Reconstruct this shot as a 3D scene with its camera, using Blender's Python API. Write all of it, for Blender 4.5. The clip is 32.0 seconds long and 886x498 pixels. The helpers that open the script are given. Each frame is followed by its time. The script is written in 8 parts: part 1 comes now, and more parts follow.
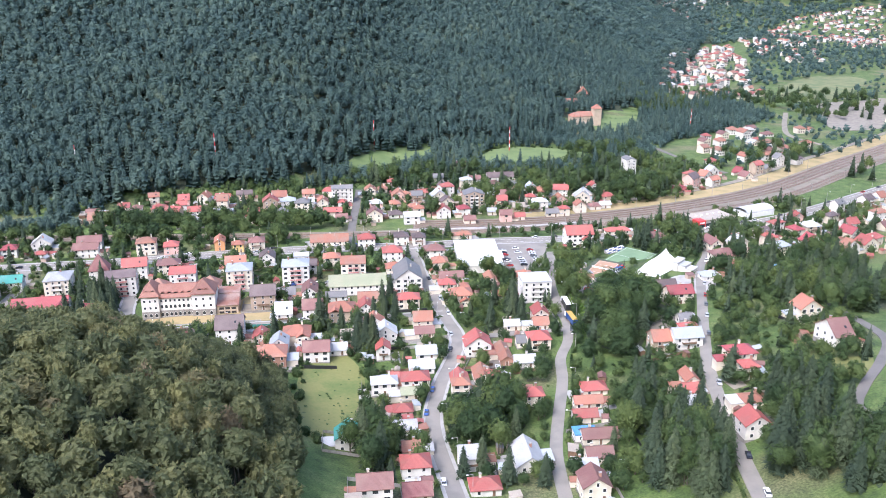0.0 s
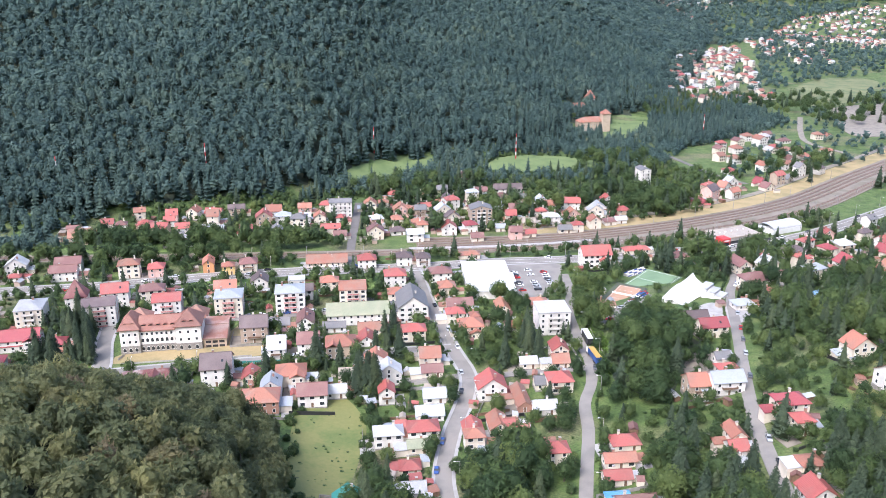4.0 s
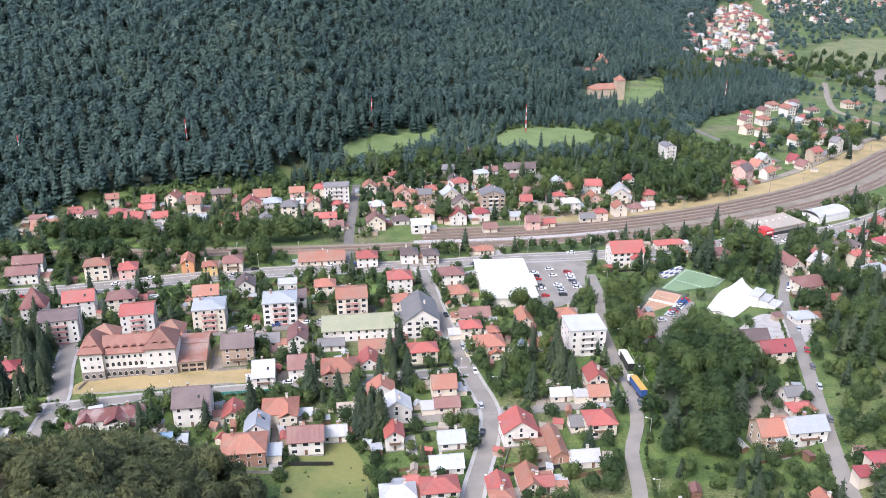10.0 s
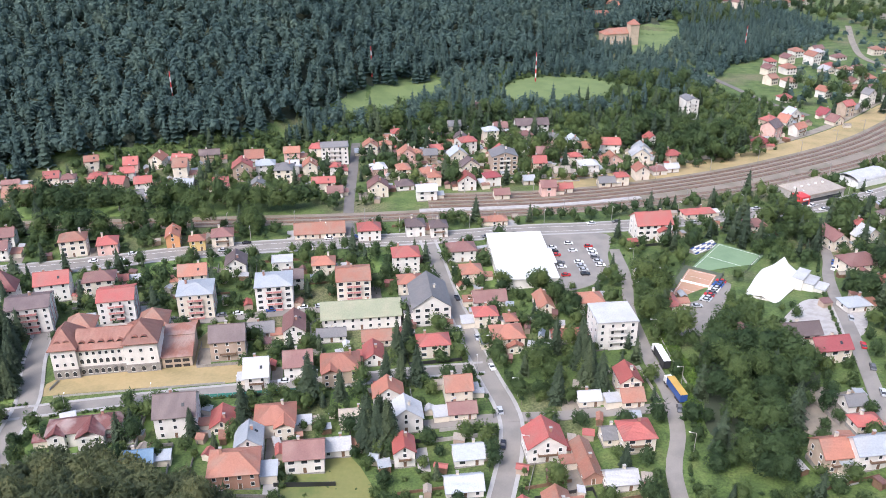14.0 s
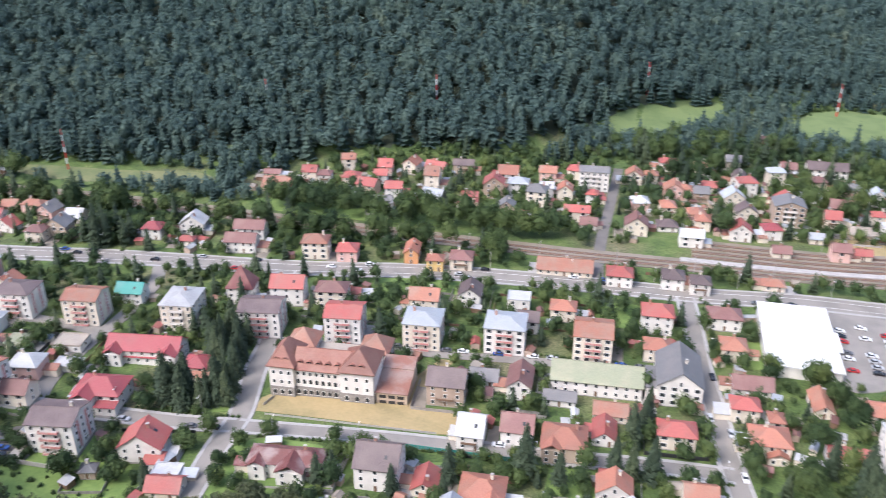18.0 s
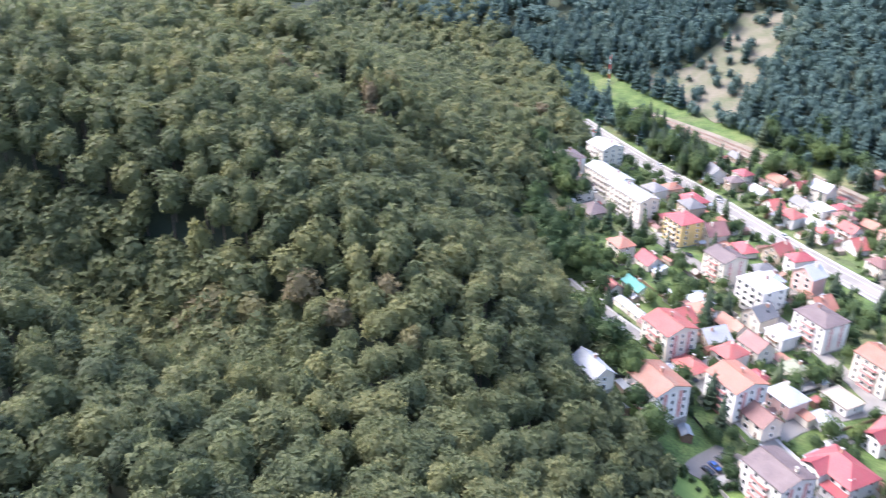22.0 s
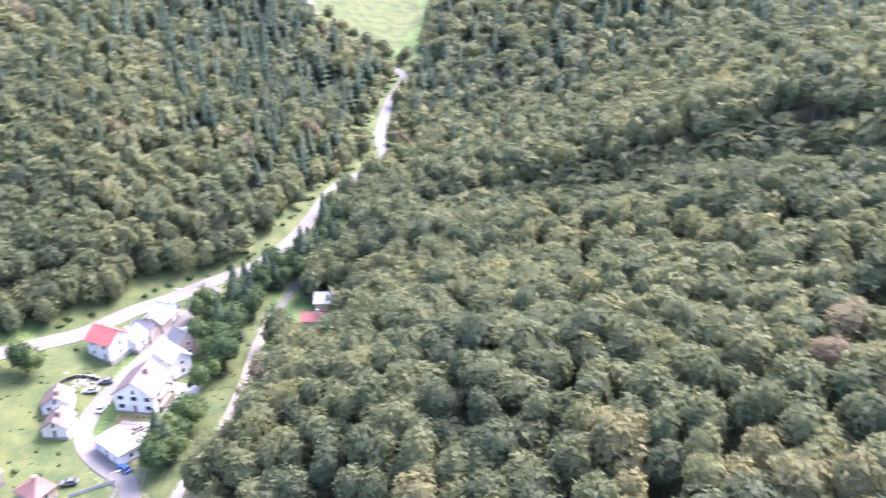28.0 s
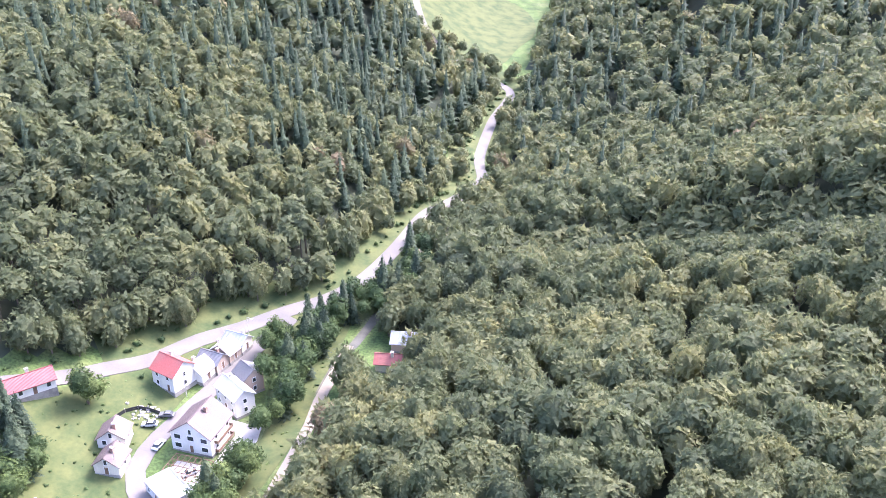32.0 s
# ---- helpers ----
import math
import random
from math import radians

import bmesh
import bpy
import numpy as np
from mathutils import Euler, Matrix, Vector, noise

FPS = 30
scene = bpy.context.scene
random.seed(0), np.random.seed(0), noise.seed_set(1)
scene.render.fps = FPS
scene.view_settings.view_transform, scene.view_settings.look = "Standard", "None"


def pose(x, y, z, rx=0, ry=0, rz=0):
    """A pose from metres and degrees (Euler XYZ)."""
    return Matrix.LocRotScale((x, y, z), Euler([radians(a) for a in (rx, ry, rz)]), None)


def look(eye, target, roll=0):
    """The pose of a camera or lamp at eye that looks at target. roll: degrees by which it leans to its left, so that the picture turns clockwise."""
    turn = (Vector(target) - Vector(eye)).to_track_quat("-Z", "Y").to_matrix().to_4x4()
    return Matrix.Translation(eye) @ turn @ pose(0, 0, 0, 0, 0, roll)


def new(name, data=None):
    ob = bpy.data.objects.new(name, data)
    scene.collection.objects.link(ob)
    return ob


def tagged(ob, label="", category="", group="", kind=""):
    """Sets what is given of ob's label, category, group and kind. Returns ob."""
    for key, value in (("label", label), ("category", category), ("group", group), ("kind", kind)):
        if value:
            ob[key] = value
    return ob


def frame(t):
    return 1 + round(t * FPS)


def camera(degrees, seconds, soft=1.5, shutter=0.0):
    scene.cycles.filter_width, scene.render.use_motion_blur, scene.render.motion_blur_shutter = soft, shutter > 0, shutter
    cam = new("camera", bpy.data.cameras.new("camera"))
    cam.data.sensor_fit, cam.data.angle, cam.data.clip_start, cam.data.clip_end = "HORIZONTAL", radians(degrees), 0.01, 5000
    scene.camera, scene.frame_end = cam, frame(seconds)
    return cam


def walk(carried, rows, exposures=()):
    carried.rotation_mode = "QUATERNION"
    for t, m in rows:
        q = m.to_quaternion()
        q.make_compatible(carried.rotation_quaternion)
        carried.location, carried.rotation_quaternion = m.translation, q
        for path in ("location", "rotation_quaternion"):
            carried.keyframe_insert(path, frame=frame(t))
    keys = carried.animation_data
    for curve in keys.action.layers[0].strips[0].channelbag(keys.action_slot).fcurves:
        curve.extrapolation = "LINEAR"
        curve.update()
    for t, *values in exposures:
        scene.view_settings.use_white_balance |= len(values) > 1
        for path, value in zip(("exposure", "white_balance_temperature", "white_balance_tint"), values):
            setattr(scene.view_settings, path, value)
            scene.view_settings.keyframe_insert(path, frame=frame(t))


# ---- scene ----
# the exposure rises as the camera turns to the woods
EXPOSURES = ((0, 1.6, 5850, 15), (6, 1.48, 5980, 15), (10, 1.36, 6060, 15), (13, 1.3, 6080, 15), (19, 1.4, 6080, 15), (20.5, 1.75, 6000, 15), (22, 2.25, 5950, 18), (23.2, 2.95, 5920, 25), (24.2, 3.4, 5900, 30), (26.5, 3.38, 5900, 30), (28, 2.95, 5880, 29), (32, 2.85, 5870, 28))
cam = camera(54.86, 32.0, soft=0.55, shutter=0.42)
# seconds, x, y, z, tilt, turn of the drone
PATH = [
    (0.0, -0.00, 0.00, 187.73, 70.36, 0.00),
    (0.5, -0.69, 4.88, 187.77, 70.36, -0.02),
    (1.0, -1.39, 10.12, 187.81, 70.33, -0.06),
    (1.5, -2.05, 15.44, 187.62, 70.35, -0.08),
    (2.0, -2.61, 20.68, 187.52, 70.35, -0.09),
    (2.5, -3.11, 25.81, 187.40, 70.35, -0.09),
    (3.0, -3.64, 30.94, 187.35, 70.32, -0.10),
    (3.5, -4.20, 36.27, 187.18, 70.32, -0.11),
    (5.5, -7.00, 56.89, 186.75, 69.28, -0.23),
    (6.0, -7.57, 62.12, 186.62, 68.46, -0.26),
    (6.5, -8.21, 67.29, 186.57, 68.34, -0.29),
    (7.0, -8.83, 72.53, 186.57, 68.33, -0.32),
    (7.5, -9.43, 77.84, 186.49, 68.32, -0.34),
    (8.0, -10.01, 83.11, 186.43, 68.32, -0.37),
    (8.5, -10.54, 88.38, 186.38, 68.31, -0.40),
    (9.0, -11.22, 93.61, 186.37, 68.29, -0.43),
    (9.5, -11.92, 98.85, 186.28, 68.29, -0.46),
    (10.0, -12.59, 104.05, 186.15, 67.46, -0.48),
    (10.5, -13.25, 109.22, 186.12, 65.71, -0.51),
    (11.0, -13.96, 114.45, 186.11, 63.95, -0.53),
    (11.5, -14.65, 119.64, 186.14, 63.35, -0.57),
    (12.0, -15.30, 124.86, 186.08, 63.37, -0.58),
    (12.5, -15.96, 130.15, 186.04, 63.37, -0.60),
    (13.0, -16.63, 135.42, 185.94, 63.36, -0.64),
    (13.5, -17.24, 140.57, 185.72, 63.39, -0.66),
    (15.5, -19.45, 161.40, 185.51, 63.41, -0.50),
    (16.0, -19.99, 166.76, 185.64, 63.37, -0.12),
    (16.5, -20.70, 171.77, 185.81, 63.33, 1.55),
    (17.0, -21.43, 176.84, 185.75, 63.31, 5.82),
    (17.5, -22.31, 182.11, 185.55, 63.27, 11.33),
    (18.0, -23.41, 187.51, 185.17, 63.23, 17.70),
    (18.5, -24.80, 192.98, 184.71, 63.18, 24.45),
    (19.0, -26.49, 198.28, 184.13, 63.14, 31.14),
    (19.5, -28.58, 203.14, 183.61, 63.14, 37.81),
    (20.0, -31.11, 207.70, 183.12, 63.13, 44.63),
    (20.5, -33.91, 212.06, 182.83, 63.13, 52.17),
    (21.0, -36.79, 216.10, 182.67, 63.11, 60.24),
    (21.5, -39.84, 219.68, 182.77, 63.09, 68.92),
    (22.0, -43.34, 222.89, 182.88, 63.08, 77.27),
    (22.5, -47.17, 225.47, 182.72, 63.12, 85.51),
    (23.0, -51.29, 227.45, 182.58, 63.13, 94.37),
    (23.5, -55.53, 229.07, 182.42, 63.14, 103.54),
    (24.0, -59.89, 230.01, 182.20, 63.12, 112.50),
    (24.5, -64.17, 230.38, 182.19, 63.07, 121.58),
    (26.5, -74.54, 216.72, 180.47, 63.05, 154.26),
    (27.0, -77.76, 213.91, 180.05, 63.10, 164.62),
    (27.5, -80.60, 210.61, 179.61, 63.16, 176.85),
    (28.0, -82.96, 206.90, 179.35, 63.19, 188.52),
    (28.5, -84.98, 203.17, 179.28, 63.22, 195.43),
    (29.0, -86.20, 199.49, 179.34, 63.25, 195.81),
    (29.5, -86.52, 195.85, 179.43, 63.28, 195.91),
    (30.0, -86.53, 192.30, 179.52, 63.34, 196.08),
    (30.5, -86.30, 189.22, 179.61, 63.34, 196.13),
    (31.0, -85.79, 186.54, 179.79, 63.34, 196.22),
    (31.5, -84.85, 184.06, 179.86, 63.37, 196.31),
    (32.0, -83.57, 181.71, 179.99, 63.46, 196.48),
]
walk(cam, [(t, pose(x, y, z, tilt, 0, turn)) for t, x, y, z, tilt, turn in PATH], EXPOSURES)

# ---- daylight: a bright overcast sky with a soft sun ----
world = bpy.data.worlds.new("overcast_sky")
scene.world = world
world.use_nodes = True
nodes, links = world.node_tree.nodes, world.node_tree.links
sky = nodes.new("ShaderNodeTexSky")
sky.sky_type = "NISHITA"
sky.sun_disc = False
sky.sun_elevation = radians(50)
sky.sun_rotation = radians(215)
sky.air_density, sky.dust_density, sky.ozone_density = 1.0, 3.0, 1.0
links.new(sky.outputs["Color"], nodes["Background"].inputs["Color"])
nodes["Background"].inputs["Strength"].default_value = 0.15
sun = new("sun", bpy.data.lights.new("sun", "SUN"))
sun.data.energy, sun.data.angle, sun.data.color = 1.35, radians(28), (1.0, 0.985, 0.96)
sun.matrix_world = look((-330, -470, 684), (0, 0, 0))


# ---- materials ----
def material(name, build):
    m = bpy.data.materials.new(name)
    m.use_nodes = True
    t = m.node_tree
    build(t, t.nodes, t.links, t.nodes["Principled BSDF"])
    return m


def noise_node(n, l, scale, detail=4.0, coords="Object"):
    c = n.new("ShaderNodeTexCoord")
    k = n.new("ShaderNodeTexNoise")
    k.inputs["Scale"].default_value, k.inputs["Detail"].default_value = scale, detail
    l.new(c.outputs[coords], k.inputs["Vector"])
    return k.outputs["Fac"]


def ramp(n, l, fac, stops):
    r = n.new("ShaderNodeValToRGB")
    while len(r.color_ramp.elements) < len(stops):
        r.color_ramp.elements.new(0.5)
    for e, (p, c) in zip(r.color_ramp.elements, stops):
        e.position, e.color = p, (*c, 1)
    l.new(fac, r.inputs["Fac"])
    return r.outputs["Color"]


def blend(n, l, fac, a, b, how="MIX"):
    m = n.new("ShaderNodeMix")
    m.data_type, m.blend_type = "RGBA", how
    for socket, v in ((m.inputs["Factor"], fac), (m.inputs["A"], a), (m.inputs["B"], b)):
        if isinstance(v, (int, float)):
            socket.default_value = v
        elif isinstance(v, tuple):
            socket.default_value = (*v, 1)
        else:
            l.new(v, socket)
    return m.outputs["Result"]


def bump(n, l, b, height, strength, distance):
    k = n.new("ShaderNodeBump")
    k.inputs["Strength"].default_value, k.inputs["Distance"].default_value = strength, distance
    l.new(height, k.inputs["Height"])
    l.new(k.outputs["Normal"], b.inputs["Normal"])


def surface(name, colour, dark, scale=0.6, fine=6.0, rough=0.8, relief=0.3, metal=0.0, amount=0.5):
    """A weathered surface: a colour with broad stains and fine grain."""
    def build(t, n, l, b):
        broad, grain = noise_node(n, l, scale), noise_node(n, l, fine, 6)
        stains = ramp(n, l, broad, [(0.42 - 0.1 * amount, dark), (0.5 + 0.12 * amount, colour)])
        l.new(blend(n, l, 0.35, stains, ramp(n, l, grain, [(0.3, dark), (0.7, colour)])), b.inputs["Base Color"])
        b.inputs["Roughness"].default_value, b.inputs["Metallic"].default_value = rough, metal
        bump(n, l, b, grain, relief, 0.05)
    return material(name, build)


def foliage(name, shades, sheen=0.07, grain=0.8, relief=0.85, thinness=0.12, ragged=0.0, gap_shade=1.0):
    """Leaves: each tree has a tint of its own, sprays and twigs vary, shade between the leaves is put into the colour,
    the leaf mass is rough. ragged: how far the sprays are open between their leaves.
    """
    def build(t, n, l, b):
        a = n.new("ShaderNodeAttribute")
        a.attribute_name = "tint"
        g = n.new("ShaderNodeNewGeometry")
        base = ramp(n, l, a.outputs["Fac"], shades)
        clump, leaf = n.new("ShaderNodeTexNoise"), n.new("ShaderNodeTexNoise")
        for k, scale in ((clump, grain), (leaf, grain * 3.6)):
            k.inputs["Scale"].default_value, k.inputs["Detail"].default_value, k.inputs["Roughness"].default_value = scale, 3.0, 0.65
            l.new(g.outputs["Position"], k.inputs["Vector"])
        # painted shade: leaf gaps darkened in the colour, raised leaves lightened
        vary = ramp(n, l, leaf.outputs["Fac"], [(0.32, tuple(1 - gap_shade * k for k in (0.40, 0.37, 0.38))), (0.5, (0.94, 0.94, 0.92)), (0.68, tuple(1 + gap_shade * k for k in (0.24, 0.20, 0.06)))])
        spray = ramp(n, l, g.outputs["Random Per Island"], [(0.0, (0.82, 0.85, 0.83)), (0.6, (0.96, 0.97, 0.94)), (1.0, (1.10, 1.08, 1.0))])
        l.new(blend(n, l, 1.0, blend(n, l, 1.0, base, spray, "MULTIPLY"), vary, "MULTIPLY"), b.inputs["Base Color"])
        b.inputs["Roughness"].default_value = 0.6
        b.inputs["Specular IOR Level"].default_value = sheen
        both = n.new("ShaderNodeMath")
        both.operation = "MULTIPLY_ADD"
        l.new(leaf.outputs["Fac"], both.inputs[0])
        both.inputs[1].default_value = 0.45
        l.new(clump.outputs["Fac"], both.inputs[2])
        bump(n, l, b, both.outputs["Value"], relief, 1.4)
        thin, mix = n.new("ShaderNodeBsdfTranslucent"), n.new("ShaderNodeMixShader")
        l.new(b.inputs["Base Color"].links[0].from_socket, thin.inputs["Color"])
        mix.inputs[0].default_value = thinness
        out = [k for k in n if k.type == "OUTPUT_MATERIAL"][0]
        l.new(b.outputs[0], mix.inputs[1])
        l.new(thin.outputs[0], mix.inputs[2])
        if not ragged:
            l.new(mix.outputs[0], out.inputs["Surface"])
            return
        gaps, leafy, body, keep = n.new("ShaderNodeTexNoise"), n.new("ShaderNodeMath"), n.new("ShaderNodeAttribute"), n.new("ShaderNodeMath")
        gaps.inputs["Scale"].default_value, gaps.inputs["Detail"].default_value = 2.1, 2.0
        l.new(g.outputs["Position"], gaps.inputs["Vector"])
        leafy.operation, keep.operation, body.attribute_name = "GREATER_THAN", "MAXIMUM", "solid"
        leafy.inputs[1].default_value = ragged
        l.new(gaps.outputs["Fac"], leafy.inputs[0])
        l.new(leafy.outputs[0], keep.inputs[0])
        l.new(body.outputs["Fac"], keep.inputs[1])
        clear, cut = n.new("ShaderNodeBsdfTransparent"), n.new("ShaderNodeMixShader")
        l.new(keep.outputs[0], cut.inputs[0])
        l.new(clear.outputs[0], cut.inputs[1])
        l.new(mix.outputs[0], cut.inputs[2])
        l.new(cut.outputs[0], out.inputs["Surface"])
    return material(name, build)


BEECH = [(0, (0.100, 0.121, 0.072)), (0.25, (0.137, 0.159, 0.086)), (0.5, (0.169, 0.189, 0.098)), (0.75, (0.207, 0.216, 0.108)), (0.93, (0.246, 0.244, 0.113)), (1, (0.242, 0.193, 0.125))]
GARDEN = [(0.0, (0.042, 0.074, 0.034)), (0.35, (0.066, 0.104, 0.042)), (0.7, (0.094, 0.136, 0.050)), (1.0, (0.140, 0.180, 0.062))]
SPRUCE = [(0.0, (0.044, 0.066, 0.044)), (0.6, (0.064, 0.090, 0.056)), (1.0, (0.090, 0.116, 0.064))]
# distant trees: the blue haze of the valley is mixed into these colours
HAZED_FAR = [(0.0, (0.078, 0.124, 0.124)), (0.5, (0.104, 0.158, 0.150)), (0.9, (0.128, 0.182, 0.160)), (1.0, (0.154, 0.194, 0.148))]
HAZED_SPRUCE = [(0.0, (0.054, 0.090, 0.088)), (0.6, (0.074, 0.114, 0.106)), (1.0, (0.096, 0.138, 0.116))]
LEAF, GARDEN_LEAF = foliage("beech_leaves", BEECH, 0.19, 0.8, 0.3, 0.52, 0.40, 0.6), foliage("garden_leaves", GARDEN, 0.2, 0.8, 0.4, 0.36, 0.48)
NEEDLE, HAZED_LEAF = foliage("spruce_needles", SPRUCE, 0.15, 0.8, 0.4, 0.2, 0.46), foliage("haze_tinted_mountain_leaves", HAZED_FAR, 0.06, 0.5, 0.4, 0.42, 0.0, 0.6)
HAZED_NEEDLE = foliage("haze_tinted_mountain_needles", HAZED_SPRUCE, 0.06, 0.5, 0.4, 0.3, 0.0, 0.6)
IVY_LEAF = foliage("creeper_leaves", [(0.0, (0.085, 0.150, 0.034)), (0.6, (0.125, 0.205, 0.044)), (1.0, (0.17, 0.25, 0.06))], 0.2, 0.8, 0.4, 0.36, 0.3)
BARK = surface("bark", (0.16, 0.13, 0.10), (0.08, 0.065, 0.05), 1.5, 8)


def ground_build(t, n, l, b):
    wide, mid, fine = noise_node(n, l, 0.022, 3), noise_node(n, l, 0.13, 5), noise_node(n, l, 1.3, 6)
    lawn = ramp(n, l, mid, [(0.32, (0.056, 0.096, 0.024)), (0.5, (0.098, 0.152, 0.037)), (0.68, (0.150, 0.188, 0.057))])
    dry = ramp(n, l, fine, [(0.3, (0.14, 0.135, 0.07)), (0.7, (0.23, 0.20, 0.11))])
    tufts = ramp(n, l, fine, [(0.32, (0.48, 0.50, 0.46)), (0.65, (1, 1, 1))])
    mask = ramp(n, l, wide, [(0.52, (0, 0, 0)), (0.70, (1, 1, 1))])
    l.new(blend(n, l, 1.0, blend(n, l, mask, lawn, dry), tufts, "MULTIPLY"), b.inputs["Base Color"])
    b.inputs["Roughness"].default_value = 0.95
    bump(n, l, b, fine, 0.6, 0.3)


GROUND = material("grassy_ground", ground_build)
LITTER = surface("shrubby_forest_floor", (0.050, 0.062, 0.034), (0.028, 0.038, 0.022), 0.12, 1.2, 0.95)
MEADOW = surface("mown_meadow", (0.145, 0.190, 0.066), (0.095, 0.138, 0.045), 0.06, 1.2, 0.95)
GREEN_GRASS = surface("lush_garden_grass", (0.165, 0.235, 0.060), (0.085, 0.145, 0.034), 0.12, 1.1, 0.95, 0.7, amount=0.6)
PASTURE = surface("trodden_pasture", (0.104, 0.114, 0.036), (0.034, 0.060, 0.016), 0.14, 0.9, 0.95, 0.8, amount=0.8)
HAY = surface("rough_meadow", (0.185, 0.182, 0.085), (0.085, 0.12, 0.045), 0.055, 0.5, 0.95, 0.8, amount=0.8)
ROUGH = surface("rough_pasture", (0.190, 0.185, 0.062), (0.092, 0.132, 0.036), 0.05, 0.7, 0.95, 0.8, amount=0.45)
DRY = surface("dry_grass", (0.37, 0.275, 0.135), (0.22, 0.185, 0.085), 0.08, 0.9, 0.95, 0.6, amount=0.8)
ASPHALT = surface("worn_asphalt", (0.245, 0.222, 0.195), (0.18, 0.165, 0.146), 0.12, 3.0, 0.9)
LIGHT_ROAD = surface("pale_road", (0.170, 0.153, 0.138), (0.125, 0.114, 0.104), 0.10, 2.0, 0.9)
PAVING = surface("pavement_slabs", (0.36, 0.345, 0.325), (0.29, 0.28, 0.265), 0.3, 4.0, 0.85)
GRAVEL = surface("gravel", (0.26, 0.225, 0.18), (0.17, 0.148, 0.12), 0.2, 3.0, 0.95)
TRACK = surface("pale_track_gravel", (0.31, 0.26, 0.20), (0.22, 0.185, 0.14), 0.2, 2.0, 0.95)
BALLAST = surface("rusty_ballast", (0.235, 0.195, 0.155), (0.14, 0.125, 0.085), 0.09, 2.0, 0.95, amount=0.7)
STEEL = surface("rail_steel", (0.30, 0.25, 0.23), (0.20, 0.15, 0.13), 1.0, 6.0, 0.5, metal=0.6)
CLAY = surface("clay_court", (0.42, 0.24, 0.16), (0.30, 0.20, 0.12), 0.12, 1.0, 0.95, amount=0.8)
TURF = surface("green_court", (0.17, 0.25, 0.14), (0.13, 0.20, 0.11), 0.08, 1.0, 0.9)
SCAR = surface("eroded_slope", (0.185, 0.155, 0.115), (0.075, 0.095, 0.04), 0.07, 0.5, 0.95, 0.6, amount=0.9)
TURF_DARK = surface("dark_court_border", (0.085, 0.10, 0.065), (0.06, 0.072, 0.045), 0.12, 1.0, 0.95)
CONCRETE = surface("concrete", (0.40, 0.375, 0.345), (0.29, 0.27, 0.25), 0.4, 4.0, 0.85)
STONE = surface("grey_rubble_stone", (0.30, 0.275, 0.25), (0.19, 0.175, 0.16), 0.8, 3.0, 0.9)
WATER = surface("shallow_stream", (0.16, 0.15, 0.12), (0.10, 0.10, 0.08), 0.2, 2.0, 0.25)
PAINT_WHITE = surface("white_paint", (0.74, 0.73, 0.71), (0.65, 0.64, 0.61), 0.4, 6, 0.6)
PAINT_RED = surface("red_paint", (0.60, 0.05, 0.05), (0.45, 0.04, 0.04), 0.4, 6, 0.6)
BALCONY_RED = surface("faded_red_panel", (0.46, 0.15, 0.14), (0.62, 0.45, 0.40), 0.9, 3, 0.7)
PAINT_DARK = surface("dark_paint", (0.03, 0.03, 0.035), (0.02, 0.02, 0.02), 0.4, 6, 0.5)
OCHRE_TARP = surface("ochre_tarpaulin", (0.48, 0.30, 0.07), (0.38, 0.24, 0.06), 0.3, 3, 0.6)
TIMBER = surface("brown_timber", (0.20, 0.12, 0.075), (0.12, 0.07, 0.045), 1.0, 8, 0.7)


def glass_build(t, n, l, b):
    b.inputs["Base Color"].default_value = (0.035, 0.04, 0.045, 1)
    b.inputs["Roughness"].default_value = 0.12
    b.inputs["Specular IOR Level"].default_value = 0.6


GLASS = material("window_glass", glass_build)

WALLS = {k: surface(k + "_render", c, tuple(v * 0.78 for v in c), 0.25, 3.0, 0.9, 0.15) for k, c in {
    "white": (0.72, 0.68, 0.63), "cream": (0.70, 0.62, 0.51), "pink": (0.68, 0.44, 0.38), "yellow": (0.68, 0.48, 0.20),
    "orange": (0.64, 0.32, 0.15), "tan": (0.48, 0.38, 0.29), "wood": (0.42, 0.32, 0.25), "brick": (0.40, 0.22, 0.16)}.items()}


def roof_build(colour, worn):
    def build(t, n, l, b):
        broad, grain = noise_node(n, l, 0.18), noise_node(n, l, 2.2, 6)
        w = n.new("ShaderNodeTexWave")
        w.inputs["Scale"].default_value, w.inputs["Distortion"].default_value = 1.1, 0.4
        c = n.new("ShaderNodeTexCoord")
        l.new(c.outputs["Object"], w.inputs["Vector"])
        i = n.new("ShaderNodeObjectInfo")
        base = blend(n, l, ramp(n, l, broad, [(0.42, (0, 0, 0)), (0.62, (1, 1, 1))]), colour, worn)
        base = blend(n, l, 0.5, base, ramp(n, l, grain, [(0.3, tuple(v * 0.6 for v in colour)), (0.7, colour)]))
        shade = ramp(n, l, i.outputs["Random"], [(0.0, (0.72, 0.72, 0.72)), (1.0, (1, 1, 1))])
        l.new(blend(n, l, 1.0, base, shade, "MULTIPLY"), b.inputs["Base Color"])
        b.inputs["Roughness"].default_value = 0.55
        bump(n, l, b, w.outputs["Fac"], 0.5, 0.08)
    return build


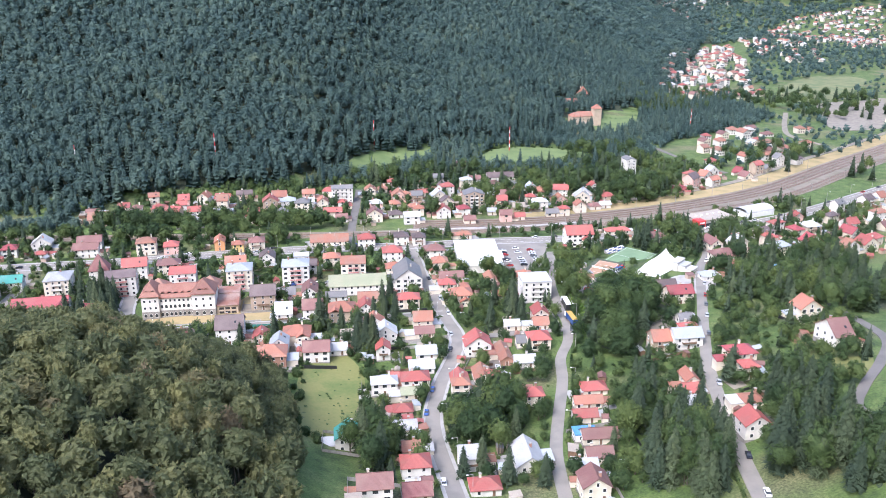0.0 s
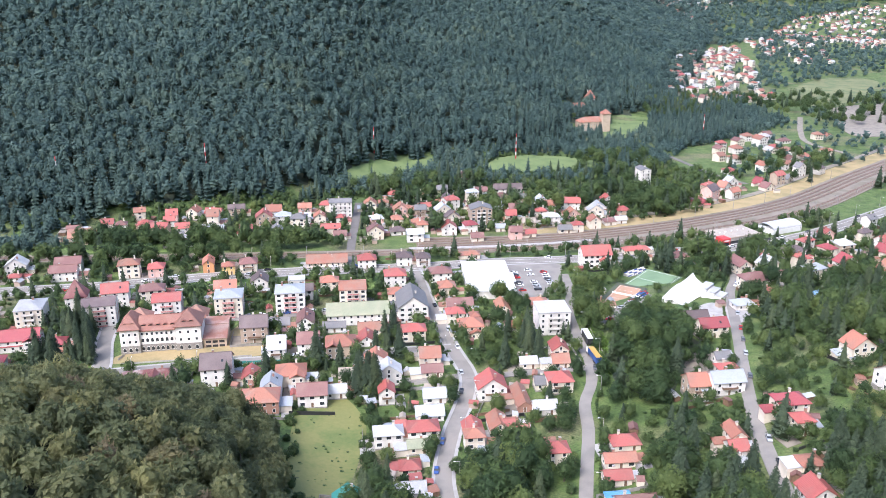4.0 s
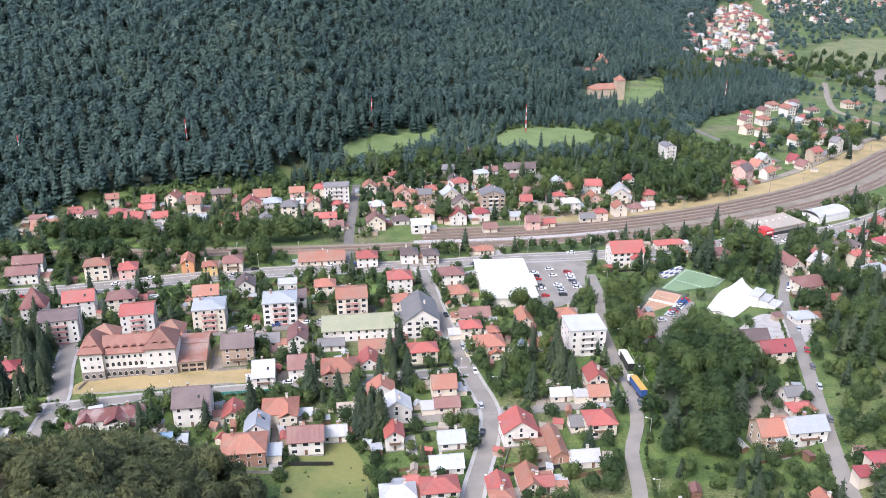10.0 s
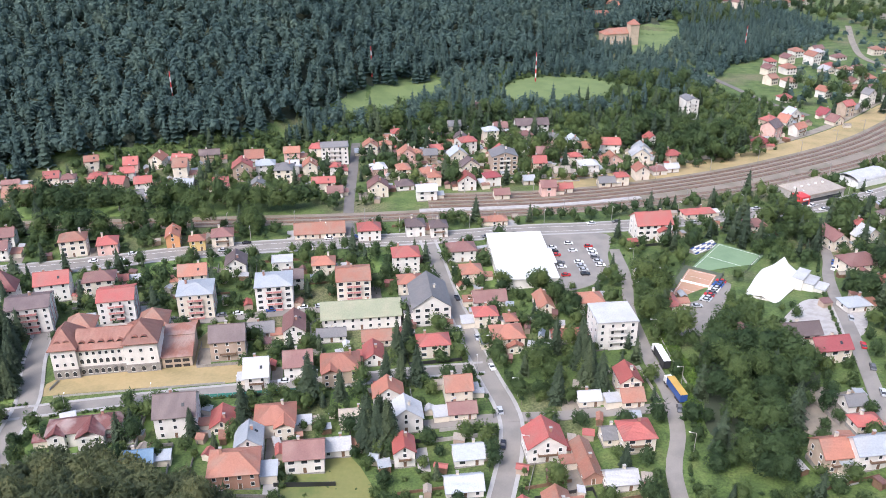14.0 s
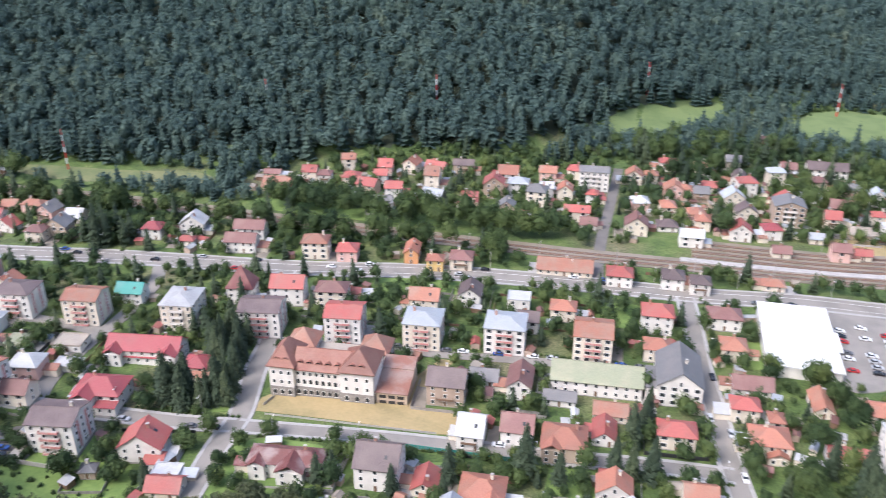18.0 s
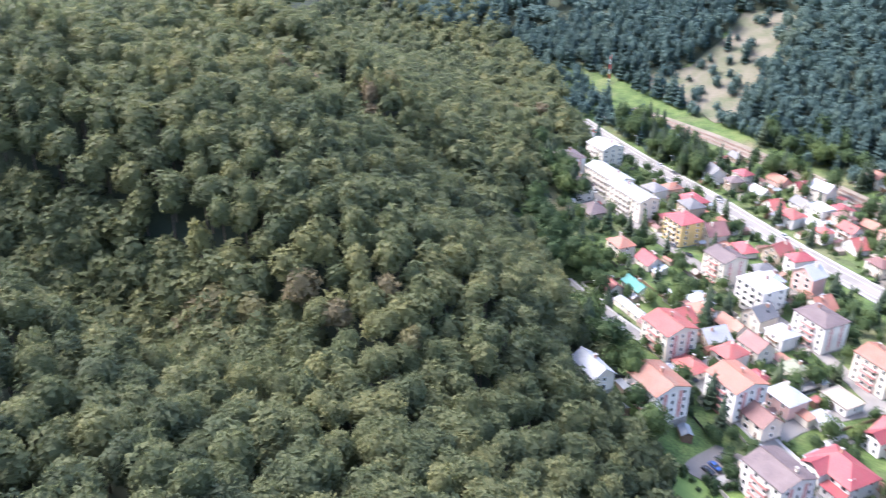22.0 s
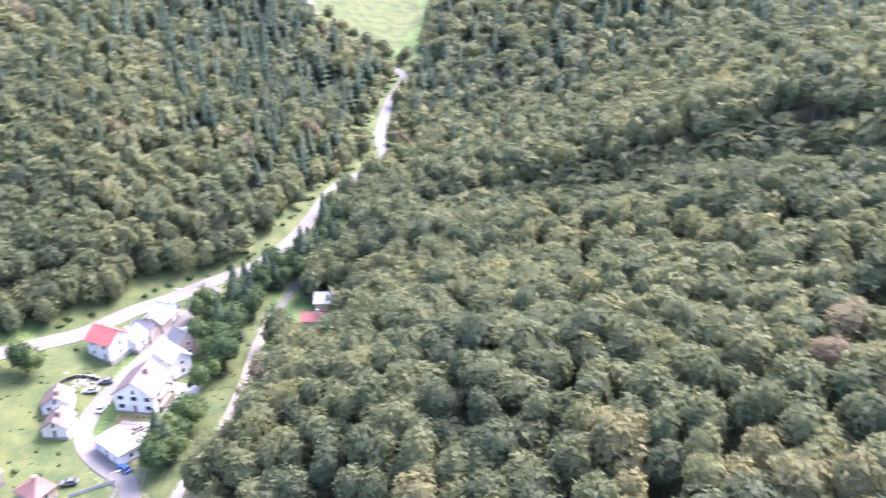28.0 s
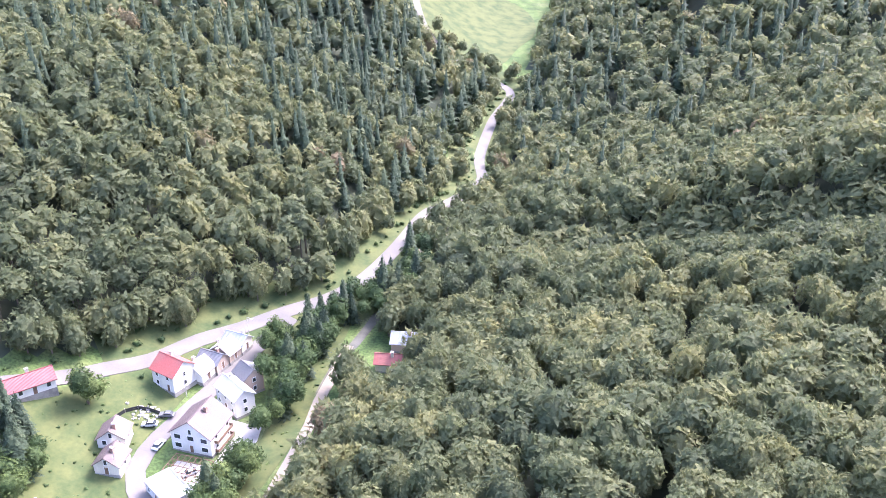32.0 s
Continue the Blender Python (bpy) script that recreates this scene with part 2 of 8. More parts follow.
ROOFS = {k: material(k + "_roof", roof_build(c, d)) for k, (c, d) in {
    "red": ((0.43, 0.115, 0.095), (0.34, 0.16, 0.13)), "crimson": ((0.37, 0.08, 0.085), (0.32, 0.11, 0.10)),
    "orange": ((0.43, 0.175, 0.115), (0.31, 0.18, 0.13)), "rust": ((0.40, 0.17, 0.11), (0.34, 0.24, 0.18)),
    "brown": ((0.24, 0.115, 0.10), (0.30, 0.18, 0.15)), "maroon": ((0.22, 0.07, 0.07), (0.32, 0.17, 0.14)),
    "umber": ((0.285, 0.118, 0.082), (0.34, 0.18, 0.135)), "ruined": ((0.36, 0.16, 0.11), (0.48, 0.40, 0.34)), "patched": ((0.21, 0.07, 0.06), (0.56, 0.48, 0.44)), "mauve": ((0.150, 0.108, 0.103), (0.22, 0.165, 0.152)), "slate": ((0.19, 0.185, 0.185), (0.25, 0.23, 0.22)),
    "steel": ((0.42, 0.45, 0.48), (0.46, 0.46, 0.46)), "pale": ((0.53, 0.53, 0.53), (0.42, 0.41, 0.40)),
    "green": ((0.29, 0.31, 0.20), (0.38, 0.35, 0.24)), "teal": ((0.06, 0.30, 0.25), (0.14, 0.32, 0.28)),
    "blue": ((0.16, 0.30, 0.46), (0.26, 0.36, 0.46)), "azure": ((0.13, 0.36, 0.62), (0.25, 0.42, 0.6)),
    "tan": ((0.42, 0.36, 0.29), (0.34, 0.28, 0.23))}.items()}
CAR_PAINT = {}
for car_colour, rgb in {"white": (0.75, 0.75, 0.75), "silver": (0.45, 0.46, 0.47), "black": (0.02, 0.02, 0.025), "red": (0.45, 0.03, 0.03),
                        "blue": (0.04, 0.09, 0.28), "grey": (0.14, 0.14, 0.15), "yellow": (0.70, 0.52, 0.05)}.items():
    CAR_PAINT[car_colour] = surface(car_colour + "_car_paint", rgb, tuple(v * 0.9 for v in rgb), 0.5, 3, 0.25, 0.02)


# ---- the shape of the land ----
def smooth_line(v, xs, ys):
    """A rounded line through a few heights."""
    return sum(np.interp(v + o, xs, ys) * k for o, k in ((-40, 1), (-20, 2), (0, 3), (20, 2), (40, 1))) / 9


VALLEY_Y = (-3000, -900, -550, -400, -290, -180, -96, 47, 200, 300, 346, 391, 520, 840, 1270, 2200, 3000, 4500)
VALLEY_Z = (330, 120, 66, 50, 41, 33, 34, 34, 22, 13, 10, 8.5, 5, -6, -26, -30, 60, 420)
FOOT_X = (-3000, -900, -700, -560, -491, -456, -393, -345, -284, -210, -129, -102, -88, -20, 40, 110, 180, 290, 420, 600, 1200, 3000)
FOOT_Y = (-300, 300, 420, 500, 518, 540, 552, 574, 600, 629, 661, 690, 755, 842, 850, 935, 1035, 1120, 1500, 2000, 4200, 6000)


def softplus(v, s):
    return s * np.logaddexp(0, np.asarray(v, float) / s)


def ground0(x, y):
    """The valley floor and the long mountain across it."""
    x, y = np.asarray(x, float), np.asarray(y, float)
    z = smooth_line(y, VALLEY_Y, VALLEY_Z)
    foot = smooth_line(x, FOOT_X, FOOT_Y)
    lean = np.interp(x, (-800, -300, -60, 100, 420, 900), (0.8, 0.82, 0.85, 0.75, 0.45, 0.4))
    slope = np.interp(x, (-900, -400, 0, 300, 600), (0.5, 0.46, 0.42, 0.34, 0.25))
    rise = softplus((y - foot) * lean, 14)
    folds = 1 + 0.10 * np.sin(x / 95 + y / 240) + 0.06 * np.sin(x / 41 - y / 150)
    z = z + slope * np.minimum(rise, 900 + 0 * rise) * folds
    # the high ground that closes the view behind the near hills
    far = np.hypot(x + 85, y - 200)
    south = 1 / (1 + np.exp((y - 120 - 0.08 * np.maximum(-x - 350, 0)) / 60))
    gap = 1 - np.exp(-(((x - 30) / 120) ** 2))
    z = z + 0.42 * softplus(far - 400, 40) * south * gap
    # the slope on the east side of the town
    z = z + 0.28 * softplus(x - 260 - 0.55 * np.maximum(y - 400, 0), 30) * np.clip((700 - y) / 300, 0, 1)
    return z


# knolls and hollows of the near hills: x, y, height
KNOLLS_WEST = [
    (-520, 110, 6), (-520, 200, 27), (-520, 290, 11), (-520, 380, -6), (-430, 20, 2), (-430, 110, 10),
    (-430, 200, 29), (-430, 290, 6), (-430, 380, -6), (-340, -160, 5), (-340, -70, 10), (-340, 20, 10),
    (-340, 110, 12), (-340, 200, 17),
]
KNOLLS_MID_WEST = [
    (-340, 290, 2), (-250, -250, 3), (-250, -160, 19), (-250, -70, 27), (-250, 20, 26), (-250, 110, 14),
    (-250, 200, 9), (-160, -340, -2), (-160, -250, 4), (-160, -160, 22), (-160, -70, 2), (-160, 20, 7),
    (-160, 110, 13), (-160, 200, 10), (-160, 380, -4),
]
KNOLLS_SOUTH = [
    (-70, -250, -6), (-70, 20, 7), (-70, 110, 10), (-70, 200, 15), (-70, 290, 10), (20, -340, 2),
    (20, -250, -8), (20, -160, -14), (20, -70, -2), (20, 20, -14), (20, 110, -8), (20, 200, -10),
    (20, 290, -5), (20, 380, -5), (110, -340, 4), (110, -250, 13), (110, -160, 27), (110, -70, 20),
]
KNOLLS_EAST = [
    (110, 20, -4), (110, 110, 14), (110, 200, -10), (110, 290, 4), (110, 380, 11), (200, -250, 4),
    (200, -160, 6), (200, -70, 8), (200, 20, 14), (200, 110, 36), (200, 200, 25), (200, 290, 11),
    (290, -160, -2), (290, -70, -2), (290, 20, 3), (290, 110, 10), (290, 200, 7), (290, 380, 2),
]
# small spurs and gullies of the wooded hill
SPURS_WEST = [
    (-350, 110, 12), (-350, 160, 11), (-350, 210, -3), (-350, 260, 9), (-350, 310, -8), (-300, 60, -4),
    (-300, 110, 4), (-300, 160, -1), (-300, 210, 18), (-300, 260, 3), (-300, 310, -7), (-250, 110, 6),
    (-250, 160, -12), (-250, 210, -6), (-250, 260, 17), (-250, 310, 7), (-200, 60, 10), (-200, 110, 4),
    (-200, 160, 8),
]
SPURS_EAST = [
    (-200, 210, -9), (-200, 260, 3), (-200, 310, -14), (-150, 110, -2), (-150, 160, 7), (-150, 260, 9),
    (-150, 310, -4), (-100, 60, -2), (-100, 110, 7), (-100, 160, 2), (-100, 210, 5), (-100, 260, 15),
    (-100, 310, -3), (-50, 60, 14), (-50, 110, -9), (-50, 160, -4), (-50, 210, 2), (-50, 260, -15),
    (-50, 310, -7),
]

def knolls(x, y, rows, reach):
    z = 0 * x
    for a, b, h in rows:
        z = z + h * np.exp(-((x - a) ** 2 + (y - b) ** 2) / (2 * reach * reach))
    return z


# ravines of the wooded hills: a line, the depth and half width
RAVINES = [([(-212, 240), (-235, 197), (-246, 184), (-256, 170), (-263, 152), (-269, 134), (-279, 107), (-312, 66), (-340, 30)], 18.0, 17.0),
           ([(-374, 318), (-377, 287), (-383, 268), (-400, 251), (-420, 232), (-458, 210), (-500, 190)], 16.0, 18.0),
           ([(-20, -84), (-70, -84), (-108, -76), (-142, -62), (-174, -32), (-200, 6), (-222, 30), (-262, 44)], 10.0, 16.0)]


def ravine(x, y, line, depth, width):
    near = np.full(np.shape(x), 1e9)
    along_it = np.zeros(np.shape(x))
    for k, ((a, b), (c, d)) in enumerate(zip(line, line[1:])):
        t = np.clip(((x - a) * (c - a) + (y - b) * (d - b)) / ((c - a) ** 2 + (d - b) ** 2), 0, 1)
        far = np.hypot(x - a - t * (c - a), y - b - t * (d - b))
        along_it = np.where(far < near, (k + t) / (len(line) - 1), along_it)
        near = np.minimum(near, far)
    cut = np.exp(-(near / width) ** 2) - 0.28 * np.exp(-((near - 2.1 * width) / width) ** 2)
    return depth * cut * np.clip(np.minimum(along_it, 1 - along_it) * 5, 0, 1)


def ground(x, y):
    """The height of the land."""
    x, y = np.asarray(x, float), np.asarray(y, float)
    z = ground0(x, y)
    for rows in (KNOLLS_WEST, KNOLLS_MID_WEST, KNOLLS_SOUTH, KNOLLS_EAST):
        z = z + knolls(x, y, rows, 80.0)
    for rows in (SPURS_WEST, SPURS_EAST):
        z = z + knolls(x, y, rows, 38.0)
    for line, depth, width in RAVINES:
        z = z - ravine(x, y, line, depth, width)
    return z


# ---- mesh helpers ----
def mesh_from(name, verts, faces, mats, index=None, smooth=False):
    me = bpy.data.meshes.new(name)
    me.from_pydata([tuple(v) for v in verts], [], faces)
    for m in mats if isinstance(mats, (list, tuple)) else [mats]:
        me.materials.append(m)
    if index:
        me.polygons.foreach_set("material_index", index)
    if smooth:
        me.polygons.foreach_set("use_smooth", [True] * len(me.polygons))
    me.update()
    return me


def piece(name, me, parent, at=None, label=""):
    """Links a mesh as one part under its thing."""
    ob = new(name, me)
    ob.parent = parent
    if at is not None:
        ob.matrix_basis = at
    return tagged(ob, label)


class Shape:
    """Collects boxes, slabs and prisms into one mesh."""

    def __init__(self):
        self.v, self.f, self.i = [], [], []

    def add(self, verts, faces, mat=0):
        n = len(self.v)
        self.v += [tuple(p) for p in verts]
        self.f += [tuple(n + k for k in f) for f in faces]
        self.i += [mat] * len(faces)
        return self

    def box(self, x0, y0, z0, x1, y1, z1, mat=0):
        v = [(x0, y0, z0), (x1, y0, z0), (x1, y1, z0), (x0, y1, z0), (x0, y0, z1), (x1, y0, z1), (x1, y1, z1), (x0, y1, z1)]
        return self.add(v, [(3, 2, 1, 0), (4, 5, 6, 7), (0, 1, 5, 4), (1, 2, 6, 5), (2, 3, 7, 6), (3, 0, 4, 7)], mat)

    def slab(self, pts, thick, mat=0):
        """A plate: a ring of points, thickened downwards."""
        n = len(pts)
        v = [tuple(p) for p in pts] + [(p[0], p[1], p[2] - thick) for p in pts]
        return self.add(v, [tuple(range(n)), tuple(range(2 * n - 1, n - 1, -1))] + [(k, k + n, (k + 1) % n + n, (k + 1) % n) for k in range(n)], mat)

    def prism(self, cx, cy, z0, z1, r0, r1, sides, mat=0, turn=0.0):
        a = [turn + 2 * math.pi * k / sides for k in range(sides)]
        v = [(cx + r0 * math.cos(q), cy + r0 * math.sin(q), z0) for q in a] + [(cx + r1 * math.cos(q), cy + r1 * math.sin(q), z1) for q in a]
        return self.add(v, [tuple(range(sides - 1, -1, -1)), tuple(range(sides, 2 * sides))] + [(k, (k + 1) % sides, (k + 1) % sides + sides, k + sides) for k in range(sides)], mat)

    def mesh(self, name, mats, smooth=False):
        return mesh_from(name, self.v, self.f, mats, self.i, smooth)


def thing(name, x, y, turn=0.0, z=None, label="", category="", group="", kind=""):
    ob = new(name)
    ob.matrix_basis = pose(x, y, float(ground(x, y)) if z is None else z, 0, 0, turn)
    return tagged(ob, label, category, group, kind)


# ---- the land: one sheet to the horizon ----
def spread(lo, hi, step, reach):
    """Grid lines: fine from lo to hi, ever wider out to reach."""
    fine = list(np.arange(lo, hi + 0.1, step))
    out, s = [], step
    while (out[-1] if out else 0) < reach:
        s *= 1.14
        out.append((out[-1] if out else 0) + s)
    return np.array([lo - d for d in reversed(out)] + fine + [hi + d for d in out])


def sheet(name, xs, ys, lift, mat):
    gx, gy = np.meshgrid(xs, ys)
    gz = ground(gx, gy) + lift
    w, h = len(xs), len(ys)
    me = bpy.data.meshes.new(name)
    me.vertices.add(w * h)
    me.vertices.foreach_set("co", np.stack([gx, gy, gz], -1).astype(np.float32).ravel())
    k = (np.arange(h - 1)[:, None] * w + np.arange(w - 1)[None]).ravel()
    loops = np.stack([k, k + 1, k + w + 1, k + w], -1).astype(np.int32)
    me.loops.add(loops.size)
    me.loops.foreach_set("vertex_index", loops.ravel())
    me.polygons.add(len(loops))
    me.polygons.foreach_set("loop_start", np.arange(0, loops.size, 4, dtype=np.int32))
    me.polygons.foreach_set("use_smooth", [True] * len(loops))
    me.materials.append(mat)
    me.update(calc_edges=True)
    return new(name, me)


LAND = tagged(sheet("ground", spread(-520, 340, 6, 2700), spread(-420, 920, 6, 3000), 0.0, GROUND), "green valley land with grassy gardens and wooded slopes", "ground", kind="structure")


def line_points(pts, step=4.0):
    """A smooth line through the points, at even steps."""
    p = [Vector((*q, 0)) for q in pts]
    p = [2 * p[0] - p[1]] + p + [2 * p[-1] - p[-2]]
    out = []
    for a, b, c, d in zip(p, p[1:], p[2:], p[3:]):
        n = max(1, int((c - b).length / step))
        for k in range(n):
            t = k / n
            out.append(0.5 * (2 * b + (c - a) * t + (2 * a - 5 * b + 4 * c - d) * t * t + (3 * b - a - 3 * c + d) * t ** 3))
    out.append(p[-2])
    return np.array([(q.x, q.y) for q in out])


def normals(c):
    d = np.gradient(c, axis=0)
    d /= np.linalg.norm(d, axis=1)[:, None]
    return np.stack([-d[:, 1], d[:, 0]], -1)


def strip(name, pts, width, mat, lift=0.22, offset=0.0, label="", category="road", depth=0.5, across=4, kind="structure", step=4.0):
    """A band laid on the land along a line, with sides of some depth."""
    c = line_points(pts, step)
    n = normals(c)
    u = np.linspace(-width / 2, width / 2, across) + offset
    g = c[:, None] + n[:, None] * u[None, :, None]
    z = ground(g[..., 0], g[..., 1]) + lift
    top = np.concatenate([g, z[..., None]], -1)
    low0, low1 = top[:, :1].copy(), top[:, -1:].copy()
    low0[..., 2] -= depth
    low1[..., 2] -= depth
    v = np.concatenate([low0, top, low1], 1)
    m = v.shape[1]
    f = [(r * m + k, r * m + k + 1, (r + 1) * m + k + 1, (r + 1) * m + k)[::-1] for r in range(len(v) - 1) for k in range(m - 1)]
    return tagged(new(name, mesh_from(name, v.reshape(-1, 3), f, mat)), label, category, kind=kind)


def plot(name, ring, mat, lift=0.12, label="", category="meadow", cell=5.0, kind="structure"):
    """A patch of land with its own cover, laid over the land inside a ring of corners."""
    c = line_points(list(ring) + [ring[0]], cell)[:-1]
    mid = c.mean(0)
    n, rings = len(c), max(3, int(np.linalg.norm(c - mid, axis=1).max() / cell))
    p = np.concatenate([mid + (c - mid) * ((k + 1) / rings) for k in range(rings)] + [mid[None]])
    v = np.column_stack([p, ground(p[:, 0], p[:, 1]) + lift])
    f = [(len(v) - 1, k, (k + 1) % n) for k in range(n)]
    f += [(r * n + k, (r + 1) * n + k, (r + 1) * n + (k + 1) % n, r * n + (k + 1) % n) for r in range(rings - 1) for k in range(n)]
    v = np.concatenate([v, v[(rings - 1) * n:rings * n] - (0, 0, 0.6)])
    f += [((rings - 1) * n + k, rings * n + 1 + k, rings * n + 1 + (k + 1) % n, (rings - 1) * n + (k + 1) % n) for k in range(n)]
    return tagged(new(name, mesh_from(name, v, f, mat)), label, category, kind=kind)


# ---- roads, streets and the railway ----
MAIN = [(-548, 428), (-520, 432), (-459, 443), (-420, 450), (-379, 454), (-342, 459), (-310, 465), (-281, 472), (-252, 478), (-201, 488), (-168, 496), (-143, 503),
        (-117, 508), (-90, 512), (-43, 517), (-12, 520), (26, 526), (65, 528), (105, 534), (141, 544), (181, 553), (235, 578), (300, 625), (420, 720)]
STREET_A = [(-21, 516), (-16, 488), (-12, 462), (-6, 434), (-2, 412), (2, 394), (6, 378), (7, 366), (5, 351), (2, 338), (-1, 325), (-4, 301), (-3, 282), (1, 256), (5, 230), (12, 180), (20, 120), (16, 78)]
STREET_B = [(66, 500), (65, 469), (60, 440), (59, 416), (59, 394), (60, 379), (59, 366), (57, 354), (52, 339), (50, 318), (45, 291), (41, 267), (40, 249), (40, 225)]
STREET_C = [(172, 545), (161, 491), (147, 456), (131, 400), (117, 349), (108, 312), (104, 287), (101, 265), (97, 235), (92, 190)]
STREET_D = [(-172, 433), (-140, 438), (-112, 442), (-94, 445), (-78, 448), (-65, 450), (-48, 452), (-14, 456)]
STREET_E = [(-156, 380), (-130, 384), (-111, 387), (-92, 390), (-72, 393), (-52, 396), (-31, 400), (-15, 402), (0, 403)]
STREET_F = [(-148, 330), (-151, 343), (-156, 367), (-158, 386), (-167, 413), (-172, 433), (-184, 462), (-192, 486)]
STREET_G = [(-226, 369), (-232, 385), (-235, 409), (-236, 429), (-240, 456), (-250, 476)]
STREET_H = [(-330, 338), (-291, 348), (-262, 357), (-236, 365), (-216, 370), (-197, 374), (-175, 377), (-157, 380)]
STREET_I = [(-430, 386), (-384, 394), (-341, 404), (-316, 408), (-283, 414), (-259, 416), (-237, 416)]
STREET_K = [(-39, 365), (-26, 369), (-11, 371), (5, 372), (24, 371), (39, 371), (58, 370)]
BRIDGE_STREET = [(-58, 519), (-60, 530), (-63, 562), (-65, 608), (-68, 669)]
VALLEY_ROAD = [(100, 62), (83, 40), (69, 24), (64, 17), (56, 7), (49, -7), (41, -18), (32, -32), (22, -46), (16, -63), (13, -88), (12, -117), (6, -141), (2, -169), (10, -197), (15, -245), (14, -284), (24, -296), (41, -306), (55, -309), (75, -325), (95, -360), (120, -420)]
VALLEY_STREET = [(16, 78), (13, 66), (17.2, 59.6), (26.7, 54.4), (33.7, 49.3), (37.4, 44.1), (38.7, 37.5), (38.7, 31.4), (38, 25.3), (37.0, 17), (35, 3.6), (33.4, -9.8), (31.6, -20), (29.5, -30)]
DIRT_TRACK = [(2, 95), (1.1, 58), (0.1, 51), (-0.5, 44), (1.5, 26), (3, 15), (5.3, 4), (6.5, -10), (7.8, -24)]
HILL_LANE = [(182, 374), (182, 351), (176, 308), (160, 280), (145, 261), (136, 245), (140, 222), (155, 200)]
RAILWAY = [(-560, 470), (-486, 500), (-406, 521), (-357, 527), (-309, 532), (-200, 537), (-102, 542), (-66, 544), (-12, 549), (49, 554), (113, 568), (188, 600), (273, 652), (364, 740), (480, 850), (700, 1080), (950, 1400)]
FAR_ROAD = [(200, 905), (212, 860), (222, 815), (232, 770), (250, 730)]
FAR_LANE = [(445, 1103), (400, 990), (380, 920), (392, 860)]
STREETS = {"main": (MAIN, 11.5), "a": (STREET_A, 5.8), "b": (STREET_B, 4.7), "c": (STREET_C, 4.8), "d": (STREET_D, 5.0), "e": (STREET_E, 5.4), "f": (STREET_F, 6.5),
           "g": (STREET_G, 6.0), "h": (STREET_H, 5.5), "i": (STREET_I, 6.0), "k": (STREET_K, 5.0), "bridge": (BRIDGE_STREET, 5.5), "valley": (VALLEY_ROAD, 5.0),
           "valley_street": (VALLEY_STREET, 4.8), "dirt": (DIRT_TRACK, 3.2), "lane": (HILL_LANE, 4.0), "far_road": (FAR_ROAD, 5.0), "far_lane": (FAR_LANE, 6.0)}
for key, (pts, width) in STREETS.items():
    pale = key in ("dirt", "lane", "far_lane", "far_road", "valley", "valley_street", "bridge")
    strip("road" if key != "dirt" else "dirt_track", pts, width, TRACK if key == "dirt" else GRAVEL if key == "far_lane" else LIGHT_ROAD if pale else ASPHALT,
          0.22 + 0.012 * list(STREETS).index(key) * 0.6, label="narrow pale gravel track along the wood" if key == "dirt" else "worn grey asphalt road between gardens" if not pale else "pale dusty asphalt road on the slope")
for key in ("main", "a", "e", "f", "h"):
    pts, width = STREETS[key]
    for side in (-1, 1):
        strip("pavement", pts, 1.3, PAVING, 0.36, side * (width / 2 + 0.65), "light concrete pavement with a kerb beside the road", "pavement")
for o in (-2.9, 2.9):
    strip("lane_line", MAIN, 0.14, PAINT_WHITE, 0.25, o, "white painted lane line on the main road", "road marking", depth=0.02, across=2)

strip("rail_bed", RAILWAY, 13, BALLAST, 0.3, 0, "rusty brown ballast bed of the railway", "railway", across=3)
YARD = [(-20, 551), (49, 556), (113, 572), (188, 604), (273, 658), (364, 746), (480, 858), (700, 1090)]
strip("rail_yard", YARD, 30, BALLAST, 0.24, 12, "brown gravel yard with many sidings", "railway", across=6)
strip("yard_verge", YARD[1:], 20, DRY, 0.16, 34, "dry yellow grass verge beside the sidings", "verge", across=4)
strip("yard_track", YARD[1:], 6, GRAVEL, 0.2, 48, "pale gravel service track", "road")
TRACKS = [(RAILWAY, -3.0), (RAILWAY, 1.6)] + [(YARD, o) for o in (7.5, 12.5, 17.5, 22.5)]
for pts, o in TRACKS:
    track = tagged(strip("railway_track", pts, 2.5, TIMBER, 0.36, o, "rusty railway track with dark sleepers", "railway track", across=2, depth=0.15))
    for g in (-0.75, 0.75):
        rail = strip("rail", pts, 0.16, STEEL, 0.52, o + g, depth=0.16, across=2, kind="")
        rail.parent = track
        del rail["category"]
strip("platform", [(-25, 545), (20, 548), (60, 553), (95, 561)], 4, CONCRETE, 1.1, 7, "long pale concrete station platform", "platform", depth=1.2)

plot("meadow", [(-90, 738), (-78, 770), (-47, 815), (-16, 830), (-10, 800), (-20, 770), (-48, 742), (-78, 728)], MEADOW, label="bright mown meadow at the forest edge")
plot("meadow", [(28, 800), (60, 845), (100, 850), (140, 825), (150, 790), (125, 763), (75, 758), (38, 770)], MEADOW, label="flat green meadow below the forest")
plot("meadow", [(-410, 546), (-386, 556), (-337, 566), (-295, 578), (-280, 570), (-312, 556), (-359, 545)], HAY, label="long yellow-green meadow above the railway")
plot("meadow", [(-64, 349), (-48, 358), (-35, 337), (-35, 312), (-38, 291), (-48, 270), (-57, 290), (-62, 320)], ROUGH, label="rough sloping meadow beside the wood")
plot("meadow", [(-388, 344), (-388, 357), (-373, 358), (-366, 346), (-372, 339)], MEADOW, label="small green lawn below the wood")
plot("meadow", [(95, -345), (69, -317), (48, -316), (30, -325), (26, -358), (22, -400), (45, -450), (90, -440), (110, -390)], PASTURE, label="open hay meadow at the head of the valley")
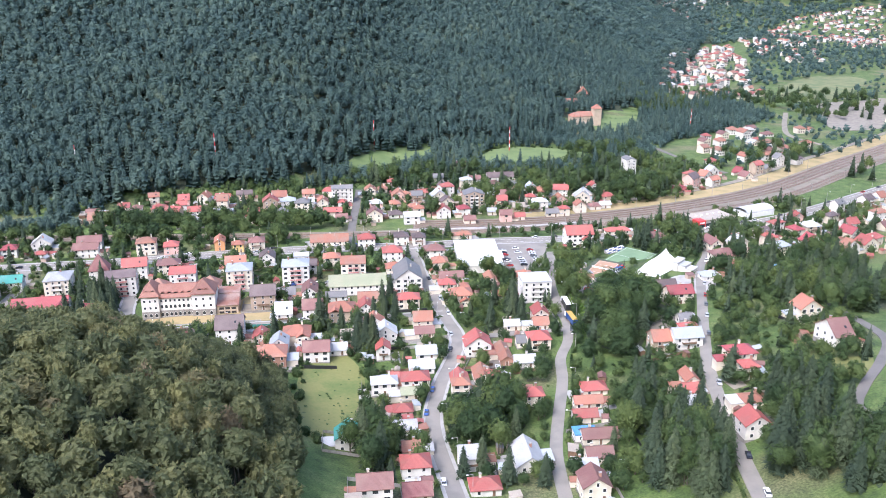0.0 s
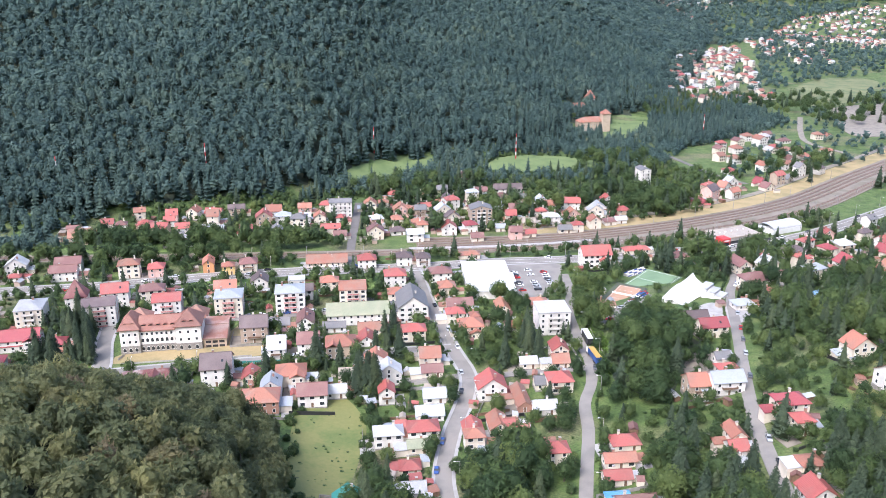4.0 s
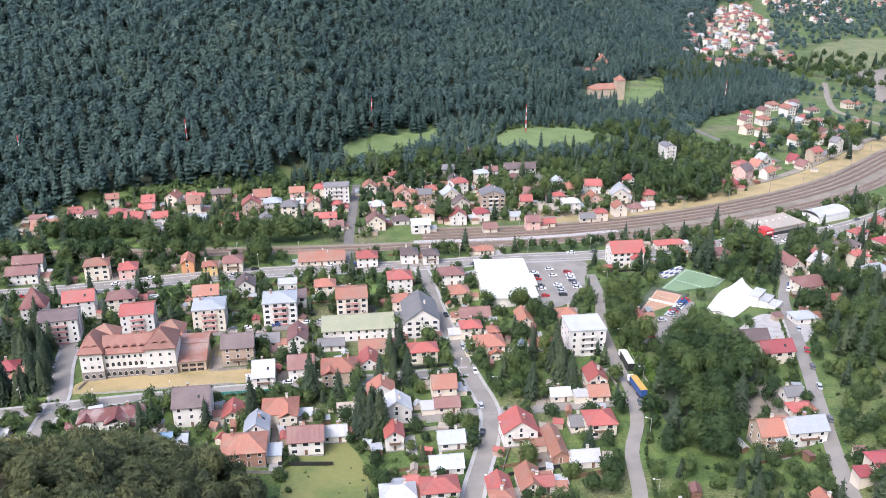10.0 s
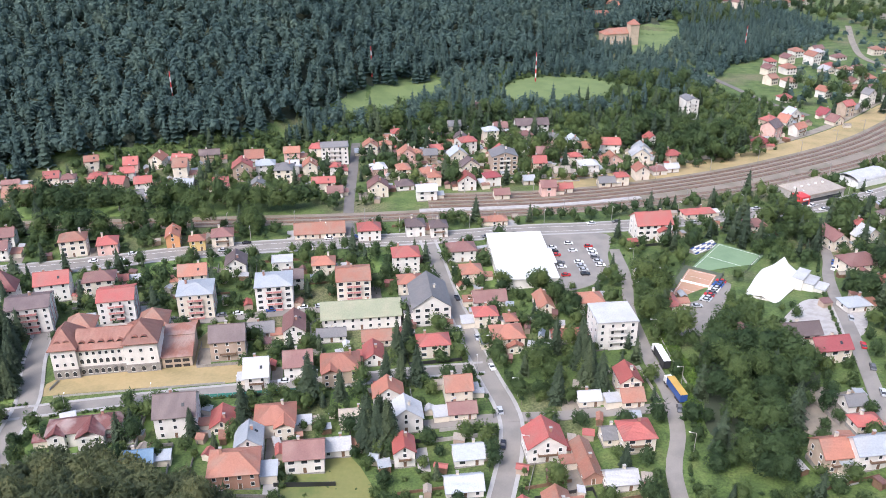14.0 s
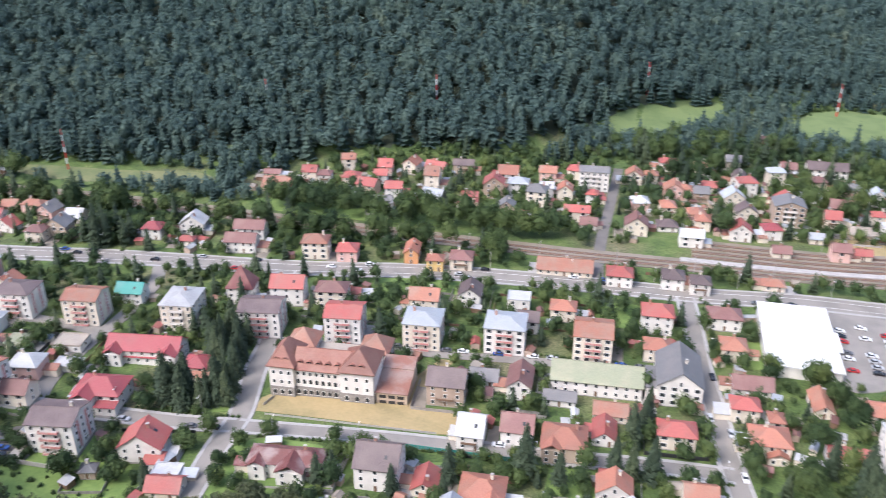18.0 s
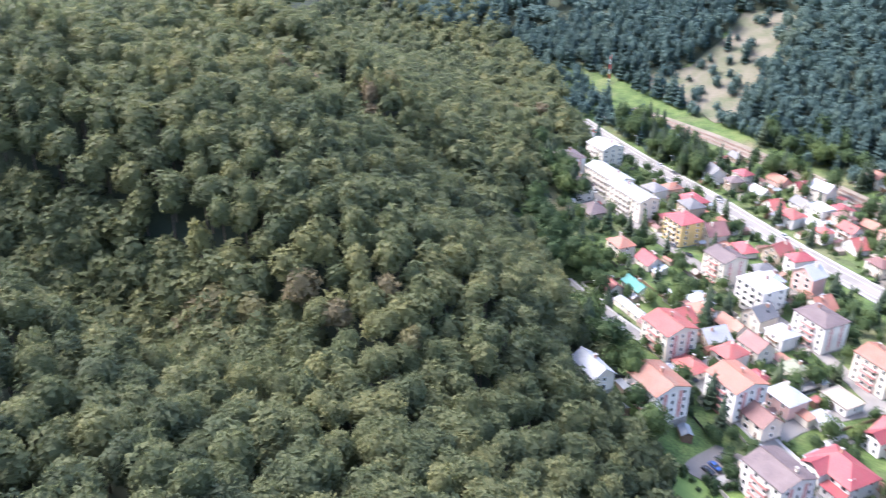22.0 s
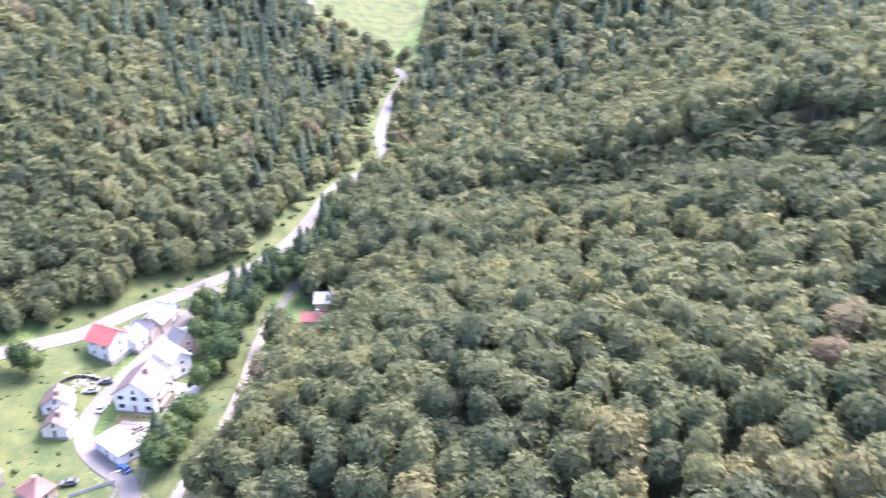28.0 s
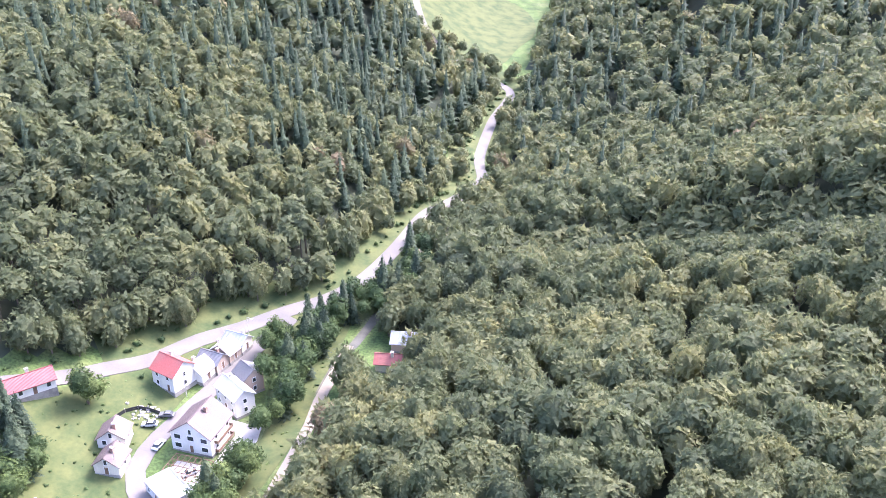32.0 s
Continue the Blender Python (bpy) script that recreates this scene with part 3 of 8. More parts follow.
plot("meadow", [(178, 1044), (221, 1087), (256, 1110), (240, 1040), (190, 930), (172, 980)], MEADOW, label="park lawn below the castle")
plot("meadow", [(140, 300), (150, 340), (170, 345), (165, 300), (150, 270)], ROUGH, label="sloping green pasture on the east hill")
plot("meadow", [(12, -205), (14, -165), (22, -190), (22, -240), (16, -250)], MEADOW, label="narrow grass strip inside the road bend")
plot("yard", [(-155, 389.5), (-125, 392.5), (-87, 396.5), (-88, 408), (-102.5, 410), (-100, 440), (-105, 440), (-107, 424), (-109, 404), (-130, 402), (-154, 400)], DRY, 0.14, "dry yellow grass yard round the old school", "yard", 3.0)
plot("pasture", [(18, 78), (58, 92), (104, 88), (96, 62), (81, 43), (66, 25.5), (55, 10), (47, -4), (44, 4), (41, 14), (41.5, 32), (40, 44), (28, 58), (20, 64)], PASTURE, label="trodden green pasture with bare patches above the bend", cell=3.0)
plot("pasture", [(4, 66), (12, 62), (14, 50), (13, 38), (14, 20), (22, 2), (26, -14), (24, -34), (14, -44), (10, -24), (8, 0), (4, 20), (3, 45)], PASTURE, label="rough grass between stream and gravel track", cell=3.0)
strip("bank", VALLEY_ROAD[3:], 30, PASTURE, 0.12, label="rough grassy bank of the valley road", category="bank", across=8)
plot("soil", [(92, 350), (99, 365), (107, 371), (112, 353), (102, 341)], GRAVEL, 0.16, "bare brown soil of a building plot", "soil", 3.0)
plot("leaf_litter", [(72, 378), (67, 354), (82, 334), (92, 350), (98, 361), (108, 376), (107, 389), (101, 401), (94, 412), (82, 408), (75, 396)], LITTER, 0.14, "dark leafy ground under the trees", "ground", 3.0)
CLEARING = [(-216, 332), (-209, 347), (-200, 362), (-183, 358), (-168, 341), (-178, 330), (-184, 316), (-204, 324)]
plot("meadow", CLEARING, GREEN_GRASS, label="lush overgrown clearing between wood and houses", cell=3.0)
plot("car_park", [(-226, 350), (-219, 358), (-209, 352), (-213, 339), (-219, 336)], LIGHT_ROAD, 0.2, "pale dusty car park below the wood", "car park", 3.0)
for ring in ([(-147, 345), (-149, 374), (-114, 376), (-110, 358), (-116, 345)], [(-54, 390), (-41, 393), (-37, 382), (-52, 378)], [(-59, 500), (-39, 503), (-37, 486), (-52, 484)], [(-8, 466), (-6, 480), (12, 487), (14, 470), (2, 466)],
             [(-95, 355), (-92, 378), (-78, 380), (-78, 352)], [(-192, 386), (-188, 394), (-170, 396), (-162, 388), (-176, 383)], [(-152, 482), (-150, 494), (-128, 500), (-112, 502), (-110, 490)], [(-238, 545), (-150, 552), (-152, 566), (-240, 560)]):
    plot("lawn", ring, GREEN_GRASS, label="lush green garden lawn between the houses", category="lawn", cell=3.5)
plot("car_park", [(33, 521), (66, 519), (62, 495), (57, 470), (36, 460), (34, 490)], ASPHALT, 0.18, "grey asphalt car park beside the supermarket", "car park")
plot("car_park", [(70, 418), (76, 437), (92, 444), (104, 461), (106, 456), (94, 432), (80, 412)], ASPHALT, 0.18, "grey asphalt car park by the tennis court", "car park")
plot("square", [(112, 419), (131, 438), (147, 428), (136, 404), (122, 399), (110, 406)], CONCRETE, 0.18, "pale concrete square beside the guest house", "square")
plot("car_park", [(24.7, 18.5), (15.4, 19.3), (13.3, 37.2), (20.2, 37), (20.5, 23)], CONCRETE, 0.25, label="pale concrete car park behind the guest house", category="car park")
plot("gravel_bank", [(6, -80), (2, -92), (-6, -100), (-4, -112), (5, -112), (9, -96)], GRAVEL, 0.14, "grey gravel bank of the stream", "gravel bank")
QUARRY = [(478, 1078), (524, 1188), (600, 1230), (648, 1251), (580, 1110), (517, 985), (449, 964)]
FAR_FIELD = [(481, 1219), (556, 1394), (651, 1492), (714, 1458), (650, 1350), (592, 1251), (530, 1210)]
plot("gravel_ground", QUARRY, GRAVEL, 0.3, "bare pale gravel ground in the far valley", "gravel ground", 12.0)
plot("meadow", FAR_FIELD, HAY, 0.3, "dry yellow-green field in the far valley", "meadow", 12.0)
SCAR_RING = [(-626, 586), (-594, 607), (-569, 579), (-551, 568), (-531, 542), (-508, 522), (-516, 508), (-538, 507), (-565, 500), (-592, 490), (-600, 506), (-589, 526), (-597, 542), (-603, 558)]
plot("eroded_slope", SCAR_RING, SCAR, 0.5, "bare grey eroded scar on the mountainside", "slope", 9.0)
strip("stream", [(10, 20), (9, 0), (6, -30), (4, -60), (0, -90), (-4, -130), (-8, -170)], 3.0, WATER, 0.1, label="narrow brown mountain stream", category="stream")


# x, y, turn, width, depth, floors, roof and colours
DISTRICTS = {}
DISTRICTS["blocks north of the school"] = [
    (-145.3, 445.3, 12, 14, 13, 4, "gable red white"),
    (-114.8, 449.7, 9, 14, 13, 4, "hip steel cream"),
    (-84.2, 456.1, 8, 15, 13, 4, "hip steel white"),
    (-51.9, 460.7, 7, 14, 14, 4, "gable rust cream"),
    (-177.8, 439.2, 14, 16, 13, 4, "gable mauve white"),
    (-178.7, 463.4, 14, 15, 11, 3, "gable red white"),
    (-159.9, 465.8, 13, 14, 10, 3, "hip brown cream"),
    (-123.1, 475.5, 10, 13, 10, 2, "gable rust cream"),
    (-106.3, 484.9, 9, 10, 11, 2, "cross mauve white"),
    (-85.8, 485.8, 8, 10, 8, 2, "flat pale white"),
    (-78.6, 470.8, 7, 9, 8, 2, "gable mauve white"),
    (-67.2, 484.1, 7, 11, 9, 2, "hip orange cream"),
    (-30.7, 486.5, 7, 13, 11, 3, "hip red white"),
    (-28.5, 465.5, 7, 11, 9, 2, "hip orange cream"),
]
DISTRICTS["houses round the green hall"] = [
    (-47.2, 439.1, 7, 31, 12, 2, "gable green white"),
    (-94.8, 416.4, 8, 14, 12, 3, "gable mauve wood"),
    (-85.5, 430.2, 8, 11, 8, 1, "gable slate white"),
    (-72.2, 428.9, 7, 9, 14, 2, "cross brown white"),
    (-57.6, 425.8, 6, 12, 6, 1, "gable slate white"),
    (-80.4, 396.2, 7, 9, 13, 2, "gable pale white"),
    (-66.8, 402.2, 7, 11, 11, 2, "gable brown white"),
    (-51.5, 400.1, 7, 15, 13, 2, "hip orange tan"),
    (-40.1, 423.2, 7, 12, 8, 1, "gable rust cream"),
    (-40.5, 410.9, 7, 8, 11, 1, "cross red white"),
    (-18.4, 414.9, 7, 13, 9, 2, "hip red cream"),
    (-20, 445.2, 7, 15, 20, 3, "cross slate white"),
]
DISTRICTS["villas along the main road"] = [
    (-185.9, 504.9, 14, 13, 10, 3, "hip rust cream"),
    (-170.8, 506.6, 14, 10, 10, 2, "hip red pink"),
    (-142.6, 515.2, 12, 7, 12, 2, "cross orange orange"),
    (-129.6, 509.2, 11, 8, 7, 2, "hip orange yellow"),
    (-119, 514.9, 10, 11, 10, 2, "hip brown cream"),
    (-73.8, 524.2, 7, 24, 10, 1, "gable rust cream"),
    (-49.4, 520.6, 7, 12, 10, 2, "hip red white"),
    (-27.2, 524.8, 7, 10, 10, 2, "hip mauve white"),
    (-15.8, 523, 7, 9, 9, 2, "hip mauve white"),
    (14.1, 535.1, 7, 10, 7, 1, "hip rust cream"),
    (-5.5, 496.3, 7, 14, 10, 2, "hip brown white"),
    (-1.9, 473.4, 7, 10, 10, 2, "hip rust cream"),
    (4.6, 452.3, 7, 15, 9, 1, "gable brown white"),
    (2.1, 435.2, 7, 10, 8, 2, "hip red cream"),
]
DISTRICTS["houses below the railway slope"] = [
    (-230.4, 591.3, 11, 9, 8, 2, "gable red cream"),
    (-220.7, 590, 12, 8, 8, 2, "hip brown white"),
    (-205.4, 592.2, 13, 10, 9, 2, "hip red cream"),
    (-191.2, 599.8, 13, 8, 7, 2, "gable red white"),
    (-177.9, 584.7, 14, 10, 8, 2, "gable red white"),
    (-175.8, 564, 14, 10, 8, 2, "gable slate white"),
    (-126.9, 602.7, 11, 12, 10, 3, "cross red wood"),
    (-116, 614.4, 10, 12, 9, 2, "hip steel white"),
    (-99.9, 612.2, 8, 8, 7, 2, "gable pale white"),
    (-89.8, 612.1, 8, 9, 9, 2, "cross orange cream"),
    (-75, 610.5, 7, 7, 7, 2, "hip red white"),
    (-77.4, 631.8, 7, 16, 10, 4, "gable slate white"),
    (-137.3, 592.3, 12, 9, 6, 1, "gable red cream"),
    (-133.7, 573.9, 11, 7, 10, 1, "cross red cream"),
    (-114.1, 579.5, 9, 9, 8, 2, "cross slate wood"),
]
DISTRICTS["houses by the bridge street"] = [
    (-78.7, 584, 7, 14, 7, 2, "gable red cream"),
    (-71.6, 576.1, 7, 9, 8, 1, "gable brown white"),
    (-48.4, 577.4, 7, 12, 10, 2, "cross brown cream"),
    (-57.3, 647.8, 6, 10, 9, 2, "cross rust cream"),
    (-47.9, 651.7, 7, 8, 7, 2, "hip rust cream"),
    (-34.1, 631.9, 7, 12, 10, 2, "cross rust pink"),
    (-20.1, 631.7, 7, 9, 8, 2, "gable slate wood"),
    (-241.8, 573.7, 12, 16, 12, 1, "gable rust tan"),
    (-251.6, 587, 12, 10, 5, 1, "gable brown cream"),
    (-230.5, 576.7, 11, 11, 8, 1, "gable red cream"),
    (-21.9, 570.9, 7, 12, 8, 2, "gable pale white"),
    (-17.7, 592.8, 7, 8, 8, 2, "hip orange cream"),
    (-154.4, 474.1, 13, 7, 5, 1, "gable red cream"),
    (-104.4, 570.6, 9, 9, 7, 1, "gable pale white"),
]
DISTRICTS["houses above the railway yard"] = [
    (0.2, 586, 7, 11, 9, 2, "cross red white"),
    (22.5, 613.8, 7, 15, 12, 4, "cross slate wood"),
    (18.6, 571.4, 7, 9, 7, 1, "gable brown cream"),
    (35.4, 593.1, 6, 7, 6, 1, "gable steel cream"),
    (44.1, 575.4, 6, 9, 8, 2, "gable brown pink"),
    (78.5, 588.9, 6, 10, 7, 1, "gable slate cream"),
    (87.3, 590.7, 7, 8, 7, 2, "hip red cream"),
    (100.3, 600.8, 8, 9, 9, 2, "cross orange cream"),
    (112.5, 608.9, 9, 9, 8, 1, "hip brown white"),
    (120.8, 612.3, 9, 9, 6, 1, "gable pale white"),
    (72.2, 611.9, 6, 12, 9, 2, "hip pale white"),
    (66.5, 626.7, 6, 8, 7, 2, "hip red cream"),
    (55.8, 606.3, 6, 10, 8, 1, "gable tan tan"),
    (54.4, 579.8, 6, 8, 6, 1, "gable red cream"),
]
DISTRICTS["houses round the hotel"] = [
    (9.3, 418.5, 7, 13, 11, 2, "hip orange cream"),
    (11.6, 429.3, 7, 5, 6, 2, "hip orange cream"),
    (32.2, 418.7, 6, 14, 6, 1, "gable red white"),
    (26.5, 446.1, 7, 7, 13, 1, "cross rust cream"),
    (44.5, 441.3, 6, 10, 9, 2, "hip rust cream"),
    (48.1, 416.6, 6, 15, 14, 4, "flat pale white"),
    (86, 515.3, 7, 19, 13, 3, "gable red white"),
    (116.1, 540.4, 9, 18, 7, 1, "hip red cream"),
    (135.2, 516.3, 10, 12, 9, 2, "hip brown cream"),
    (166.6, 499.8, 15, 9, 14, 2, "cross brown cream"),
    (164.2, 468.8, 14, 17, 12, 2, "hip brown cream"),
    (165.1, 452, 14, 8, 6, 1, "hip red white"),
    (143.4, 427.8, 10, 11, 8, 1, "hip steel white"),
    (209.9, 530.6, 24, 13, 10, 2, "hip mauve white"),
    (187.9, 516.4, 20, 8, 8, 2, "hip red white"),
]
DISTRICTS["houses by the sports hall"] = [
    (106.5, 400.5, 8, 22, 8, 2, "gable mauve white"),
    (115.8, 388.4, 9, 14, 9, 2, "gable crimson cream"),
    (94.3, 333.9, 7, 11, 10, 2, "gable orange tan"),
    (104.1, 332.6, 8, 14, 9, 2, "gable steel white"),
    (109.5, 347.3, 8, 9, 6, 1, "hip red cream"),
    (110.5, 357.6, 9, 7, 6, 1, "gable slate white"),
    (187.1, 436.4, 20, 12, 9, 2, "hip blue cream"),
    (162.1, 350.2, 13, 12, 9, 2, "cross orange cream"),
    (156.4, 310.3, 12, 9, 15, 2, "gable brown white"),
]
DISTRICTS["houses south of the school street"] = [
    (-128.4, 363.4, 11, 22, 8, 2, "hip patched white"),
    (-100.7, 368.6, 8, 14, 14, 3, "gable mauve white"),
    (-106.6, 347.7, 9, 9, 7, 1, "gable blue white"),
    (-86.5, 368.9, 8, 8, 10, 1, "cross red cream"),
    (-69.3, 368.4, 7, 14, 12, 2, "hip orange cream"),
    (-75.2, 355.6, 7, 9, 10, 2, "cross steel white"),
    (-77.1, 343.3, 7, 16, 13, 2, "hip rust brick"),
    (-57.6, 350.9, 6, 13, 10, 2, "gable brown white"),
    (-49, 357.1, 7, 10, 7, 1, "gable pale white"),
    (-44.4, 371.6, 7, 10, 8, 1, "gable tan cream"),
    (-33.7, 381.7, 7, 11, 8, 2, "cross orange white"),
    (-27.6, 369.7, 7, 12, 9, 2, "cross pale white"),
    (-10.1, 385.1, 7, 10, 10, 2, "gable rust cream"),
    (-9, 374.7, 7, 10, 7, 1, "gable brown cream"),
    (-27.5, 353.1, 7, 7, 8, 2, "cross red white"),
]
DISTRICTS["houses along the near street"] = [
    (-7.8, 352.3, 7, 10, 8, 1, "gable steel white"),
    (-9.6, 338.5, 7, 12, 8, 1, "gable steel white"),
    (-11.9, 323.7, 7, 13, 9, 2, "hip red white"),
    (-24.9, 321.7, 7, 12, 8, 2, "hip pale white"),
    (7.1, 323.9, 7, 8, 10, 1, "cross red cream"),
    (15.5, 353.3, 7, 13, 11, 2, "cross red white"),
    (27.2, 345, 7, 6, 18, 1, "cross rust brick"),
    (37.3, 356.4, 6, 8, 7, 1, "gable slate cream"),
    (43.5, 353.3, 6, 11, 10, 2, "hip red cream"),
    (35.6, 335.9, 6, 10, 7, 1, "gable pale white"),
    (16.7, 326.3, 7, 8, 12, 1, "cross rust cream"),
    (33.1, 376.8, 6, 8, 6, 1, "gable pale cream"),
    (47.1, 382.9, 6, 8, 10, 2, "cross red cream"),
    (46.7, 375, 6, 8, 8, 1, "gable rust cream"),
    (-21, 330.1, 7, 5, 5, 1, "gable red cream"),
]
DISTRICTS["houses near the teal roof"] = [
    (-34.6, 272, 7, 11, 9, 2, "cross teal white"),
    (-21.3, 226.3, 7, 12, 9, 2, "gable brown white"),
    (-9.4, 250.1, 7, 11, 9, 2, "hip red white"),
    (-8.3, 231.7, 7, 10, 8, 1, "gable maroon cream"),
    (13.8, 239.1, 7, 11, 8, 1, "hip red white"),
    (9.5, 257.1, 7, 9, 9, 2, "gable pale white"),
    (-16.1, 302.4, 7, 8, 7, 1, "hip red cream"),
    (-14.4, 287.5, 7, 9, 7, 1, "gable pale white"),
    (-13.4, 315.7, 7, 9, 6, 1, "gable green cream"),
    (-11.7, 269.2, 7, 7, 7, 1, "gable rust cream"),
    (7.3, 315.6, 7, 8, 7, 2, "hip rust cream"),
    (20.2, 324.7, 7, 8, 6, 1, "gable red white"),
    (35.7, 301.1, 6, 9, 8, 2, "hip red cream"),
    (29.6, 258.4, 7, 11, 16, 1, "cross pale white"),
]
DISTRICTS["houses on the stream street"] = [
    (60.5, 305.2, 6, 11, 8, 1, "hip red cream"),
    (56.5, 294.5, 6, 12, 6, 1, "gable orange cream"),
    (53.8, 284.5, 6, 10, 6, 1, "gable red cream"),
    (56.5, 269, 6, 14, 7, 1, "gable brown cream"),
    (51.9, 271.7, 6, 9, 6, 1, "flat azure white"),
    (48.4, 250, 6, 9, 6, 1, "gable steel white"),
    (48.9, 235, 6, 10, 10, 2, "cross brown cream"),
    (54.3, 256.4, 6, 10, 7, 1, "gable brown cream"),
    (95.2, 294.5, 7, 6, 9, 2, "cross orange cream"),
    (94.5, 289.6, 7, 7, 7, 1, "gable red white"),
    (89.9, 275, 7, 8, 8, 2, "gable pale white"),
    (118.6, 307.7, 9, 12, 9, 2, "hip crimson cream"),
    (117.1, 293.6, 9, 7, 7, 2, "hip red cream"),
    (111, 271.7, 9, 8, 7, 1, "hip orange cream"),
    (104.7, 251.9, 8, 10, 9, 2, "cross red white"),
]
DISTRICTS["blocks in the west"] = [
    (-204.4, 356.5, 13, 15, 13, 4, "gable mauve white"),
    (-242.2, 364.4, 12, 14, 13, 4, "gable orange white"),
    (-239.5, 335.1, 12, 15, 13, 4, "gable rust white"),
    (-273.5, 356.2, 12, 14, 13, 4, "gable red cream"),
    (-302, 410.1, 11, 15, 12, 4, "hip pale white"),
    (-326.6, 408.2, 10, 13, 12, 4, "gable mauve cream"),
    (-275.2, 418.4, 12, 15, 12, 4, "hip mauve white"),
    (-247.1, 423.4, 12, 14, 12, 4, "gable rust cream"),
    (-210.3, 434.6, 12, 13, 15, 4, "hip pale cream"),
    (-365.5, 409, 10, 13, 12, 4, "hip crimson yellow"),
    (-208.3, 407.3, 12, 27, 10, 2, "gable crimson white"),
    (-206.9, 379.9, 12, 18, 13, 2, "hip crimson white"),
    (-197, 457.5, 13, 12, 10, 3, "pyramid maroon white"),
    (-239.6, 441.7, 12, 12, 9, 2, "gable teal white"),
]
DISTRICTS["small houses in the west"] = [
    (-260.1, 358.5, 12, 11, 9, 1, "hip red cream"),
    (-184.5, 403.3, 14, 9, 9, 2, "hip crimson cream"),
    (-180.2, 402.3, 14, 10, 8, 1, "gable rust cream"),
    (-176.5, 360.5, 14, 15, 11, 2, "cross red white"),
    (-158.9, 345.5, 13, 11, 8, 1, "gable red cream"),
    (-187, 346.5, 20, 5, 4.5, 1, "hip slate wood"),
    (-162.5, 351.5, 13, 9, 6, 1, "flat pale cream"),
    (-402.5, 433.5, 8, 14, 12, 2, "hip crimson orange"),
    (-320.2, 365.4, 10, 13, 6, 1, "gable teal cream"),
    (-300.6, 355.4, 11, 14, 4, 1, "gable steel cream"),
    (-305.7, 386, 11, 10, 8, 1, "hip pale cream"),
    (-285.7, 389, 12, 12, 8, 1, "gable rust cream"),
    (-268.5, 388.5, 12, 11, 9, 2, "gable brown cream"),
    (-256.3, 396.8, 12, 10, 8, 1, "hip green cream"),
    (-230.3, 367.6, 11, 10, 9, 2, "gable brown cream"),
    (-238.6, 402.9, 12, 12, 9, 1, "flat tan white"),
    (-229.7, 390.4, 11, 10, 6, 1, "hip pale white"),
]
DISTRICTS["houses beyond the main road west"] = [
    (-431.4, 479.1, 8, 10, 8, 2, "hip crimson cream"),
    (-410.8, 477, 8, 11, 8, 1, "gable pale cream"),
    (-378.9, 490.7, 8, 12, 9, 2, "flat pale white"),
    (-391.9, 489, 8, 10, 8, 1, "gable slate white"),
    (-352.8, 488.4, 9, 10, 8, 2, "gable red white"),
    (-313.8, 487, 11, 12, 10, 2, "cross slate tan"),
    (-319.2, 478.5, 10, 10, 8, 2, "hip brown cream"),
    (-268.4, 498.5, 12, 10, 9, 2, "hip crimson white"),
    (-253.4, 509.8, 12, 13, 9, 2, "cross pale white"),
    (-248.8, 496.2, 12, 8, 6, 1, "hip red white"),
    (-224.7, 513.8, 12, 16, 9, 2, "gable brown white"),
    (-221.3, 499.3, 12, 16, 9, 2, "gable brown white"),
    (-404.3, 541.5, 8, 9, 8, 2, "gable rust white"),
    (-461.4, 492.2, 4, 9, 6, 1, "gable slate wood"),
    (-365.5, 480.1, 9, 9, 8, 1, "gable pale white"),
]
DISTRICTS["blocks at the west end"] = [
    (-424.5, 397, 12, 28, 11, 4, "gable pale cream"),
    (-399.5, 398.6, 12, 28, 11, 4, "gable pale cream"),
    (-446.5, 383, 8, 14, 12, 4, "hip mauve white"),
    (-471, 414, 12, 16, 14, 4, "gable pale cream"),
    (-412, 375.5, 10, 13, 12, 3, "hip mauve cream"),
    (-393.5, 376, 10, 14, 12, 1, "hip mauve tan"),
    (-352.8, 372.9, 9, 11, 9, 2, "hip orange cream"),
    (-341.2, 381.3, 9, 11, 9, 1, "gable crimson cream"),
    (-320.4, 354.3, 10, 10, 8, 1, "gable red cream"),
    (-290.1, 336.5, 12, 11, 10, 2, "hip tan cream"),
    (-271.1, 330.5, 12, 9, 8, 2, "gable mauve white"),
    (-245.1, 315.6, 12, 14, 8, 2, "gable pale cream"),
]
DISTRICTS["guest houses in the side valley"] = [
    (46, 11.5, 164, 8.6, 8, 2, "gable red white"),
    (41.6, 6, -98, 5.6, 7, 1, "gable pale white"),
    (40.2, 0.5, -98, 5.4, 7, 1, "cross slate wood"),
    (39, -4.9, -98, 5.4, 7, 1, "gable pale wood"),
    (38, -10.2, -98, 5.2, 7, 1, "cross steel cream"),
    (26.3, 12.8, 149, 10.5, 6, 2, "gable pale white"),
    (26.5, 4.6, 149, 6, 6, 2, "gable slate wood"),
    (27.5, 28.2, 180, 11.5, 11, 2, "cross mauve white"),
    (24.4, 49.2, 150, 11, 6.5, 1, "flat pale white"),
    (47.4, 37.4, 199, 7, 6, 1, "cross mauve white"),
    (42.8, 45.2, 190, 6.5, 6.2, 1, "cross mauve cream"),
    (74.5, 35.5, 233, 14, 6, 1, "gable crimson white"),
    (48.4, 66, 152, 5.5, 3.0, 1, "flat pale wood"),
    (-8.8, -15.7, 10, 8, 5, 1, "gable red cream"),
    (-9.6, -27.9, 10, 8, 6, 1, "gable steel wood"),
    (36, 67.5, 160, 7, 5.5, 1, "hip brown wood"),
    (50, 73, 160, 5, 4, 1, "gable slate wood"),
]
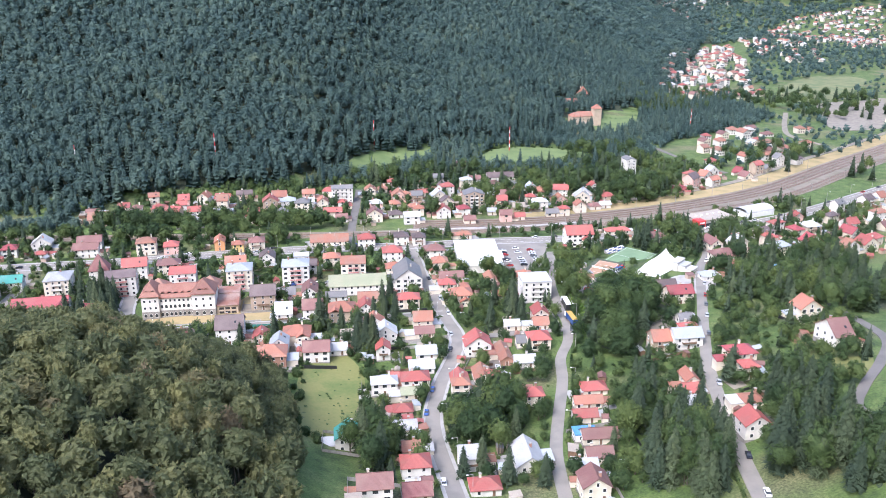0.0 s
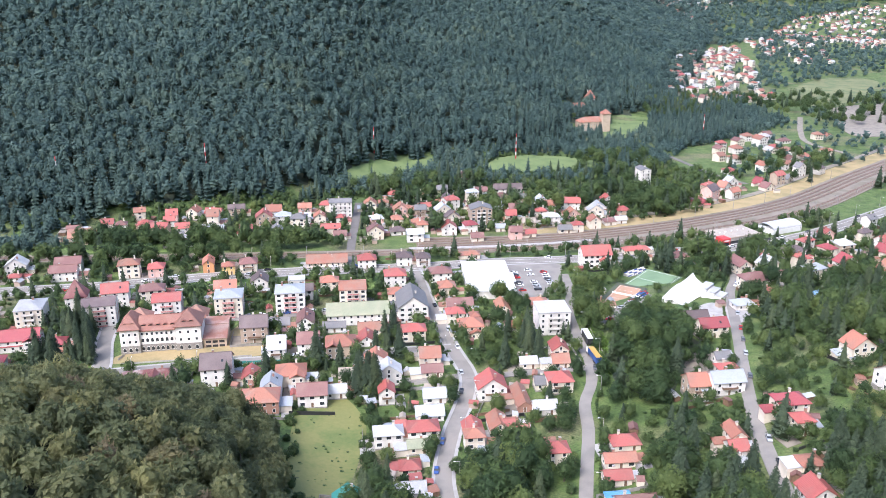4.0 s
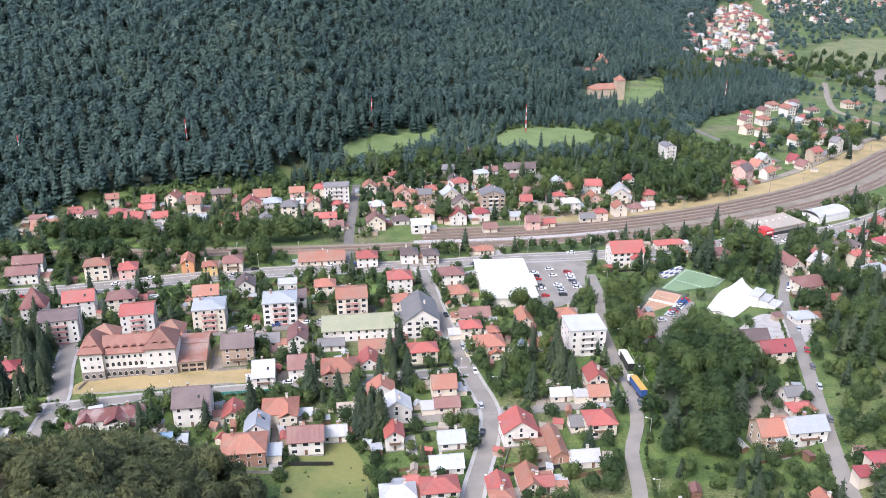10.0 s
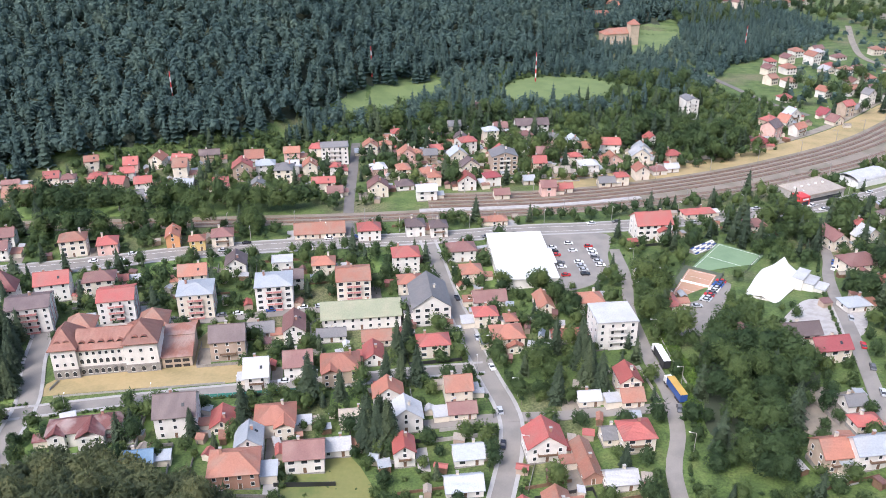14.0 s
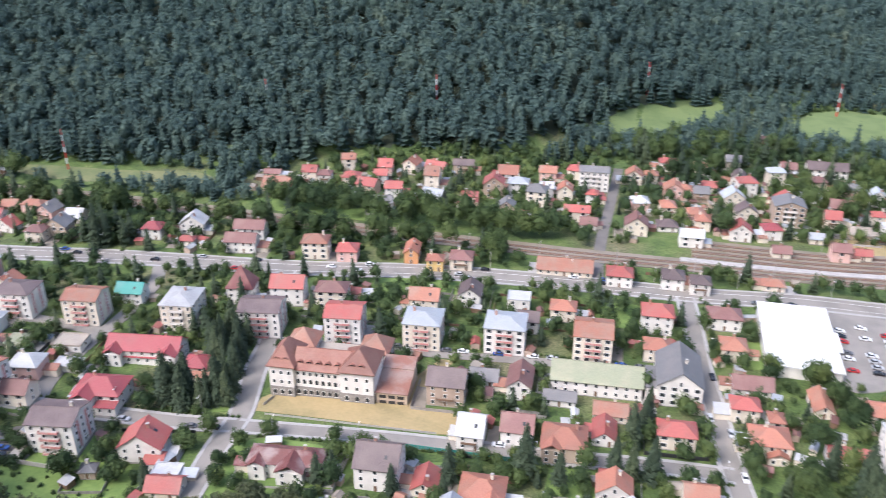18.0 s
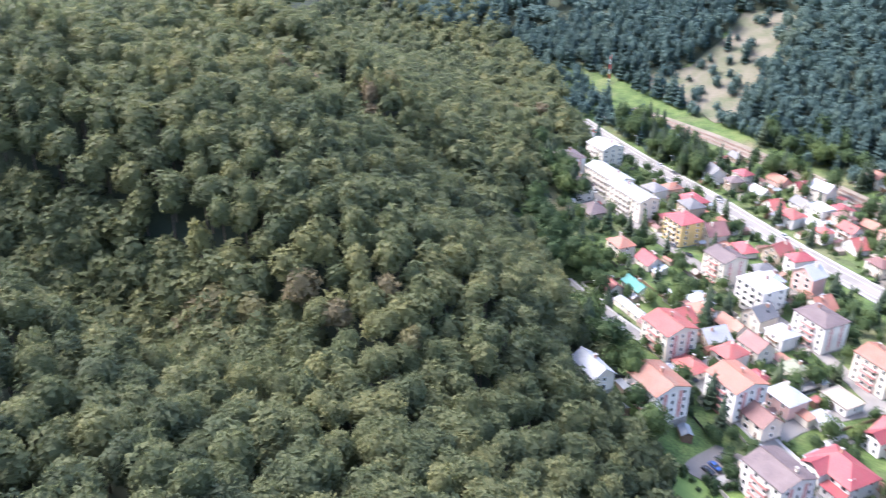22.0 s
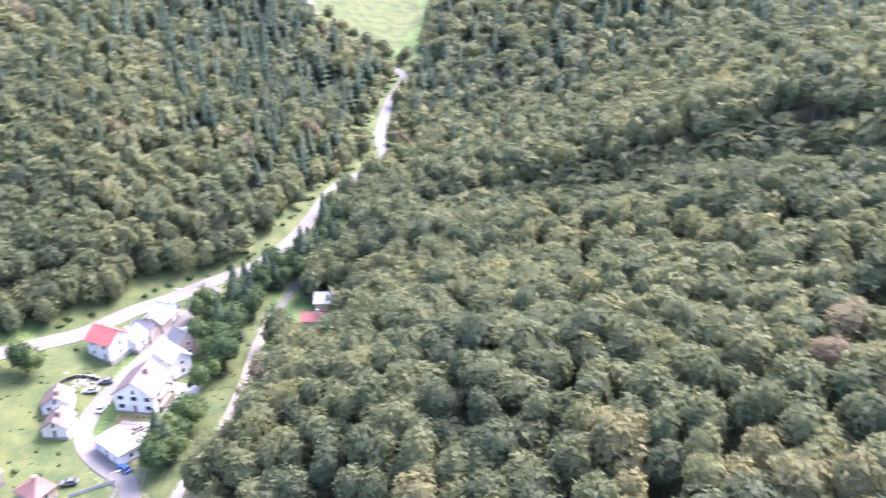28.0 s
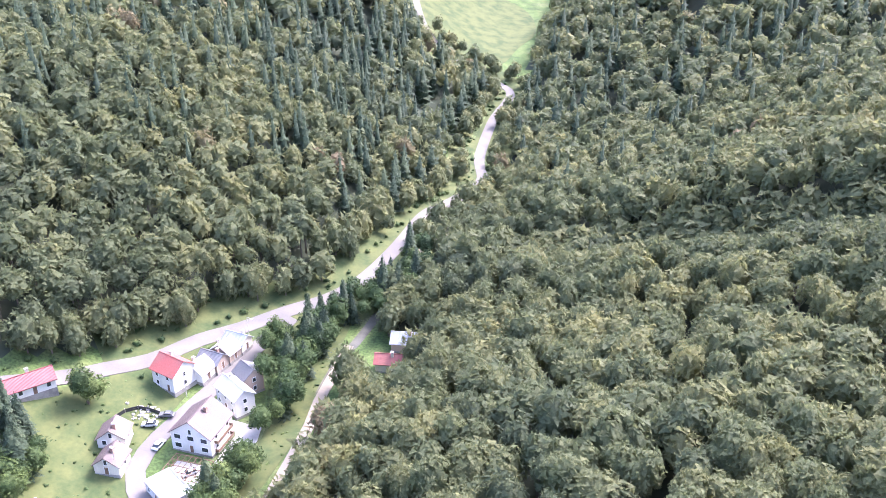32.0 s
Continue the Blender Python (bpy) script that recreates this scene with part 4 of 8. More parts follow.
DISTRICTS["far houses by the meadow"] = [
    (161.8, 726.5, 13, 9, 12, 5, "cross slate white"),
    (14.8, 726.9, 7, 11, 9, 3, "gable brown white"),
    (47.6, 694.7, 6, 22, 9, 2, "gable mauve white"),
    (27, 697.3, 7, 10, 8, 1, "gable brown white"),
    (69.5, 656.2, 6, 10, 8, 2, "cross steel white"),
    (120, 660.2, 9, 9, 9, 2, "cross red white"),
    (55.5, 670.7, 6, 8, 8, 1, "hip rust cream"),
    (-40.6, 676.6, 7, 11, 8, 2, "hip red white"),
    (-22.5, 676.4, 7, 9, 7, 2, "hip rust cream"),
    (-4.2, 692, 7, 9, 8, 2, "gable slate cream"),
    (-16.3, 649.8, 7, 9, 7, 1, "gable red cream"),
    (-29.3, 633.6, 7, 10, 8, 2, "hip rust cream"),
    (178.6, 1095.4, 18, 12, 12, 3, "pyramid orange tan"),
    (151.9, 1051.3, 11, 26, 10, 2, "gable rust tan"),
]
STORE = (186, 572)


# ---- houses ----
def window_mesh(name, w, h, bars):
    """A window: one body with a white surround and the dark pane set back in it."""
    a, b, f, g = w / 2 + 0.12, w / 2, -0.12, -0.02
    v = [(-a, 0.1, -0.12), (a, 0.1, -0.12), (a, 0.1, h + 0.12), (-a, 0.1, h + 0.12), (-a, f, -0.12), (a, f, -0.12), (a, f, h + 0.12), (-a, f, h + 0.12),
         (-b, f, 0), (b, f, 0), (b, f, h), (-b, f, h), (-b, g, 0), (b, g, 0), (b, g, h), (-b, g, h)]
    faces = [(3, 2, 1, 0), (0, 1, 5, 4), (1, 2, 6, 5), (2, 3, 7, 6), (3, 0, 4, 7), (4, 5, 9, 8), (5, 6, 10, 9), (6, 7, 11, 10), (7, 4, 8, 11), (8, 9, 13, 12), (9, 10, 14, 13), (10, 11, 15, 14), (11, 8, 12, 15), (12, 13, 14, 15)]
    return mesh_from(name, v, faces, [PAINT_WHITE, GLASS], [0] * 13 + [1])


WINDOW, WIDE_WINDOW, TALL_WINDOW = window_mesh("window", 1.0, 1.3, 2), window_mesh("wide_window", 1.8, 1.4, 3), window_mesh("tall_window", 0.8, 1.5, 1)
DOOR = Shape().box(-0.5, -0.08, 0, 0.5, 0.05, 2.05).box(-0.62, -0.11, 0, -0.5, 0.05, 2.17, 1).box(0.5, -0.11, 0, 0.62, 0.05, 2.17, 1).mesh("door", [TIMBER, PAINT_WHITE])
SKYLIGHT = Shape().box(-0.45, -0.6, -0.05, 0.45, 0.6, 0.08).box(-0.37, -0.52, 0.08, 0.37, 0.52, 0.1, 1).mesh("skylight", [PAINT_DARK, GLASS])
CHIMNEYS = [Shape().box(-0.4, -0.35, -1.4, 0.4, 0.35, 1.1).box(-0.5, -0.45, 1.1, 0.5, 0.45, 1.25, 1).mesh("chimney", [m, CONCRETE]) for m in (WALLS["brick"], WALLS["cream"])]


def roof_shape(kind, w, d, h, z, over=0.6, thick=0.22):
    """A roof with eaves: ridge along the width, or across it, hipped, pyramid or flat."""
    s = Shape()
    if kind == "cross":
        t = roof_shape("gable", d, w, h, z, over, thick)
        s.add([(-y, x, q) for x, y, q in t.v], t.f)
        return s
    a, b, lo = w / 2 + over, d / 2 + over, z - h * over / (d / 2)
    if kind == "gable":
        s.slab([(-a, -b, lo + thick), (a, -b, lo + thick), (a, 0, z + h + thick), (-a, 0, z + h + thick)], thick)
        s.slab([(a, b, lo + thick), (-a, b, lo + thick), (-a, 0, z + h + thick), (a, 0, z + h + thick)], thick)
        s.box(-a, -0.12, z + h + thick - 0.1, a, 0.12, z + h + thick + 0.1)
    elif kind == "flat":
        s.box(-w / 2 - 0.25, -d / 2 - 0.25, z, w / 2 + 0.25, d / 2 + 0.25, z + 0.25)
        for x0, y0, x1, y1 in ((-w / 2 - 0.25, -d / 2 - 0.25, w / 2 + 0.25, -d / 2), (-w / 2 - 0.25, d / 2, w / 2 + 0.25, d / 2 + 0.25), (-w / 2 - 0.25, -d / 2, -w / 2, d / 2), (w / 2, -d / 2, w / 2 + 0.25, d / 2)):
            s.box(x0, y0, z + 0.25, x1, y1, z + 0.55)
    else:
        r = max(w - d, 0) / 2 + (0.15 if kind == "hip" else 0.0)
        q = max(d - w, 0) / 2
        if kind == "pyramid":
            r = q = 0.0
        lo = z - h * over / (min(w, d) / 2)
        v = [(-a, -b, lo), (a, -b, lo), (a, b, lo), (-a, b, lo), (-a, -b, lo + thick), (a, -b, lo + thick), (a, b, lo + thick), (-a, b, lo + thick), (-r, -q, z + h), (r, q, z + h)]
        sides = [(4, 5, 9, 8), (5, 6, 9), (6, 7, 8, 9), (7, 4, 8)] if q == 0 else [(4, 5, 8), (5, 6, 9, 8), (6, 7, 9), (7, 4, 8, 9)]
        s.add(v, [(3, 2, 1, 0), (0, 1, 5, 4), (1, 2, 6, 5), (2, 3, 7, 6), (3, 0, 4, 7)] + sides)
    return s


def body_shape(kind, w, d, h, z, plinth):
    s = Shape().box(-w / 2, -d / 2, plinth, w / 2, d / 2, z).box(-w / 2 - 0.08, -d / 2 - 0.08, -3.0, w / 2 + 0.08, d / 2 + 0.08, plinth, 1)
    if kind == "gable":
        for x in (-w / 2, w / 2 - 0.3):
            s.add([(x, -d / 2, z), (x, d / 2, z), (x, 0, z + h), (x + 0.3, -d / 2, z), (x + 0.3, d / 2, z), (x + 0.3, 0, z + h)], [(2, 1, 0), (3, 4, 5), (0, 3, 5, 2), (1, 2, 5, 4)])
    if kind == "cross":
        for y in (-d / 2, d / 2 - 0.3):
            s.add([(-w / 2, y, z), (w / 2, y, z), (0, y, z + h), (-w / 2, y + 0.3, z), (w / 2, y + 0.3, z), (0, y + 0.3, z + h)], [(0, 1, 2), (5, 4, 3), (2, 1, 4, 5), (0, 2, 5, 3)])
    return s


ROOF_WORDS = {"red": "red", "crimson": "crimson", "orange": "orange-red", "rust": "rusty brown", "brown": "dark brown", "maroon": "dark maroon", "mauve": "grey-mauve", "slate": "dark grey",
              "steel": "pale blue-grey", "pale": "whitish", "green": "mossy green", "teal": "teal green", "blue": "blue", "azure": "bright blue", "tan": "tan", "patched": "rusty and white patched"}
KIND_WORDS = {"gable": "pitched", "cross": "gabled", "hip": "hipped", "flat": "flat", "pyramid": "steep pointed"}
balconies = {}


def balcony_mesh(w, red):
    if (w, red) not in balconies:
        s = Shape().box(-w / 2, -1.1, 0, w / 2, 0, 0.14).box(-w / 2, -1.1, 0.14, w / 2, -1.0, 0.95, 1)
        s.box(-w / 2, -1.0, 0.14, -w / 2 + 0.1, 0, 0.95, 1).box(w / 2 - 0.1, -1.0, 0.14, w / 2, 0, 0.95, 1)
        balconies[w, red] = s.mesh("balcony", [CONCRETE, red])
    return balconies[w, red]


annexes = {}


def annex_mesh(w, d, colour):
    if (w, d, colour) not in annexes:
        s = Shape().box(-w / 2, -d / 2, -3.0, w / 2, d / 2, 2.5)
        s.slab([(-w / 2 - 0.3, -d / 2 - 0.3, 2.55), (w / 2 + 0.3, -d / 2 - 0.3, 2.55), (w / 2 + 0.3, d / 2 + 0.3, 3.3), (-w / 2 - 0.3, d / 2 + 0.3, 3.3)], 0.18, 1)
        annexes[w, d, colour] = s.mesh("annex", [WALLS["cream"], ROOFS[colour]])
    return annexes[w, d, colour]


def house(rng, x, y, turn, w, d, floors, look_words, group, detail=2):
    kind, roof_colour, wall_colour = look_words.split()
    block = floors >= 4
    if not block and max(w, d) < 20 and y > 100:
        w, d = w * 0.9, d * 0.9
    storey = 2.75
    plinth = 0.5
    z = plinth + floors * storey
    span = d if kind == "gable" else w if kind == "cross" else min(w, d)
    h = 0.0 if kind == "flat" else span * (0.17 if block else 0.9 if kind == "pyramid" else 0.30 if kind == "hip" else 0.36)
    corners = [float(ground(x + u, y + v)) for u in (-w / 3, w / 3) for v in (-d / 3, d / 3)]
    name = "apartment_block" if block else "house"
    size = "four-storey apartment block" if block else "tall house" if floors == 3 else "two-storey house" if floors == 2 else "low house"
    words = {"wood": "timbered", "brick": "brick", "tan": "tan rendered"}.get(wall_colour, wall_colour)
    ob = thing(name, x, y, turn, sum(corners) / 4, f"{words} {size} with a {ROOF_WORDS[roof_colour]} {KIND_WORDS[kind]} roof", "apartment block" if block else "house", group)
    piece("wall", body_shape(kind, w, d, h, z, plinth).mesh("wall", [WALLS[wall_colour], STONE]), ob)
    roof = piece("roof", roof_shape(kind, w, d, h, z, 0.35 if block else 0.5).mesh("roof", ROOFS[roof_colour]), ob, label=f"{ROOF_WORDS[roof_colour]} {KIND_WORDS[kind]} roof")
    if kind != "flat":
        px, py = (w * rng.uniform(-0.3, 0.3), d * 0.12) if kind != "cross" else (w * 0.12, d * rng.uniform(-0.3, 0.3))
        piece("chimney", rng.choice(CHIMNEYS), roof, pose(px, py, z + h * 0.8 + 0.4))
    if not block and y > 100 and rng.random() < 0.45:
        aw, ad, side_of = rng.uniform(3, 5.5), rng.uniform(3, min(6, d * 0.8)), rng.choice((-1, 1))
        piece("annex", annex_mesh(round(aw), round(ad), rng.choice((roof_colour, "pale", "steel", "rust"))), ob, pose(side_of * (w / 2 + round(aw) / 2 - 0.05), rng.uniform(-0.1, 0.1) * d, 0.0), "low lean-to annex")
    if detail == 0:
        return ob
    front = max(1, int(w / (3.2 if block else 3.4 if detail > 1 else 4.4)))
    side = max(1, int(d / 4.2))
    pane = WIDE_WINDOW if rng.random() < 0.3 else WINDOW
    mid = front // 2
    for f in range(floors):
        sill = plinth + f * storey + 0.9
        for k in range(front):
            u = -w / 2 + w * (k + 0.5) / front
            if f == 0 and k == mid and not block:
                piece("door", DOOR, ob, pose(u, -d / 2, plinth + 0.02))
                continue
            piece("window", pane, ob, pose(u, -d / 2, sill))
        if block:
            red = BALCONY_RED if roof_colour in ("red", "steel", "rust", "mauve", "orange") else WALLS["white"]
            piece("balcony", balcony_mesh(round(w * 0.42, 1), red), ob, pose(0, -d / 2, plinth + f * storey + 0.05), "painted balcony front")
        if block and f == 0 and red is BALCONY_RED and detail > 1 and x < 60:
            for v in (-d * 0.22, d * 0.22):
                piece("wall_panel", Shape().box(-0.03, -0.75, plinth + 0.6, 0.05, 0.75, z - 0.3).mesh("wall_panel", red), ob, pose(w / 2, v, 0) if x < 0 else pose(-w / 2 - 0.02, v, 0), "faded red wall panel")
        if detail > 1:
            for k in range(side):
                v = -d / 2 + d * (k + 0.5) / side
                if x < 0 or y < 100:
                    piece("window", WINDOW, ob, pose(w / 2, v, sill, 0, 0, 90))
                else:
                    piece("window", WINDOW, ob, pose(-w / 2, v, sill, 0, 0, -90))
    if y < 80:
        if floors == 3 or w > 11 and wall_colour == "white" and floors == 2:
            for f in range(floors):
                piece("balcony", balcony_mesh(round(d * 0.7, 1), TIMBER), ob, pose(w / 2, 0, plinth + f * storey + 0.05, 0, 0, 90), "brown timber balcony")
        for f in range(floors):
            for k in range(side):
                piece("window", WINDOW, ob, pose(-w / 2, -d / 2 + d * (k + 0.5) / side, plinth + f * storey + 0.9, 0, 0, -90))
    if kind == "cross" and h > 2.2:
        piece("window", TALL_WINDOW, ob, pose(0, -d / 2, z + 0.15))
    if kind in ("gable", "cross") and not block and floors >= 2 and rng.random() < 0.4:
        p = math.degrees(math.atan2(h, span / 2))
        if kind == "gable":
            piece("skylight", SKYLIGHT, roof, pose(w * 0.22, -d / 4 - 0.3, z + h / 2 + 0.1, p))
        else:
            piece("skylight", SKYLIGHT, roof, pose(w / 4 + 0.3, d * 0.1, z + h / 2 + 0.1, p, 0, 90))
    if floors == 3 and wall_colour == "wood" or (floors == 2 and not block and rng.random() < 0.25):
        b = round(min(w * 0.6, 6.0), 1)
        piece("balcony", balcony_mesh(b, TIMBER), ob, pose(0, -d / 2, plinth + storey), "brown timber balcony")
    return ob


# lower wings that stand out from the front of some houses: along the front, out from it, width, depth, storeys
WINGS = {
    (-208.3, 407.3): [(-10.3, -5.5, 6.4, 5, 2, "gable"), (10.3, -5.5, 6.4, 5, 2, "gable"), (0, -3.6, 14, 3.4, 1, "lean")],
    (-206.9, 379.9): [(-3.5, -6.5, 7, 5, 2, "gable"), (4.5, -7.0, 7, 4, 1, "lean")],
    (-128.4, 363.4): [(-8.0, -4.0, 5, 3, 2, "gable"), (2.5, -5.0, 8, 5, 2, "gable"), (9.0, -4.0, 4, 2, 1, "lean")],
    (-176.5, 360.5): [(5.0, -6.0, 6, 5, 1, "lean")],
    (-69.3, 368.4): [(3.0, -6.0, 6, 4, 2, "gable")],
    (-51.5, 400.1): [(-3.5, -6.0, 6, 3, 2, "gable")],
    (-20, 445.2): [(-9.0, -2.0, 4, 12, 2, "lean")],
    (9.3, 418.5): [(2.0, -5.5, 6, 4, 1, "gable")],
    (164.2, 468.8): [(-3.0, -6.0, 7, 4, 1, "gable")],
    (86, 515.3): [(4.0, -7.0, 6, 4, 2, "gable")]}


def front_wing(ob, at, out, w, d, floors, kind, wall, roof):
    """A wing or porch before the front wall, with its own roof."""
    z = 0.5 + 2.75 * floors
    body = piece("wing", Shape().box(-w / 2, -d / 2, -1.5, w / 2, d / 2, z).mesh("wing", wall), ob, pose(at, out, 0))
    if kind == "lean":
        top = Shape().slab([(-w / 2 - 0.3, -d / 2 - 0.4, z + 0.1), (w / 2 + 0.3, -d / 2 - 0.4, z + 0.1), (w / 2 + 0.3, d / 2, z + 0.9), (-w / 2 - 0.3, d / 2, z + 0.9)], 0.18)
    else:
        top = roof_shape("cross", w, d + 2.6, 0.3 * w, z, 0.35)
    piece("wing_roof", top.mesh("wing_roof", roof), body, pose(0, 0 if kind == "lean" else 1.3, 0))
    for f in range(floors):
        for k in range(max(1, int(w / 3))):
            piece("window", WINDOW, body, pose(-w / 2 + w * (k + 0.5) / max(1, int(w / 3)), -d / 2, 1.4 + 2.75 * f))


taken = []
maker = random.Random(7)
for district, rows in DISTRICTS.items():
    near = not district.startswith("far")
    for x, y, turn, w, d, floors, words in rows:
        taken.append((x, y, max(w, d) / 2))
        ob = house(maker, x, y, turn, w, d, floors, words, district, 2 if near and y < 560 else 1)
        for wing_row in WINGS.get((x, y), ()):
            front_wing(ob, *wing_row, WALLS[words.split()[2]], ROOFS[words.split()[1]])


# more houses of the town's far quarters, in rows along the slope
def quarter(seed, name, ring, count, turn, floors=(1, 2, 2, 3), gap=15.0, joined=False):
    rng = random.Random(seed)
    xs, ys = [p[0] for p in ring], [p[1] for p in ring]
    made = tries = 0
    row = Shape()
    while made < count and tries < 4000:
        tries += 1
        x, y = rng.uniform(min(xs), max(xs)), rng.uniform(min(ys), max(ys))
        if not inside(x, y, ring) or any(math.hypot(x - a, y - b) < gap * 0.6 + r for a, b, r in taken) or near_road(x, y, 5.0):
            continue
        w, d = rng.uniform(8, 13), rng.uniform(7, 11)
        taken.append((x, y, max(w, d) / 2))
        kind, roof_colour = rng.choice(("gable", "cross", "hip", "hip")), rng.choice(("red", "red", "rust", "brown", "mauve", "orange", "crimson", "pale", "steel", "slate"))
        words = "%s %s %s" % (kind, roof_colour, rng.choice(("white", "white", "cream", "cream", "tan", "pink")))
        a, n = turn + rng.uniform(-12, 12), rng.choice(floors)
        made += 1
        if not joined:
            house(rng, x, y, a, w, d, n, words, name, 0 if y > 900 else 1)
            continue
        m = pose(x, y, float(ground(x, y)), 0, 0, a)
        z, h = 0.5 + n * 2.75, 0.3 * min(w, d)
        for s, k in ((body_shape(kind, w, d, h, z, 0.5), rng.randrange(2)), (roof_shape(kind, w, d, h, z), 2 + rng.randrange(5))):
            row.add([m @ Vector(q) for q in s.v], s.f, k)
        for f in range(n):
            for u in (-0.28, 0.0, 0.28):
                s = Shape().box(u * w - 0.6, -d / 2 - 0.1, 1.3 + 2.75 * f, u * w + 0.6, -d / 2 + 0.1, 2.7 + 2.75 * f)
                row.add([m @ Vector(q) for q in s.v], s.f, 7)
    if joined:
        mats = [WALLS["white"], WALLS["cream"], ROOFS["red"], ROOFS["rust"], ROOFS["brown"], ROOFS["orange"], ROOFS["pale"], GLASS]
        tagged(new("distant_houses", row.mesh("distant_houses", mats)), "distant white houses with red and brown roofs", "houses", kind="stuff")


def inside(x, y, ring):
    hit = False
    for (a, b), (c, d) in zip(ring, ring[1:] + ring[:1]):
        if (b > y) != (d > y) and x < (c - a) * (y - b) / (d - b) + a:
            hit = not hit
    return hit


ROAD_POINTS = []
for pts, width in list(STREETS.values()) + [(RAILWAY, 15.0), ([(x - 8, y + 14) for x, y in YARD], 34.0), (YARD, 20.0)]:
    c = line_points(pts, 5.0)
    ROAD_POINTS.append(np.column_stack([c, np.full(len(c), width / 2)]))
ROAD_POINTS = np.concatenate(ROAD_POINTS)


def near_road(x, y, margin):
    return bool((np.hypot(ROAD_POINTS[:, 0] - x, ROAD_POINTS[:, 1] - y) < ROAD_POINTS[:, 2] + margin).any())


def clear_of(p, margin_road, margin_house):
    """Which of the places lie clear of the roads and houses."""
    ok = np.ones(len(p), bool)
    for x, y, r in ROAD_POINTS:
        ok &= (p[:, 0] - x) ** 2 + (p[:, 1] - y) ** 2 > (r + margin_road) ** 2
    for x, y, r in taken:
        ok &= (p[:, 0] - x) ** 2 + (p[:, 1] - y) ** 2 > (r + margin_house) ** 2
    return ok


quarter(1, "houses on the hillside terrace", [(292, 1173), (307, 1283), (400, 1560), (472, 1746), (636, 1937), (560, 1600), (522, 1458), (475, 1269), (396, 1232)], 120, 30, (2, 3, 3, 4), 9, joined=True)
quarter(2, "houses by the far lane", [(235, 760), (270, 880), (330, 950), (420, 960), (390, 850), (290, 755)], 24, 20, joined=True)
quarter(3, "houses in the distant town", [(809, 2216), (953, 2412), (1128, 2534), (1290, 2604), (1180, 2300), (959, 1904), (851, 1972)], 150, 35, gap=12, joined=True)
quarter(16, "houses in the valley bend", [(640, 1850), (700, 2150), (820, 2100), (800, 1900), (760, 1700), (690, 1600)], 45, 35, gap=13, joined=True)
quarter(17, "houses in the last bend of the valley", [(450, 2050), (560, 2090), (640, 2290), (700, 2500), (880, 2620), (820, 2760), (560, 2700), (400, 2300)], 90, 30, gap=11, joined=True)
quarter(12, "houses beyond the valley road", [(470, 890), (540, 960), (640, 1100), (720, 1270), (660, 1230), (540, 1020)], 22, 30, gap=13, joined=True)
quarter(4, "houses beyond the sidings", [(175, 655), (225, 715), (280, 765), (340, 800), (330, 770), (250, 700), (190, 645)], 12, 35)
quarter(5, "houses of the east quarter", [(175, 520), (205, 545), (290, 600), (340, 640), (330, 560), (280, 500), (215, 470), (185, 490)], 26, 25)
quarter(6, "houses under the forest", [(-215, 575), (-130, 590), (-75, 600), (-75, 650), (-140, 640), (-215, 610)], 12, 5)
quarter(7, "houses above the station", [(-55, 580), (60, 585), (120, 610), (130, 640), (60, 680), (-55, 660)], 22, 5)
quarter(8, "houses at the west end", [(-430, 395), (-330, 420), (-290, 425), (-300, 445), (-420, 438)], 14, 8, gap=12)
quarter(9, "houses beyond the main road", [(-440, 462), (-340, 476), (-300, 495), (-330, 510), (-430, 500)], 15, 8, gap=12)
quarter(10, "houses between the west streets", [(-300, 360), (-235, 375), (-232, 408), (-290, 404)], 12, 8, gap=11)
quarter(11, "houses among the east woods", [(70, 405), (72, 450), (64, 500), (110, 520), (100, 500), (78, 460)], 2, 8)


